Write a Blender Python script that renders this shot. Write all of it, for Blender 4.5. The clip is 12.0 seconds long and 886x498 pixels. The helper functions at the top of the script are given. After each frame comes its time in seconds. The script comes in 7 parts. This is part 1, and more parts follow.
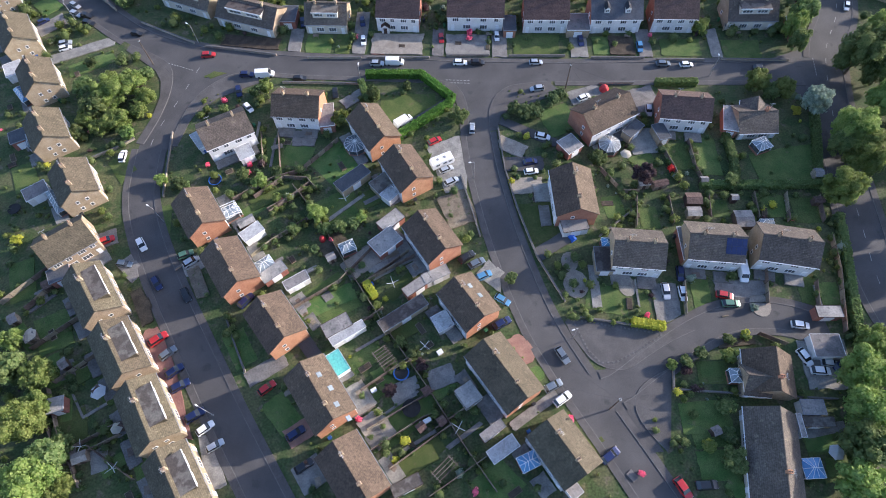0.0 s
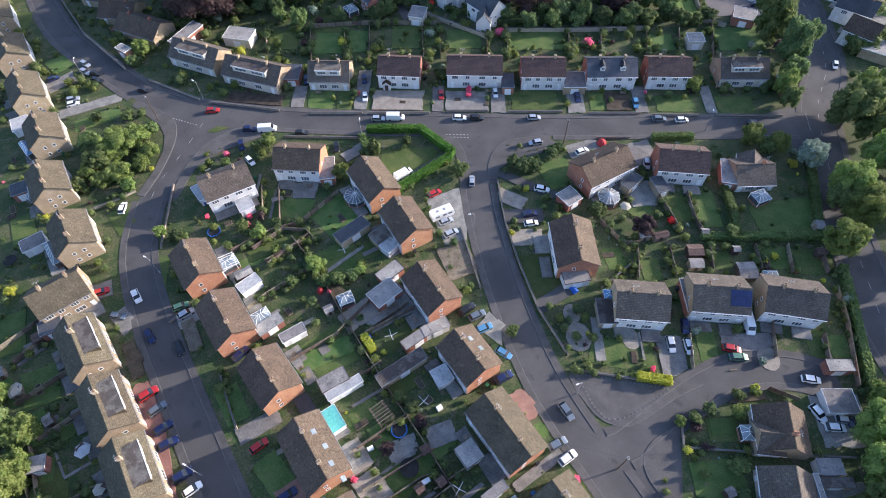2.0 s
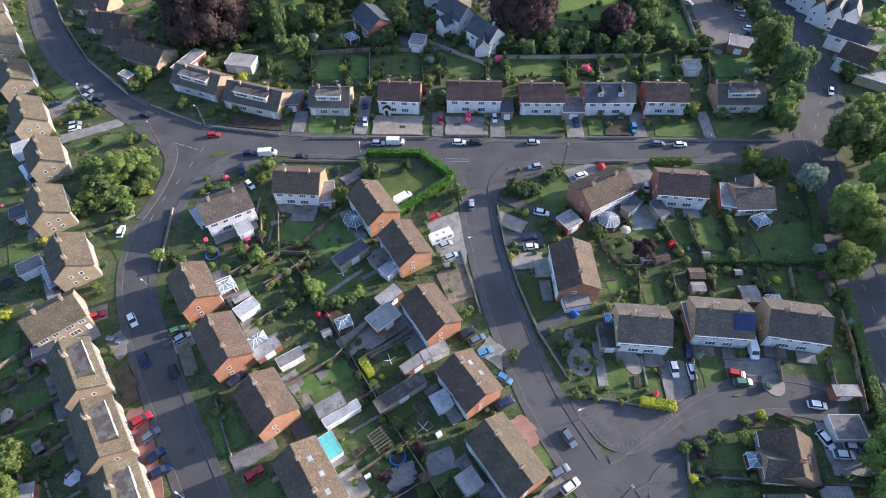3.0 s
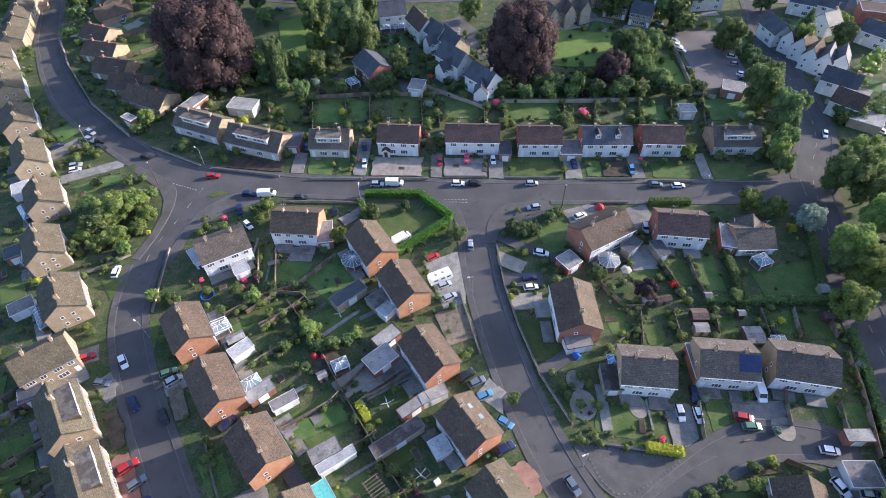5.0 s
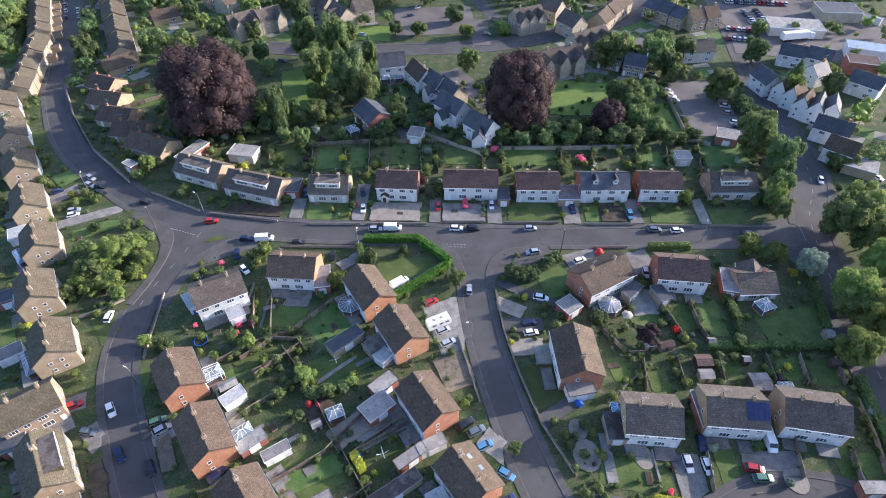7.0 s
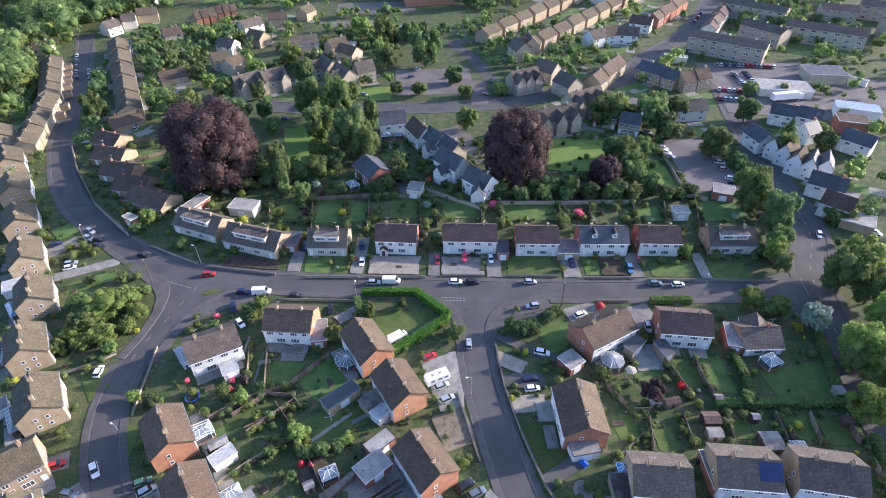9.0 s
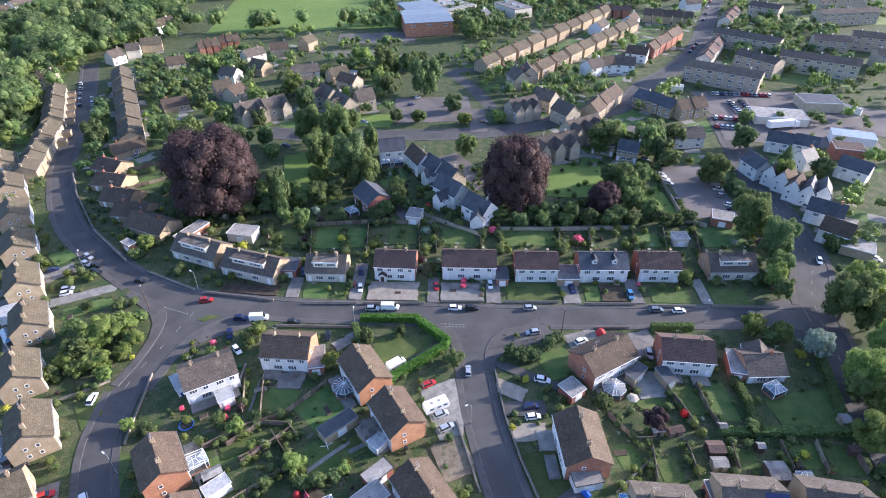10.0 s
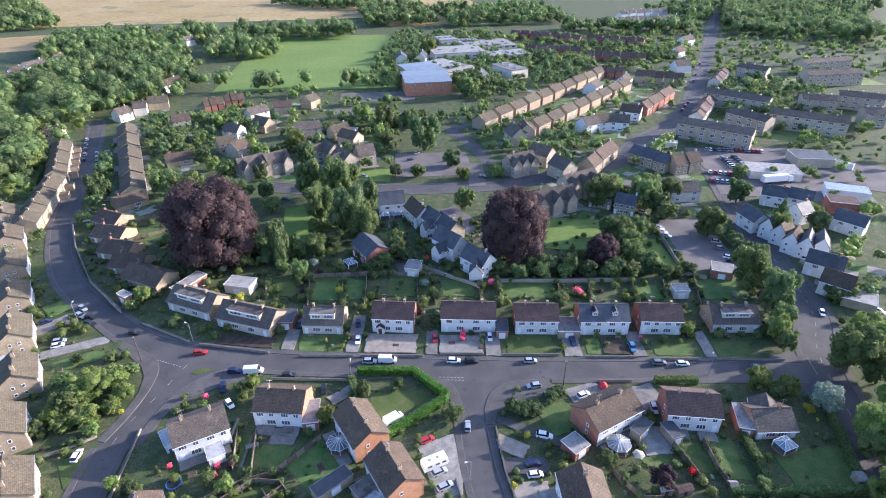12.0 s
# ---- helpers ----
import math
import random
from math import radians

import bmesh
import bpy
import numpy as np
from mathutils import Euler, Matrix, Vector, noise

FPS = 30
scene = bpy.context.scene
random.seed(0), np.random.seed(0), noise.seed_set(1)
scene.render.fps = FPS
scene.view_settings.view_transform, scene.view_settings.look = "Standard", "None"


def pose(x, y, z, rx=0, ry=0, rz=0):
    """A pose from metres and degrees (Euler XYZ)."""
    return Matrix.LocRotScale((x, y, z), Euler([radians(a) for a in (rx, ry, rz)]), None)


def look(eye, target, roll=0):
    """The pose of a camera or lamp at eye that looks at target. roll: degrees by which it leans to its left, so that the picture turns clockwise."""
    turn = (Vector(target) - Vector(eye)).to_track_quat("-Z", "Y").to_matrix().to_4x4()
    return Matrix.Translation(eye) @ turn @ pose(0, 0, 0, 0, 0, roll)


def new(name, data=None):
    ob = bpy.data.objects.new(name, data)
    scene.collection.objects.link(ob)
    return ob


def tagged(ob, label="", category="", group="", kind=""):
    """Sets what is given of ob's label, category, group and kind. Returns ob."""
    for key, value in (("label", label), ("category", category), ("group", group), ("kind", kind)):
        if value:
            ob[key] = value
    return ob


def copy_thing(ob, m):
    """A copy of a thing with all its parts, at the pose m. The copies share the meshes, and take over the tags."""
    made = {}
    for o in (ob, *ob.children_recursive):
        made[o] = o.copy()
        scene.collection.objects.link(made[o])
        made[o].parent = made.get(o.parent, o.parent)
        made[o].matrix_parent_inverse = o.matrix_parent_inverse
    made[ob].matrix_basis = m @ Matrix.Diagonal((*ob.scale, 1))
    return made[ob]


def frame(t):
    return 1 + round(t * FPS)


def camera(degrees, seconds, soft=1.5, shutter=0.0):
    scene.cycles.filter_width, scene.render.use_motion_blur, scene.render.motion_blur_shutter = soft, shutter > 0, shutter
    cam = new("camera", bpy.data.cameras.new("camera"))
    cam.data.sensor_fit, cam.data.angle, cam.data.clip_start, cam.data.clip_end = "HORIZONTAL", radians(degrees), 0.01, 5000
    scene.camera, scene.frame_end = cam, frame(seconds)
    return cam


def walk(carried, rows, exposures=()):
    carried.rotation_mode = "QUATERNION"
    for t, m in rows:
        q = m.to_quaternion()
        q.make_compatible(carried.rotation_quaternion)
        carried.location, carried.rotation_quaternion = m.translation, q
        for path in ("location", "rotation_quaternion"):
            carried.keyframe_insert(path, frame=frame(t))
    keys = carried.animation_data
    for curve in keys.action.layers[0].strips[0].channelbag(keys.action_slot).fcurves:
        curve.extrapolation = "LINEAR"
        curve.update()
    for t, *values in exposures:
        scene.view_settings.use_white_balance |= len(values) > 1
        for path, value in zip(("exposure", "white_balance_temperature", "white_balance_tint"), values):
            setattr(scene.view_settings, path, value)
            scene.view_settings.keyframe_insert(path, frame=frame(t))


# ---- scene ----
cam = camera(76.0, 12.0, 1.0)
# seconds, x, y, z, pitch, roll, yaw
PATH = [
    (0, 0.0, 0.0, 112.0, -61.965, -1.838, 0.0), (0.5, -0.03, 0.02, 111.552, -60.578, -1.75, -0.103),
    (1, -0.03, 0.01, 111.098, -59.056, -1.64, -0.222), (1.5, -0.04, 0.0, 110.681, -57.721, -1.569, -0.306),
    (2, -0.03, -0.1, 110.177, -56.298, -1.49, -0.372), (2.5, -0.03, -0.22, 109.611, -54.914, -1.39, -0.469),
    (3, -0.05, -0.3, 109.096, -53.592, -1.304, -0.562), (5, -0.04, -0.34, 107.241, -49.048, -1.036, -0.884),
    (5.5, -0.01, -0.34, 106.788, -48.248, -0.987, -0.928), (6, 0.01, -0.31, 106.296, -47.067, -0.932, -0.984),
    (6.5, 0.0, -0.25, 105.88, -45.64, -0.867, -1.101), (7, -0.01, -0.19, 105.6, -44.14, -0.791, -1.199),
    (9, 0.01, 0.03, 104.107, -38.388, -0.56, -1.402), (9.5, 0.03, 0.18, 103.74, -37.016, -0.499, -1.46),
    (10, 0.03, 0.32, 103.47, -35.666, -0.44, -1.524), (10.5, 0.02, 0.37, 103.18, -34.38, -0.379, -1.595),
    (11, 0.01, 0.39, 102.85, -32.985, -0.332, -1.65), (11.5, 0.0, 0.37, 102.42, -31.56, -0.31, -1.69),
    (12, 0.03, 0.35, 101.92, -30.038, -0.3, -1.71)]
walk(cam, [(t, pose(x, y, z, 0, 0, yaw) @ pose(0, 0, 0, 90 + pitch, 0, 0) @ pose(0, 0, 0, 0, 0, roll))
           for t, x, y, z, pitch, roll, yaw in PATH], [(0, 1.1, 5420, 20), (6, 1.18, 5380, 21), (9, 1.26, 5330, 22), (12, 1.38, 5180, 24)])

# ---- light: a low summer sun and a clear, slightly hazy sky ----
SUN_AZ, SUN_EL = radians(15.5), radians(17.2)
world = bpy.data.worlds.new("sky")
scene.world = world
world.use_nodes = True
wn = world.node_tree.nodes
sky = wn.new("ShaderNodeTexSky")
sky.sky_type, sky.sun_disc = "NISHITA", False
sky.sun_elevation, sky.sun_rotation = SUN_EL, radians(90) - SUN_AZ
sky.dust_density, sky.air_density = 1.6, 1.0
world.node_tree.links.new(sky.outputs[0], wn["Background"].inputs[0])
wn["Background"].inputs[1].default_value = 0.15
sun_data = bpy.data.lights.new("sun", "SUN")
sun_data.energy, sun_data.angle, sun_data.color = 4.4, radians(0.6), (1.0, 0.84, 0.6)
sun = new("sun", sun_data)
sun.matrix_world = look((0, 0, 0), (-math.cos(SUN_AZ) * math.cos(SUN_EL), -math.sin(SUN_AZ) * math.cos(SUN_EL), -math.sin(SUN_EL)))


# ---- materials ----
def mat(name, c1, c2, s1=0.3, s2=4.0, rough=0.9, bump=0.2, metal=0.0, vary=0.12, fine=0.35, contrast=(0.35, 0.65),
        courses=0.0, c3=None, s3=1.2, cover=0.6, spec=0.3, alpha=1.0, bands=0.0):
    """Two colours mixed in broad patches, darkened and lightened by a fine grain, a third one in spots; courses: tile rows of that many metres down the local slope."""
    m = bpy.data.materials.new(name)
    m.use_nodes = True
    t = m.node_tree
    n, link = t.nodes, t.links.new
    b = n["Principled BSDF"]
    b.inputs["Roughness"].default_value, b.inputs["Metallic"].default_value = rough, metal
    b.inputs["Specular IOR Level"].default_value = spec
    geo = n.new("ShaderNodeNewGeometry")

    def tex(scale, detail=3.0):
        x = n.new("ShaderNodeTexNoise")
        x.inputs["Scale"].default_value, x.inputs["Detail"].default_value = scale, detail
        link(geo.outputs["Position"], x.inputs["Vector"])
        return x

    def mix(fac, a, bb, kind="MIX"):
        x = n.new("ShaderNodeMix")
        x.data_type, x.blend_type = "RGBA", kind
        for sock, v in ((x.inputs[0], fac), (x.inputs[6], a), (x.inputs[7], bb)):
            if isinstance(v, (int, float)):
                sock.default_value = v
            elif isinstance(v, tuple):
                sock.default_value = (*v, 1)
            else:
                link(v, sock)
        return x.outputs[2]

    def ramp(src, lo, hi, a=0.0, z=1.0):
        x = n.new("ShaderNodeMapRange")
        x.inputs[1].default_value, x.inputs[2].default_value, x.inputs[3].default_value, x.inputs[4].default_value = lo, hi, a, z
        link(src, x.inputs[0])
        return x.outputs[0]

    coarse, grain = tex(s1), tex(s2, 4.0)
    col = mix(ramp(coarse.outputs[0], *contrast), c1, c2)
    if c3:
        col = mix(ramp(tex(s3, 5.0).outputs[0], cover, cover + 0.08), col, c3)
    col = mix(fine, col, ramp(grain.outputs[0], 0.3, 0.7, 0.35, 1.5), "MULTIPLY") if fine else col
    height = grain.outputs[0]
    if courses or bands:
        tc = n.new("ShaderNodeTexCoord")
        wv = n.new("ShaderNodeTexWave")
        wv.wave_type, wv.bands_direction, wv.wave_profile = "BANDS", "Y" if courses else "X", "SAW"
        wv.inputs["Scale"].default_value, wv.inputs["Distortion"].default_value = 0.314 / (courses or bands), 0.25
        link(tc.outputs["Object"], wv.inputs["Vector"])
        col = mix(0.45, col, ramp(wv.outputs["Fac"], 0.0, 1.0, 0.55, 1.25), "MULTIPLY")
        height = wv.outputs["Fac"]
    if vary:
        info = n.new("ShaderNodeObjectInfo")
        hsv = n.new("ShaderNodeHueSaturation")
        link(ramp(info.outputs["Random"], 0, 1, 1 - vary, 1 + vary), hsv.inputs["Value"])
        link(ramp(info.outputs["Random"], 0, 1, 0.5 - vary * 0.08, 0.5 + vary * 0.08), hsv.inputs["Hue"])
        link(col, hsv.inputs["Color"])
        col = hsv.outputs[0]
    link(col, b.inputs["Base Color"])
    if bump:
        bp = n.new("ShaderNodeBump")
        bp.inputs["Strength"].default_value, bp.inputs["Distance"].default_value = bump, 0.05
        link(height, bp.inputs["Height"])
        link(bp.outputs[0], b.inputs["Normal"])
    return m


def leaf_mat(name, c1, c2, vary=0.25):
    """Foliage: leaf colour that differs from leaf to leaf and tree to tree, with some light let through."""
    m = bpy.data.materials.new(name)
    m.use_nodes = True
    n, link = m.node_tree.nodes, m.node_tree.links.new
    b = n["Principled BSDF"]
    geo, info = n.new("ShaderNodeNewGeometry"), n.new("ShaderNodeObjectInfo")
    mx = n.new("ShaderNodeMix")
    mx.data_type = "RGBA"
    mx.inputs[6].default_value, mx.inputs[7].default_value = (*c1, 1), (*c2, 1)
    link(geo.outputs["Random Per Island"], mx.inputs[0])
    hsv = n.new("ShaderNodeHueSaturation")
    for out, lo, hi in (("Value", 1 - vary, 1 + vary), ("Hue", 0.485, 0.51)):
        r = n.new("ShaderNodeMapRange")
        r.inputs[3].default_value, r.inputs[4].default_value = lo, hi
        link(info.outputs["Random"], r.inputs[0])
        link(r.outputs[0], hsv.inputs[out])
    link(mx.outputs[2], hsv.inputs["Color"])
    link(hsv.outputs[0], b.inputs["Base Color"])
    b.inputs["Roughness"].default_value, b.inputs["Specular IOR Level"].default_value = 0.7, 0.08
    tr = n.new("ShaderNodeBsdfTranslucent")
    link(hsv.outputs[0], tr.inputs["Color"])
    sh = n.new("ShaderNodeAddShader")
    link(b.outputs[0], sh.inputs[0])
    link(tr.outputs[0], sh.inputs[1])
    link(sh.outputs[0], n["Material Output"].inputs["Surface"])
    return m


M = {}
M["ground"] = mat("rough_grass_and_soil", (0.052, 0.08, 0.026), (0.092, 0.1, 0.044), 0.3, 2.2, c3=(0.13, 0.116, 0.075), s3=0.4, cover=0.59, fine=0.65, vary=0, contrast=(0.42, 0.58))
M["lawn"] = mat("mown_lawn", (0.068, 0.11, 0.026), (0.108, 0.138, 0.04), 0.35, 6.0, c3=(0.13, 0.128, 0.055), s3=0.5, cover=0.62, fine=0.6, vary=0.3)
M["field"] = mat("playing_field_grass", (0.12, 0.18, 0.035), (0.15, 0.21, 0.045), 0.02, 0.4, fine=0.2, vary=0.03)
M["straw"] = mat("dry_summer_field", (0.304, 0.224, 0.088), (0.368, 0.28, 0.128), 0.012, 0.15, fine=0.3, vary=0.08, c3=(0.224, 0.192, 0.088), s3=0.02, cover=0.58)
M["meadow"] = mat("hill_meadow", (0.14, 0.19, 0.06), (0.2, 0.22, 0.08), 0.012, 0.2, fine=0.3, vary=0.2)
M["asphalt"] = mat("worn_asphalt", (0.072, 0.069, 0.068), (0.1, 0.096, 0.093), 0.12, 7.0, fine=0.38, c3=(0.062, 0.061, 0.061), s3=0.3, cover=0.62, vary=0.03, rough=0.85)
M["asphalt_old"] = mat("pale_car_park_tarmac", (0.12, 0.108, 0.1), (0.17, 0.15, 0.14), 0.1, 5.0, fine=0.25, vary=0.05)
M["pavement"] = mat("tarmac_footway", (0.082, 0.077, 0.074), (0.112, 0.105, 0.099), 0.3, 5.0, fine=0.3, vary=0.04)
M["kerb"] = mat("kerb_stone", (0.12, 0.114, 0.108), (0.155, 0.148, 0.14), 0.5, 5.0, vary=0.05)
M["drive"] = mat("concrete_drive", (0.17, 0.16, 0.145), (0.25, 0.235, 0.21), 0.5, 4.0, vary=0.22, c3=(0.17, 0.16, 0.15), s3=0.7)
M["gravel"] = mat("pale_gravel", (0.24, 0.21, 0.17), (0.32, 0.285, 0.235), 0.6, 9.0, fine=0.6, vary=0.1)
M["red_drive"] = mat("red_block_paving", (0.23, 0.12, 0.095), (0.28, 0.16, 0.125), 0.5, 6.0, vary=0.12)
M["soil"] = mat("bed_soil", (0.05, 0.04, 0.028), (0.09, 0.072, 0.05), 0.6, 5.0, vary=0.2, fine=0.6)
M["line"] = mat("road_paint", (0.4, 0.4, 0.38), (0.28, 0.28, 0.27), 0.8, 6.0, vary=0)
M["roof_brown"] = mat("brown_concrete_tile", (0.0918, 0.06804, 0.04968), (0.121, 0.08964, 0.0648), 0.35, 3.0, courses=0.33, c3=(0.1404, 0.108, 0.0756), s3=1.1, cover=0.58, bump=0.8, fine=0.6, vary=0.1)
M["roof_tan"] = mat("weathered_tan_tile", (0.08931, 0.07484, 0.05103), (0.1191, 0.1004, 0.06804), 0.4, 3.0, courses=0.33, c3=(0.1403, 0.1208, 0.07995), s3=1.2, cover=0.58, bump=0.8, fine=0.6, vary=0.1)
M["roof_grey"] = mat("grey_concrete_tile", (0.1, 0.084, 0.07), (0.135, 0.113, 0.094), 0.35, 3.0, courses=0.33, c3=(0.18, 0.155, 0.115), s3=1.1, cover=0.6, bump=0.8, fine=0.6, vary=0.12)
M["roof_red"] = mat("plum_brown_tile", (0.1, 0.068, 0.058), (0.13, 0.086, 0.072), 0.35, 3.0, courses=0.33, bump=0.8, fine=0.6, vary=0.15)
M["slate"] = mat("blue_grey_slate", (0.06, 0.065, 0.075), (0.09, 0.095, 0.105), 0.4, 3.0, courses=0.25, bump=0.3, vary=0.12, rough=0.6)
M["metal_roof"] = mat("pale_blue_metal_roof", (0.17, 0.21, 0.25), (0.21, 0.25, 0.29), 0.3, 2.0, rough=0.5, fine=0.15, vary=0.05, bump=0)
M["felt_dark"] = mat("dark_brown_felt", (0.075, 0.062, 0.055), (0.13, 0.115, 0.1), 0.6, 3.0, vary=0.3, contrast=(0.45, 0.55))
M["felt_pale"] = mat("pale_roof_sheet", (0.36, 0.36, 0.35), (0.46, 0.46, 0.45), 0.6, 3.0, vary=0.15, c3=(0.28, 0.27, 0.26), s3=0.9)
M["dry_earth"] = mat("dry_earth_and_gravel", (0.15, 0.12, 0.085), (0.22, 0.185, 0.135), 0.5, 5.0, fine=0.5, vary=0.15, c3=(0.1, 0.11, 0.05), s3=0.9)
M["felt"] = mat("mineral_felt_flat_roof", (0.2, 0.19, 0.18), (0.29, 0.27, 0.25), 0.5, 3.0, vary=0.3, c3=(0.14, 0.14, 0.13), s3=0.8)
M["brick"] = mat("orange_brick", (0.42, 0.2, 0.115), (0.5, 0.26, 0.15), 0.6, 6.0, courses=0.0, vary=0.08)
M["brick_red"] = mat("red_brick", (0.28, 0.12, 0.085), (0.34, 0.16, 0.11), 0.6, 6.0, vary=0.12)
M["stone"] = mat("buff_stone", (0.3312, 0.2576, 0.1656), (0.4048, 0.3266, 0.2254), 0.6, 4.0, vary=0.08)
M["stone_grey"] = mat("grey_limestone", (0.36, 0.31, 0.23), (0.45, 0.39, 0.3), 0.5, 3.0, vary=0.12)
M["render"] = mat("white_render", (0.648, 0.639, 0.612), (0.72, 0.711, 0.684), 0.5, 3.0, fine=0.12, vary=0.06)
M["cream"] = mat("cream_render", (0.6, 0.55, 0.46), (0.68, 0.63, 0.54), 0.5, 3.0, fine=0.15, vary=0.1)
M["upvc"] = mat("white_plastic_frame", (0.78, 0.78, 0.78), (0.82, 0.82, 0.82), 1.0, 3.0, rough=0.4, fine=0.05, vary=0.02, bump=0)
M["wood"] = mat("weathered_fence_wood", (0.18, 0.14, 0.105), (0.25, 0.2, 0.155), 0.8, 5.0, vary=0.35, bands=0.15)
M["wood_dark"] = mat("dark_stained_wood", (0.075, 0.052, 0.04), (0.11, 0.08, 0.06), 0.8, 5.0, vary=0.3, bands=0.15)
M["garden_wall"] = mat("garden_wall_stone", (0.3, 0.25, 0.19), (0.38, 0.32, 0.25), 0.7, 5.0, vary=0.2)
M["pole"] = mat("creosoted_pole", (0.1, 0.075, 0.055), (0.14, 0.105, 0.08), 1.0, 8.0, vary=0)
M["steel"] = mat("galvanised_steel", (0.4, 0.41, 0.42), (0.46, 0.47, 0.48), 1.0, 8.0, rough=0.5, metal=0.6, vary=0.05)
M["clay"] = mat("clay_pot", (0.2, 0.13, 0.095), (0.26, 0.17, 0.12), 1.0, 8.0, vary=0.2)
M["lead"] = mat("lead_grey", (0.25, 0.26, 0.28), (0.3, 0.31, 0.33), 1.0, 8.0, vary=0.1)
M["glass"] = mat("dark_window_glass", (0.07, 0.078, 0.085), (0.13, 0.135, 0.14), 0.9, 2.0, rough=0.08, fine=0, vary=0.4, bump=0, spec=0.6)
M["car_glass"] = mat("tinted_car_glass", (0.018, 0.02, 0.024), (0.026, 0.03, 0.034), 0.6, 2.0, rough=0.06, fine=0, vary=0, bump=0, spec=0.6)
M["roof_glass"] = mat("conservatory_roof_glazing", (0.17, 0.21, 0.24), (0.25, 0.29, 0.31), 0.8, 3.0, rough=0.12, fine=0.1, vary=0.1, bump=0, spec=0.6)
M["blue_glass"] = mat("blue_tinted_glazing", (0.1, 0.24, 0.42), (0.14, 0.3, 0.48), 0.8, 3.0, rough=0.12, fine=0.1, vary=0.1, bump=0, spec=0.6)
M["teal"] = mat("teal_plastic_sheet", (0.12, 0.42, 0.38), (0.16, 0.5, 0.45), 0.8, 3.0, rough=0.4, vary=0)
M["solar"] = mat("solar_panel", (0.012, 0.02, 0.07), (0.02, 0.03, 0.1), 0.8, 3.0, rough=0.15, vary=0, bump=0, spec=0.6)
M["tyre"] = mat("tyre_rubber", (0.02, 0.02, 0.02), (0.03, 0.03, 0.03), 1, 8, vary=0)
M["bark"] = mat("bark", (0.09, 0.065, 0.045), (0.14, 0.105, 0.075), 1.5, 8.0, vary=0.2)
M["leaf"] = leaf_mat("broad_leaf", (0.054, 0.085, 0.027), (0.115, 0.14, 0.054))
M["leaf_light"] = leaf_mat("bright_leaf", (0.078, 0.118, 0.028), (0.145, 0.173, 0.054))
M["leaf_dark"] = leaf_mat("dark_evergreen", (0.042, 0.07, 0.028), (0.088, 0.112, 0.046))
M["leaf_copper"] = leaf_mat("copper_beech_leaf", (0.03, 0.0205, 0.021), (0.07, 0.047, 0.045), 0.1)
M["leaf_silver"] = leaf_mat("silver_leaf", (0.11, 0.145, 0.11), (0.2, 0.235, 0.185), 0.1)
M["leaf_yellow"] = leaf_mat("golden_privet", (0.2, 0.21, 0.028), (0.3, 0.29, 0.045), 0.15)
M["hedge"] = leaf_mat("clipped_hedge_leaf", (0.045, 0.098, 0.018), (0.09, 0.158, 0.032), 0.15)
M["bloom"] = leaf_mat("pink_bloom", (0.4, 0.07, 0.13), (0.5, 0.16, 0.21), 0.2)
M["bloom_red"] = leaf_mat("red_bloom", (0.36, 0.025, 0.025), (0.48, 0.065, 0.05), 0.2)


# ---- building helpers ----
def quad(bm, *co):
    return bm.faces.new([bm.verts.new(c) for c in co])


def box(bm, x0, x1, y0, y1, z0, z1, top=None):
    """A box; top: how far its upper face draws in on every side."""
    k = top or 0.0
    lo = [bm.verts.new(c) for c in ((x0, y0, z0), (x1, y0, z0), (x1, y1, z0), (x0, y1, z0))]
    hi = [bm.verts.new(c) for c in ((x0 + k, y0 + k, z1), (x1 - k, y0 + k, z1), (x1 - k, y1 - k, z1), (x0 + k, y1 - k, z1))]
    bm.faces.new(lo[::-1])
    bm.faces.new(hi)
    for i in range(4):
        j = (i + 1) % 4
        bm.faces.new((lo[i], lo[j], hi[j], hi[i]))


def prism(bm, outline, axis, a, b):
    """An outline of (u, v) drawn out along an axis from a to b. For x the outline is (y, z), for y (x, z), for z (x, y)."""
    def at(u, v, w):
        return {"x": (w, u, v), "y": (u, w, v), "z": (u, v, w)}[axis]
    lo, hi = [bm.verts.new(at(u, v, a)) for u, v in outline], [bm.verts.new(at(u, v, b)) for u, v in outline]
    bm.faces.new(lo[::-1])
    bm.faces.new(hi)
    n = len(outline)
    for i in range(n):
        j = (i + 1) % n
        bm.faces.new((lo[i], lo[j], hi[j], hi[i]))


def tube(bm, p, q, r0, r1, n=6):
    p, q = Vector(p), Vector(q)
    turn = (q - p).to_track_quat("Z", "Y").to_matrix()
    rings = [[bm.verts.new(c + turn @ Vector((r * math.cos(2 * math.pi * i / n), r * math.sin(2 * math.pi * i / n), 0))) for i in range(n)]
             for c, r in ((p, r0), (q, r1))]
    bm.faces.new(rings[0][::-1])
    bm.faces.new(rings[1])
    for i in range(n):
        j = (i + 1) % n
        bm.faces.new((rings[0][i], rings[0][j], rings[1][j], rings[1][i]))


def mesh(name, bm, material):
    bmesh.ops.recalc_face_normals(bm, faces=bm.faces)
    me = bpy.data.meshes.new(name)
    bm.to_mesh(me)
    bm.free()
    me.materials.append(material)
    return me


def part(name, bm, material=None, parent=None, label="", at=None):
    """Links a bmesh (or a shared mesh) as one mesh object under a thing or a part."""
    data = bm if isinstance(bm, bpy.types.Mesh) else mesh(name, bm, material)
    ob = new(name, data)
    ob.parent = parent
    if at is not None:
        ob.matrix_local = at
    if label:
        ob["label"] = label
    return ob


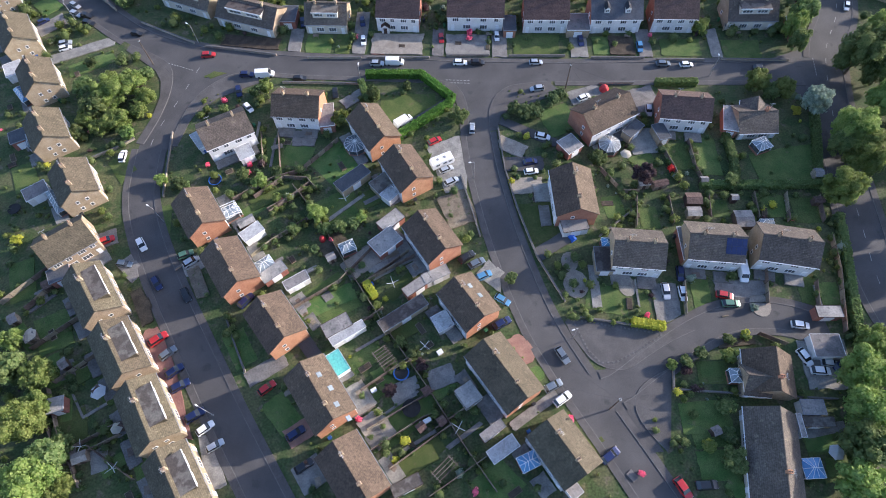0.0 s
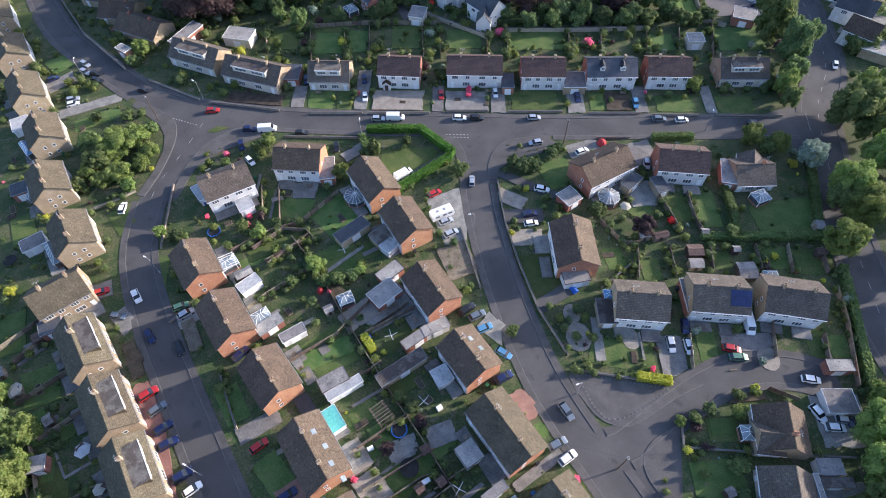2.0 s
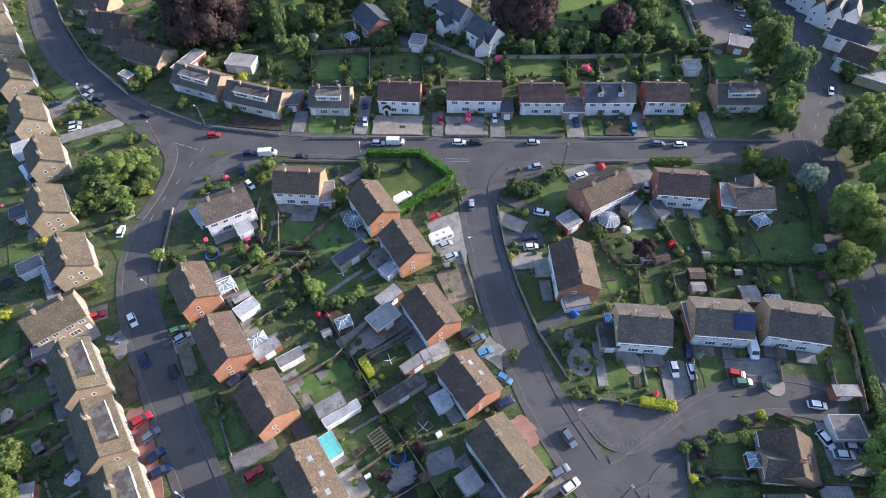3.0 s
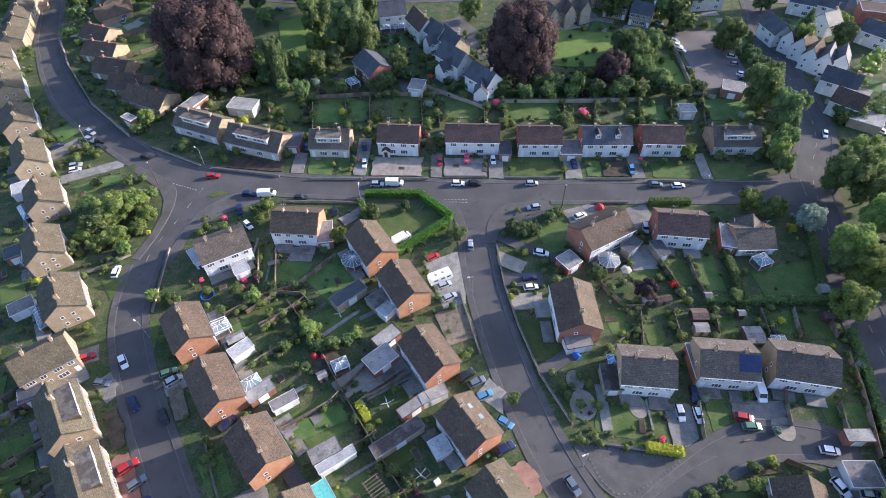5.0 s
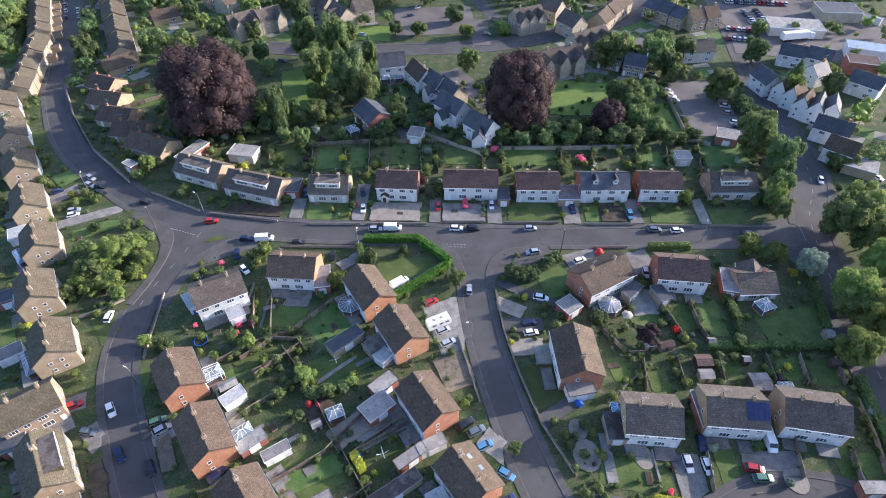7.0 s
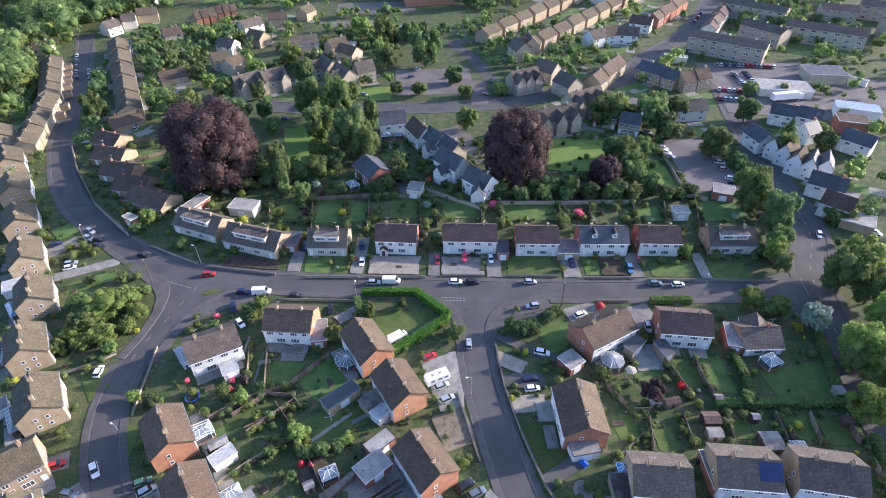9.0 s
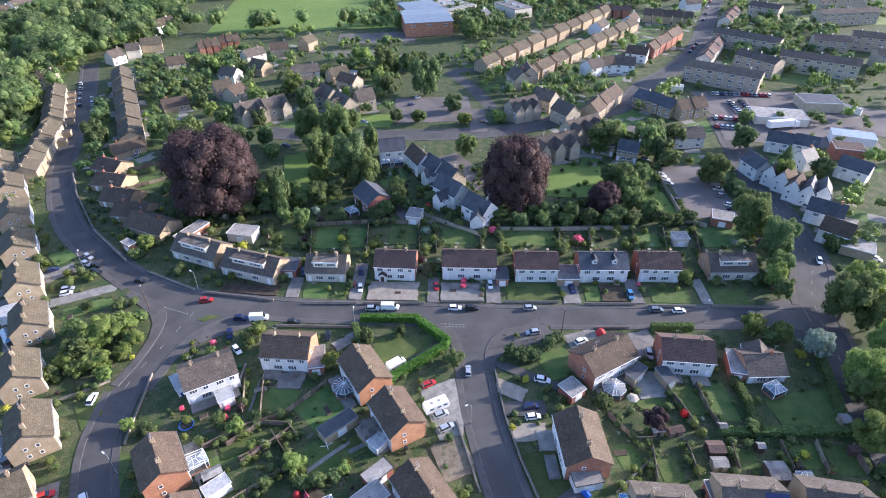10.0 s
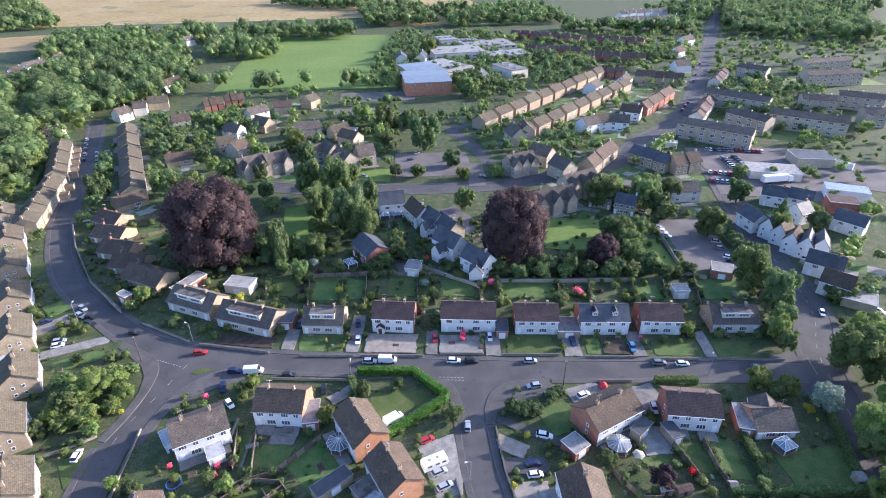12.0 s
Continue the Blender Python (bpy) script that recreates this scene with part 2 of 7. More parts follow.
def thing(name, m, label, category, group="", kind=""):
    ob = new(name)
    ob.empty_display_size = 0.5
    ob.matrix_world = m
    return tagged(ob, label, category, group, kind)


SHARED = {}


def shared(key, make, material):
    if key not in SHARED:
        bm = bmesh.new()
        make(bm)
        SHARED[key] = mesh(str(key[0]), bm, material)
    return SHARED[key]


# ---- ground, roads, footways ----
def smooth_line(points, step=2.0):
    """A Catmull-Rom line through the points, at even steps."""
    p = [Vector((x, y)) for x, y in points]
    p = [p[0] * 2 - p[1], *p, p[-1] * 2 - p[-2]]
    out = []
    for i in range(1, len(p) - 2):
        n = max(1, round((p[i + 1] - p[i]).length / step))
        for k in range(n):
            t = k / n
            out.append(0.5 * (2 * p[i] + (p[i + 1] - p[i - 1]) * t + (2 * p[i - 1] - 5 * p[i] + 4 * p[i + 1] - p[i + 2]) * t * t
                              + (3 * p[i] - p[i - 1] - 3 * p[i + 1] + p[i + 2]) * t ** 3))
    return out + [p[-2]]


def sides(line):
    out = []
    for i, p in enumerate(line):
        d = (line[min(i + 1, len(line) - 1)] - line[max(i - 1, 0)]).normalized()
        out.append((p, Vector((-d.y, d.x)), d))
    return out


def ribbon(bm, line, a, b, z):
    """A strip along a line between the offsets a and b from it (to the left)."""
    last = None
    for p, n, _ in sides(line):
        row = [bm.verts.new((*(p + n * o), z)) for o in (a, b)]
        if last:
            bm.faces.new((last[0], row[0], row[1], last[1]))
        last = row


bm = bmesh.new()
quad(bm, (-2500, -400, 0), (2500, -400, 0), (2500, 3500, 0), (-2500, 3500, 0))
tagged(part("ground", bm, M["ground"]), "rough grass and soil between the gardens", "ground", kind="structure")

ROWS_1 = (6.6, [(98.1, 109.2), (78.9, 110.2), (56.6, 111.2), (26.6, 112.3), (-11.2, 115.2), (-35.8, 117.3), (-54.7, 120.2), (-69.3, 123.7), (-84.1, 130.6), (-100.6, 144), (-111.5, 153.5), (-120.5, 163.1), (-130.8, 178.4), (-138.8, 193.4), (-143.5, 202.9), (-153.2, 229.9), (-160.5, 252.4), (-170.2, 278.7), (-181.3, 305.1), (-194.9, 336.1)])
ROWS_2 = (5.8, [(-64.9, 116.9), (-67.9, 106.9), (-71.8, 94.8), (-72.1, 84.3), (-70.8, 74.5), (-66.5, 63.7), (-59.5, 50.8), (-51.7, 37.9), (-43.2, 24), (-35.1, 11.6), (-30.1, 4), (-23.3, -6.5)])
ROWS_3 = (6.0, [(11.4, 110.5), (9.9, 98.8), (10, 87.9), (11.6, 74.5), (14.6, 59.2), (19.2, 42.9), (24.7, 30.7), (30.8, 19.6), (36.3, 9.4), (40.5, 1), (44.3, -7.5)])
ROWS_4 = (5.6, [(27.4, 26.1), (33.1, 27.1), (40.8, 31.9), (51.3, 38.1), (60.3, 41.3), (69.7, 41.2), (76.1, 39.1)])
ROWS_5 = (8.5, [(95.9, 30.7), (93.2, 46.8), (94.7, 62.1), (97, 81), (100.5, 98.8), (105.5, 116.8), (113.8, 132.2), (118.2, 150.3), (120.7, 176.3), (126, 204.2), (130.7, 226.8), (134.9, 246.3)])
ROWS_6 = (8.5, [(-71.9, 235.5), (-38.5, 229.1), (-13.9, 229.9), (11, 230.1), (36.5, 233.9), (64.6, 245.9), (91.9, 256.9), (112.5, 285.3), (136.9, 309.9), (165, 348.1), (198.1, 411.6), (254.8, 522.7), (322.3, 662.4), (376.7, 773.5)])
ROWS_7 = (6.5, [(31.3, 256.6), (22.8, 289.4), (14.8, 312.6), (41.1, 317.5), (61.5, 343.4), (95.3, 385.5), (137.1, 445.2)])
ROADS = {
    "main_road": ROWS_1,
    "west_road": ROWS_2,
    "middle_road": ROWS_3,
    "close_road": ROWS_4,
    "east_road": ROWS_5,
    "high_road": ROWS_6,
    "terrace_road": ROWS_7,
}
LINES = {k: (w, smooth_line(pts)) for k, (w, pts) in ROADS.items()}


def road_gap(p, skip=""):
    """How far a point lies outside the nearest carriageway but one."""
    return min(min((p - q).length for q in line) - w / 2 for k, (w, line) in LINES.items() if k != skip)


for k, outline in enumerate(([[(-74, 120.9), (-66.8, 123.4), (-51.4, 119), (-50.6, 113.2), (-56.1, 109.4), (-63, 101.9), (-66.9, 95.5), (-70.9, 97.5), (-70.4, 106)],
    [(-85, 128.4), (-70, 123.6), (-45, 118.4), (-45, 113), (-57, 107.5), (-65.5, 98), (-66.5, 90), (-75, 90), (-73.6, 100), (-73.4, 112), (-78, 120.5)],
    [(-2, 112.5), (30, 111), (30, 107.5), (17, 102), (14.6, 93), (5.6, 92), (5, 102), (-1, 109.8)],
    [(1.2, 110.9), (19.6, 109.7), (14.9, 100.5), (13.5, 94.1), (7, 94.3), (6.2, 102.8)],
    [(23.9, 33.1), (28.7, 31.2), (36, 30.9), (44.5, 33.3), (39.7, 26.8), (37.1, 21.5), (40.1, 15.2), (33.2, 15.4)],
    [(89.2, 114.3), (102.9, 119), (95.6, 97.1), (92, 104), (86.4, 104.9)],
    [(64.4, 43.3), (78.5, 42.8), (78.9, 37.2), (70.5, 36.3), (63.2, 38.9)]])):
    bm = bmesh.new()
    bm.faces.new([bm.verts.new((x, y, 0.012 + 0.002 * k)) for x, y in outline])
    tagged(part("road_junction", bm, M["asphalt"]), "flared asphalt road junction", "road", kind="structure")


def footway(name, road, w, line, side):
    """A raised footway with a kerb face, left out where another road runs in."""
    bm, kb, last = bmesh.new(), bmesh.new(), None
    for p, n, d in sides(line):
        k = [p + n * side * (w / 2 + o) for o in (0.0, 0.14, 1.55)]
        at_mouth = (road == "west_road" and p.y > 92) or (road == "middle_road" and p.y > 94) or (road == "main_road" and side > 0 and (-85 < p.x < -46 or -1 < p.x < 29))
        if at_mouth or road_gap(k[0], road) < 0.3 or road_gap(k[2], road) < 0.3:
            last = None
            continue
        row = [bm.verts.new((*k[1], 0.12)), bm.verts.new((*k[2], 0.12)), bm.verts.new((*k[2], 0.0))]
        edge = [kb.verts.new((*k[0], 0.0)), kb.verts.new((*k[0], 0.13)), kb.verts.new((*k[1], 0.13))]
        if last:
            for a, b, t in ((last[0], row, bm), (last[1], edge, kb)):
                for i in range(2):
                    t.faces.new((a[i], b[i], b[i + 1], a[i + 1]))
        last = (row, edge)
    ob = tagged(part("pavement", bm, M["pavement"]), "worn concrete footway beside the road", "pavement", kind="structure")
    part("kerb", kb, M["kerb"], ob, "pale kerb stones")


for i, (road, (w, line)) in enumerate(LINES.items()):
    bm = bmesh.new()
    ribbon(bm, line, -w / 2, w / 2, 0.02 + 0.005 * i)
    tagged(part("road", bm, M["asphalt"]), "grey worn asphalt road", "road", kind="structure")
    if road not in ("terrace_road",):
        for side in (-1, 1):
            footway("pavement", road, w, line, side)


# ---- houses ----
def window(parent, w, h, m, bars=1, frame="upvc"):
    """A window set into a wall: a frame with bars and a dark pane. m: its middle on the wall's face, local -y out of the wall."""
    def frame_bm(bm):
        f = 0.09
        xs, zs = [-w / 2, -w / 2 + f], [-h / 2, -h / 2 + f, h / 2 - f, h / 2]
        for i in range(bars):
            x = -w / 2 + w * (i + 1) / (bars + 1)
            xs += [x - 0.04, x + 0.04]
        xs += [w / 2 - f, w / 2]
        g = [[[bm.verts.new((x, y, z)) for z in zs] for x in xs] for y in (-0.07, 0.03)]
        for i in range(len(xs) - 1):
            for j in range(3):
                if i % 2 == 0 or j != 1:
                    for q in g:
                        bm.faces.new((q[i][j], q[i + 1][j], q[i + 1][j + 1], q[i][j + 1]))
        for e in [e for e in bm.edges if len(e.link_faces) == 1 and e.verts[0].co.y < 0]:
            a, b = e.verts
            find = {tuple(round(c, 4) for c in v.co): v for q in g[1] for v in q}
            bm.faces.new((a, b, find[(round(b.co.x, 4), 0.03, round(b.co.z, 4))], find[(round(a.co.x, 4), 0.03, round(a.co.z, 4))]))
    if parent.location.y > 118:
        key = ("window", w, h, bars, frame, "glazed")
        if key not in SHARED:
            bm = bmesh.new()
            frame_bm(bm)
            n = len(bm.faces)
            box(bm, -w / 2 + 0.08, w / 2 - 0.08, -0.02, 0.0, -h / 2 + 0.08, h / 2 - 0.08)
            for i, f in enumerate(bm.faces):
                f.material_index = int(i >= n)
            SHARED[key] = mesh("window", bm, M[frame])
            SHARED[key].materials.append(M["glass"])
        return part("window", SHARED[key], None, parent, at=m)
    win = part("window", shared(("window", w, h, bars, frame), frame_bm, M[frame]), None, parent, at=m)
    part("pane", shared(("pane", w, h), lambda bm: box(bm, -w / 2 + 0.08, w / 2 - 0.08, -0.02, 0.0, -h / 2 + 0.08, h / 2 - 0.08), M["glass"]), None, win, "dark reflecting glass")
    return win


def door(parent, m, material="upvc", w=0.95, h=2.05):
    def make(bm):
        box(bm, -w / 2, w / 2, -0.06, 0.05, 0, h)
        box(bm, -w / 2 + 0.15, w / 2 - 0.15, -0.075, -0.06, h * 0.55, h - 0.2)
        box(bm, -w / 2 + 0.15, w / 2 - 0.15, -0.075, -0.06, 0.2, h * 0.45)
    return part("door", shared(("door", w, h, material), make, M[material]), None, parent, at=m)


def chimney(parent, x, y, z, material, pots=2, h=0.95):
    def make(bm):
        prism(bm, ((-0.26, -0.9), (0.26, -0.9), (0.26, h - 0.2), (0.33, h - 0.2), (0.33, h), (-0.33, h), (-0.33, h - 0.2), (-0.26, h - 0.2)), "y", -0.4, 0.4)
    c = part("chimney", shared(("chimney", material, h), make, M[material]), None, parent, at=pose(x, y, z))
    for k in range(pots):
        part("chimney_pot", shared(("chimney_pot",), lambda bm: tube(bm, (0, 0, 0), (0, 0, 0.4), 0.14, 0.11, 8), M["clay"]), None, c, at=pose(0, -0.22 + 0.44 * k, h))
    return c


def aerial(parent, x, y, z):
    def make(bm):
        tube(bm, (0, 0, 0), (0, 0, 2.2), 0.03, 0.03, 5)
        tube(bm, (-0.7, 0, 2.1), (0.7, 0, 2.1), 0.025, 0.025, 4)
        for k in range(5):
            tube(bm, (-0.6 + 0.28 * k, -0.25, 2.1), (-0.6 + 0.28 * k, 0.25, 2.1), 0.02, 0.02, 4)
    return part("aerial", shared(("aerial",), make, M["steel"]), None, parent, "thin metal television aerial", at=pose(x, y, z))


def house(x, y, yaw, L, W=8.4, he=4.9, hr=7.6, roof="roof_brown", gable="brick", front="render", rear="render", label="", storeys=2,
          chimneys=(-0.25, 0.25), stack="brick", group="", skylights=0, solar=False, dormer=0, gable_windows=1, name="house", over=0.35, detail=True, units=2, small_dormers=0, porch=0):
    """A gabled house, ridge along local x. front: the wall at -y, rear: that at +y. Walls turned to the far side get no openings."""
    far = y > 215

    def seen(turn):
        a = radians(yaw + turn)
        return math.cos(a) * -x + math.sin(a) * -y > 0
    th = thing(name, pose(x, y, 0, 0, 0, yaw), label, "house", group)
    hw, hl = W / 2, L / 2 - 0.25
    plain = far and not detail
    if plain:
        bm = bmesh.new()
        prism(bm, ((-hw, 0), (hw, 0), (hw, he), (0, hr - 0.15), (-hw, he)), "x", -hl, hl)
        part("wall_shell", bm, M[gable], th)
        for side in (-1, 1) if y < 340 and L > 5.5 else ():
            if seen(90 * side):
                for px in (-0.27 * L, 0.27 * L):
                    for pz in (1.5, 3.9) if he > 3.6 else (1.5,):
                        window(th, 1.6, 1.25, pose(px, side * (hw + 0.01), pz, 0, 0, 0 if side < 0 else 180), 1)
    for side, material in () if plain else ((-1, front), (1, rear)):
        bm = bmesh.new()
        a, b = sorted((side * hw, side * (hw - 0.28)))
        box(bm, -hl, hl, a, b, 0, he)
        part("front_wall" if side < 0 else "rear_wall", bm, M[material], th)
    for side in () if plain else (-1, 1):
        bm = bmesh.new()
        a, b = sorted((side * (hl + 0.003), side * (hl - 0.28)))
        t = hr - 0.18
        prism(bm, ((-hw + 0.004, 0), (hw - 0.004, 0), (hw - 0.004, he - 0.02), (0, t), (-hw + 0.004, he - 0.02)), "x", a, b)
        g = part("gable_wall", bm, M[gable], th)
        for k in range(gable_windows if detail and seen(0 if side > 0 else 180) else 0):
            for z in ((1.5, 3.7) if storeys == 2 else (1.5,)):
                window(th, 0.8, 0.95, pose(side * (hl + 0.01), -1.0 + 2.2 * k, z, 0, 0, 90 * side), 0)
    rise, run = hr - he + 0.0, hw
    ang = math.atan2(rise, run)
    n = (run + over) / math.cos(ang)
    for side in (-1, 1):
        bm = bmesh.new()
        box(bm, -L / 2, L / 2, -n, 0, -0.14, 0.0)
        part("roof_slope", bm, M[roof], th, at=pose(0, 0, hr + 0.06, 0, 0, 180 if side > 0 else 0) @ pose(0, 0, 0, math.degrees(ang)))
        if far or not seen(90 * side):
            continue
        bm = bmesh.new()
        ye, ze = hw + over, he - rise / run * over
        a, b = sorted((side * (ye + 0.02), side * (ye + 0.13)))
        box(bm, -L / 2, L / 2, a, b, ze - 0.12, ze + 0.02)
        part("gutter", bm, M["upvc" if front in ("render", "cream") and gable != "brick" else "lead"], th, "plastic gutter along the eave")
    if far:
        chimneys = chimneys[:1]
    else:
        bm = bmesh.new()
        tube(bm, (-L / 2 - 0.01, 0, hr + 0.05), (L / 2 + 0.01, 0, hr + 0.05), 0.13, 0.13, 6)
        part("ridge_tiles", bm, M[roof], th)
    for cx in chimneys:
        chimney(th, cx * L, 0.15, hr, stack, 0 if y > 118 else 2)
    if chimneys and detail and not far:
        aerial(th, chimneys[0] * L + 0.5, 0.2, hr + 0.2)
    if detail:
        for side in (-1, 1):
            if not seen(90 if side > 0 else -90):
                continue
            face = side * (hw + 0.01)
            m = lambda px, pz: pose(px, face, pz, 0, 0, 0 if side < 0 else 180)
            for u in range(units):
                c, s = (u + 0.5) / units * 2 * hl - hl, 1 if u % 2 else -1
                q = hl / units
                if storeys == 2:
                    window(th, 1.7, 1.15, m(c - 0.42 * q, 3.75), 2)
                    window(th, 1.2, 1.15, m(c + 0.5 * q, 3.75), 1)
                window(th, 2.1, 1.35, m(c - 0.4 * q * s, 1.45), 2)
                if not far:
                    door(th, m(c + 0.62 * q * s, 0.02))
    for k in range(skylights):
        sx = -0.2 * L + 0.26 * L * k
        bm = bmesh.new()
        box(bm, -0.55, 0.55, -0.5, 0.5, 0.0, 0.1, 0.05)
        part("skylight", bm, M["roof_glass"], th, "pale glazed roof window", at=pose(0, 0, hr + 0.06, 0, 0, 180) @ pose(0, 0, 0, math.degrees(ang)) @ pose(-sx, -n * (0.4 + 0.12 * (k % 2)), 0))
    if solar:
        for k in range(4):
            for j in range(2):
                bm = bmesh.new()
                box(bm, -0.5, 0.5, -0.82, 0.82, 0.06, 0.1)
                part("solar_panel", bm, M["solar"], th, "dark blue solar panel", at=pose(0, 0, hr + 0.06) @ pose(0, 0, 0, math.degrees(ang)) @ pose(L * 0.18 + 1.05 * k, -1.3 - 1.7 * j, 0))
    if dormer:
        # flat-roofed box dormer on the rear slope (+y)
        d0, d1, w2 = 0.9, 3.3, L * 0.29 * dormer
        z = lambda yy: hr - rise / run * yy
        bm = bmesh.new()
        prism(bm, ((d0 - 0.3, z(d0) - 0.3), (d1, z(d1) - 0.2), (d1, z(d0) + 0.15), (d0 - 0.3, z(d0) + 0.15)), "x", -w2, w2)
        d = part("dormer", bm, M["roof_tan" if roof == "roof_tan" else "cream"], th)
        bm = bmesh.new()
        box(bm, -w2 - 0.2, w2 + 0.2, d0 - 0.5, d1 + 0.25, z(d0) + 0.16, z(d0) + 0.3)
        part("dormer_roof", bm, M["felt_dark"], d, "flat felt roof")
        bm = bmesh.new()
        box(bm, -w2 - 0.21, w2 + 0.21, d1 + 0.26, d1 + 0.34, z(d0) - 0.02, z(d0) + 0.31)
        part("dormer_fascia", bm, M["upvc"], d, "white fascia board")
        for k in (-0.5, 0.5):
            window(th, w2 * 0.7, 0.95, pose(k * w2, d1 + 0.01, (z(d0) + z(d1)) / 2 + 0.1, 0, 0, 180), 2)
    for k in range(small_dormers):
        cx = (k + 0.5) / small_dormers * L * 0.8 - L * 0.4
        y0, y1 = -1.2, -3.1
        z0, z1 = hr + rise / run * y1 + 0.05, hr + rise / run * y0
        bm = bmesh.new()
        prism(bm, ((cx - 0.7, z0), (cx + 0.7, z0), (cx + 0.7, z1 + 0.1), (cx, z1 + 0.75), (cx - 0.7, z1 + 0.1)), "y", y1, 0.2 + y0)
        d = part("dormer", bm, M["render"], th)
        for s in (-1, 1):
            bm = bmesh.new()
            quad(bm, (cx, y1 - 0.15, z1 + 0.8), (cx + s * 0.85, y1 - 0.15, z1 + 0.05), (cx + s * 0.85, y0 + 0.9, z1 + 0.05), (cx, y0 + 0.9, z1 + 0.8))
            bmesh.ops.solidify(bm, geom=bm.faces[:], thickness=0.06)
            part("dormer_roof", bm, M[roof], d)
        window(th, 0.9, 0.9, pose(cx, y1 - 0.01, z0 + 0.75), 1)
    if porch:
        bm = bmesh.new()
        prism(bm, ((-1.0, 0), (1.0, 0), (1.0, 2.3), (0, 3.1), (-1.0, 2.3)), "y", -hw - 1.3, -hw - 0.01)
        p = part("porch", bm, M["render"], th, at=pose(porch * L, 0, 0))
        for s in (-1, 1):
            bm = bmesh.new()
            quad(bm, (0, -hw - 1.5, 3.2), (s * 1.25, -hw - 1.5, 2.2), (s * 1.25, -hw, 2.2), (0, -hw, 3.2))
            bmesh.ops.solidify(bm, geom=bm.faces[:], thickness=0.08)
            part("porch_roof", bm, M[roof], p)
        door(th, pose(porch * L, -hw - 1.31, 0.02), "wood_dark")
    return th


for x, y, yaw, L in [(-115, 128.3, -59, 12.3), (-103.7, 111.4, -60, 10.5), (-96.2, 93.7, -59, 11), (-85.1, 77.8, -59, 11.2), (-82.5, 62.3, 36, 7.2)]:
    house(x, y, yaw, max(L, 11), 8.4, hr=7.9, roof="roof_tan", gable="stone", front="stone", rear="stone", stack="stone", chimneys=(-0.2, 0.3), gable_windows=2,
          label="buff stone semi-detached house with a tan tiled roof", group="stone houses")
for x, y, yaw, L in [(-73.3, 49.3, -55, 13.2), (-64.6, 36.5, -56, 12.9), (-56.5, 24.2, -58, 13.2), (-48.6, 12.2, -57, 12.1)]:
    house(x, y, yaw, L, 7.8, hr=7.9, roof="roof_tan", gable="stone", front="stone", rear="stone", stack="stone", chimneys=(-0.15,), dormer=1, gable_windows=2,
          label="buff stone house with a long flat-roofed dormer in its tan roof", group="stone houses")
for i, (x, y, yaw, L) in enumerate([(-54.5, 68.5, -58, 10.9), (-45.4, 54.7, -57, 12), (-34.4, 41.8, -54, 10.8), (-24.3, 27, -57, 13), (-17.4, 12.9, -56, 11.8)]):
    house(x, y, yaw, L, 8.2, roof="roof_brown", gable="brick", stack="stone", skylights=4 if i == 3 else 0,
          label="orange brick semi-detached house with a brown tiled roof", group="brick semis")
for i, (x, y, yaw, L) in enumerate([(-15.9, 91.3, -60, 12.1), (-8, 78.7, -61, 11.1), (-2.3, 60.5, -59, 11.2), (4.9, 44.8, -57, 10.5), (10.9, 30, -57, 13.8), (20.6, 15.6, -58, 11.1)]):
    house(x, y, yaw, L, 8.2, roof="roof_tan" if i > 3 else "roof_brown", gable="brick", stack="stone", skylights=2 if i == 3 else 0,
          label="orange brick semi-detached house with a weathered tiled roof", group="brick semis")
for i, (x, y, yaw, L) in enumerate([(-52.2, 92.4, 27, 12.1), (-35, 99.7, -6, 12), (60.4, 95, -8, 12.3), (41.5, 55.8, -7, 11), (58, 56.8, -7, 11.9), (73.3, 55.5, -12, 12.2)]):
    house(x, y, yaw, L, 8.8, roof="roof_red" if i == 2 else "roof_brown" if i == 1 else "roof_grey", gable=("render", "brick", "brick_red", "stone", "stone", "stone")[i], solar=i == 4, stack="stone",
          label="white rendered semi-detached house with brick gables", group="white semis")
for i, (x, y, yaw, L) in enumerate([(40.5, 93.9, 28, 13.9), (29.9, 70.6, -89, 12.5)]):
    house(x, y, yaw, L, 9.0, roof="roof_brown", gable="brick_red", stack="stone", label="white rendered house with red brick gables and brown roof", group="white semis")
for i, (x, y, yaw, L) in enumerate([(-10.1, 133.7, -6, 12.2), (11.2, 133, -4, 15.8), (30.4, 131.3, -3, 12.5), (49.4, 130.4, -2, 14.1), (65.5, 129.9, -4, 12.1)]):
    house(x, y, yaw, L, 8.6, roof="slate" if i == 3 else "roof_red", gable="brick_red", stack="stone", small_dormers=2 if i == 3 else 0, porch=-0.28 if i == 0 else 0, label="white fronted semi-detached house with a plum-brown roof", group="houses along the main road")
for i, (x, y, yaw, L) in enumerate([(-70, 144.1, -24, 16.3), (-51.8, 135.5, -20, 18.1), (-30.2, 134, -4, 11.9), (86.9, 130.1, -2, 13.7)]):
    house(x, y, yaw + 180, L, 9.0, he=3.4, hr=6.6, storeys=1, dormer=1, roof="roof_grey", gable="stone", front="stone", rear="cream", stack="stone",
          label="low house with a box dormer in its grey tiled roof", group="houses along the main road")


# ---- lawns, drives, yards ----
PATCHES = []


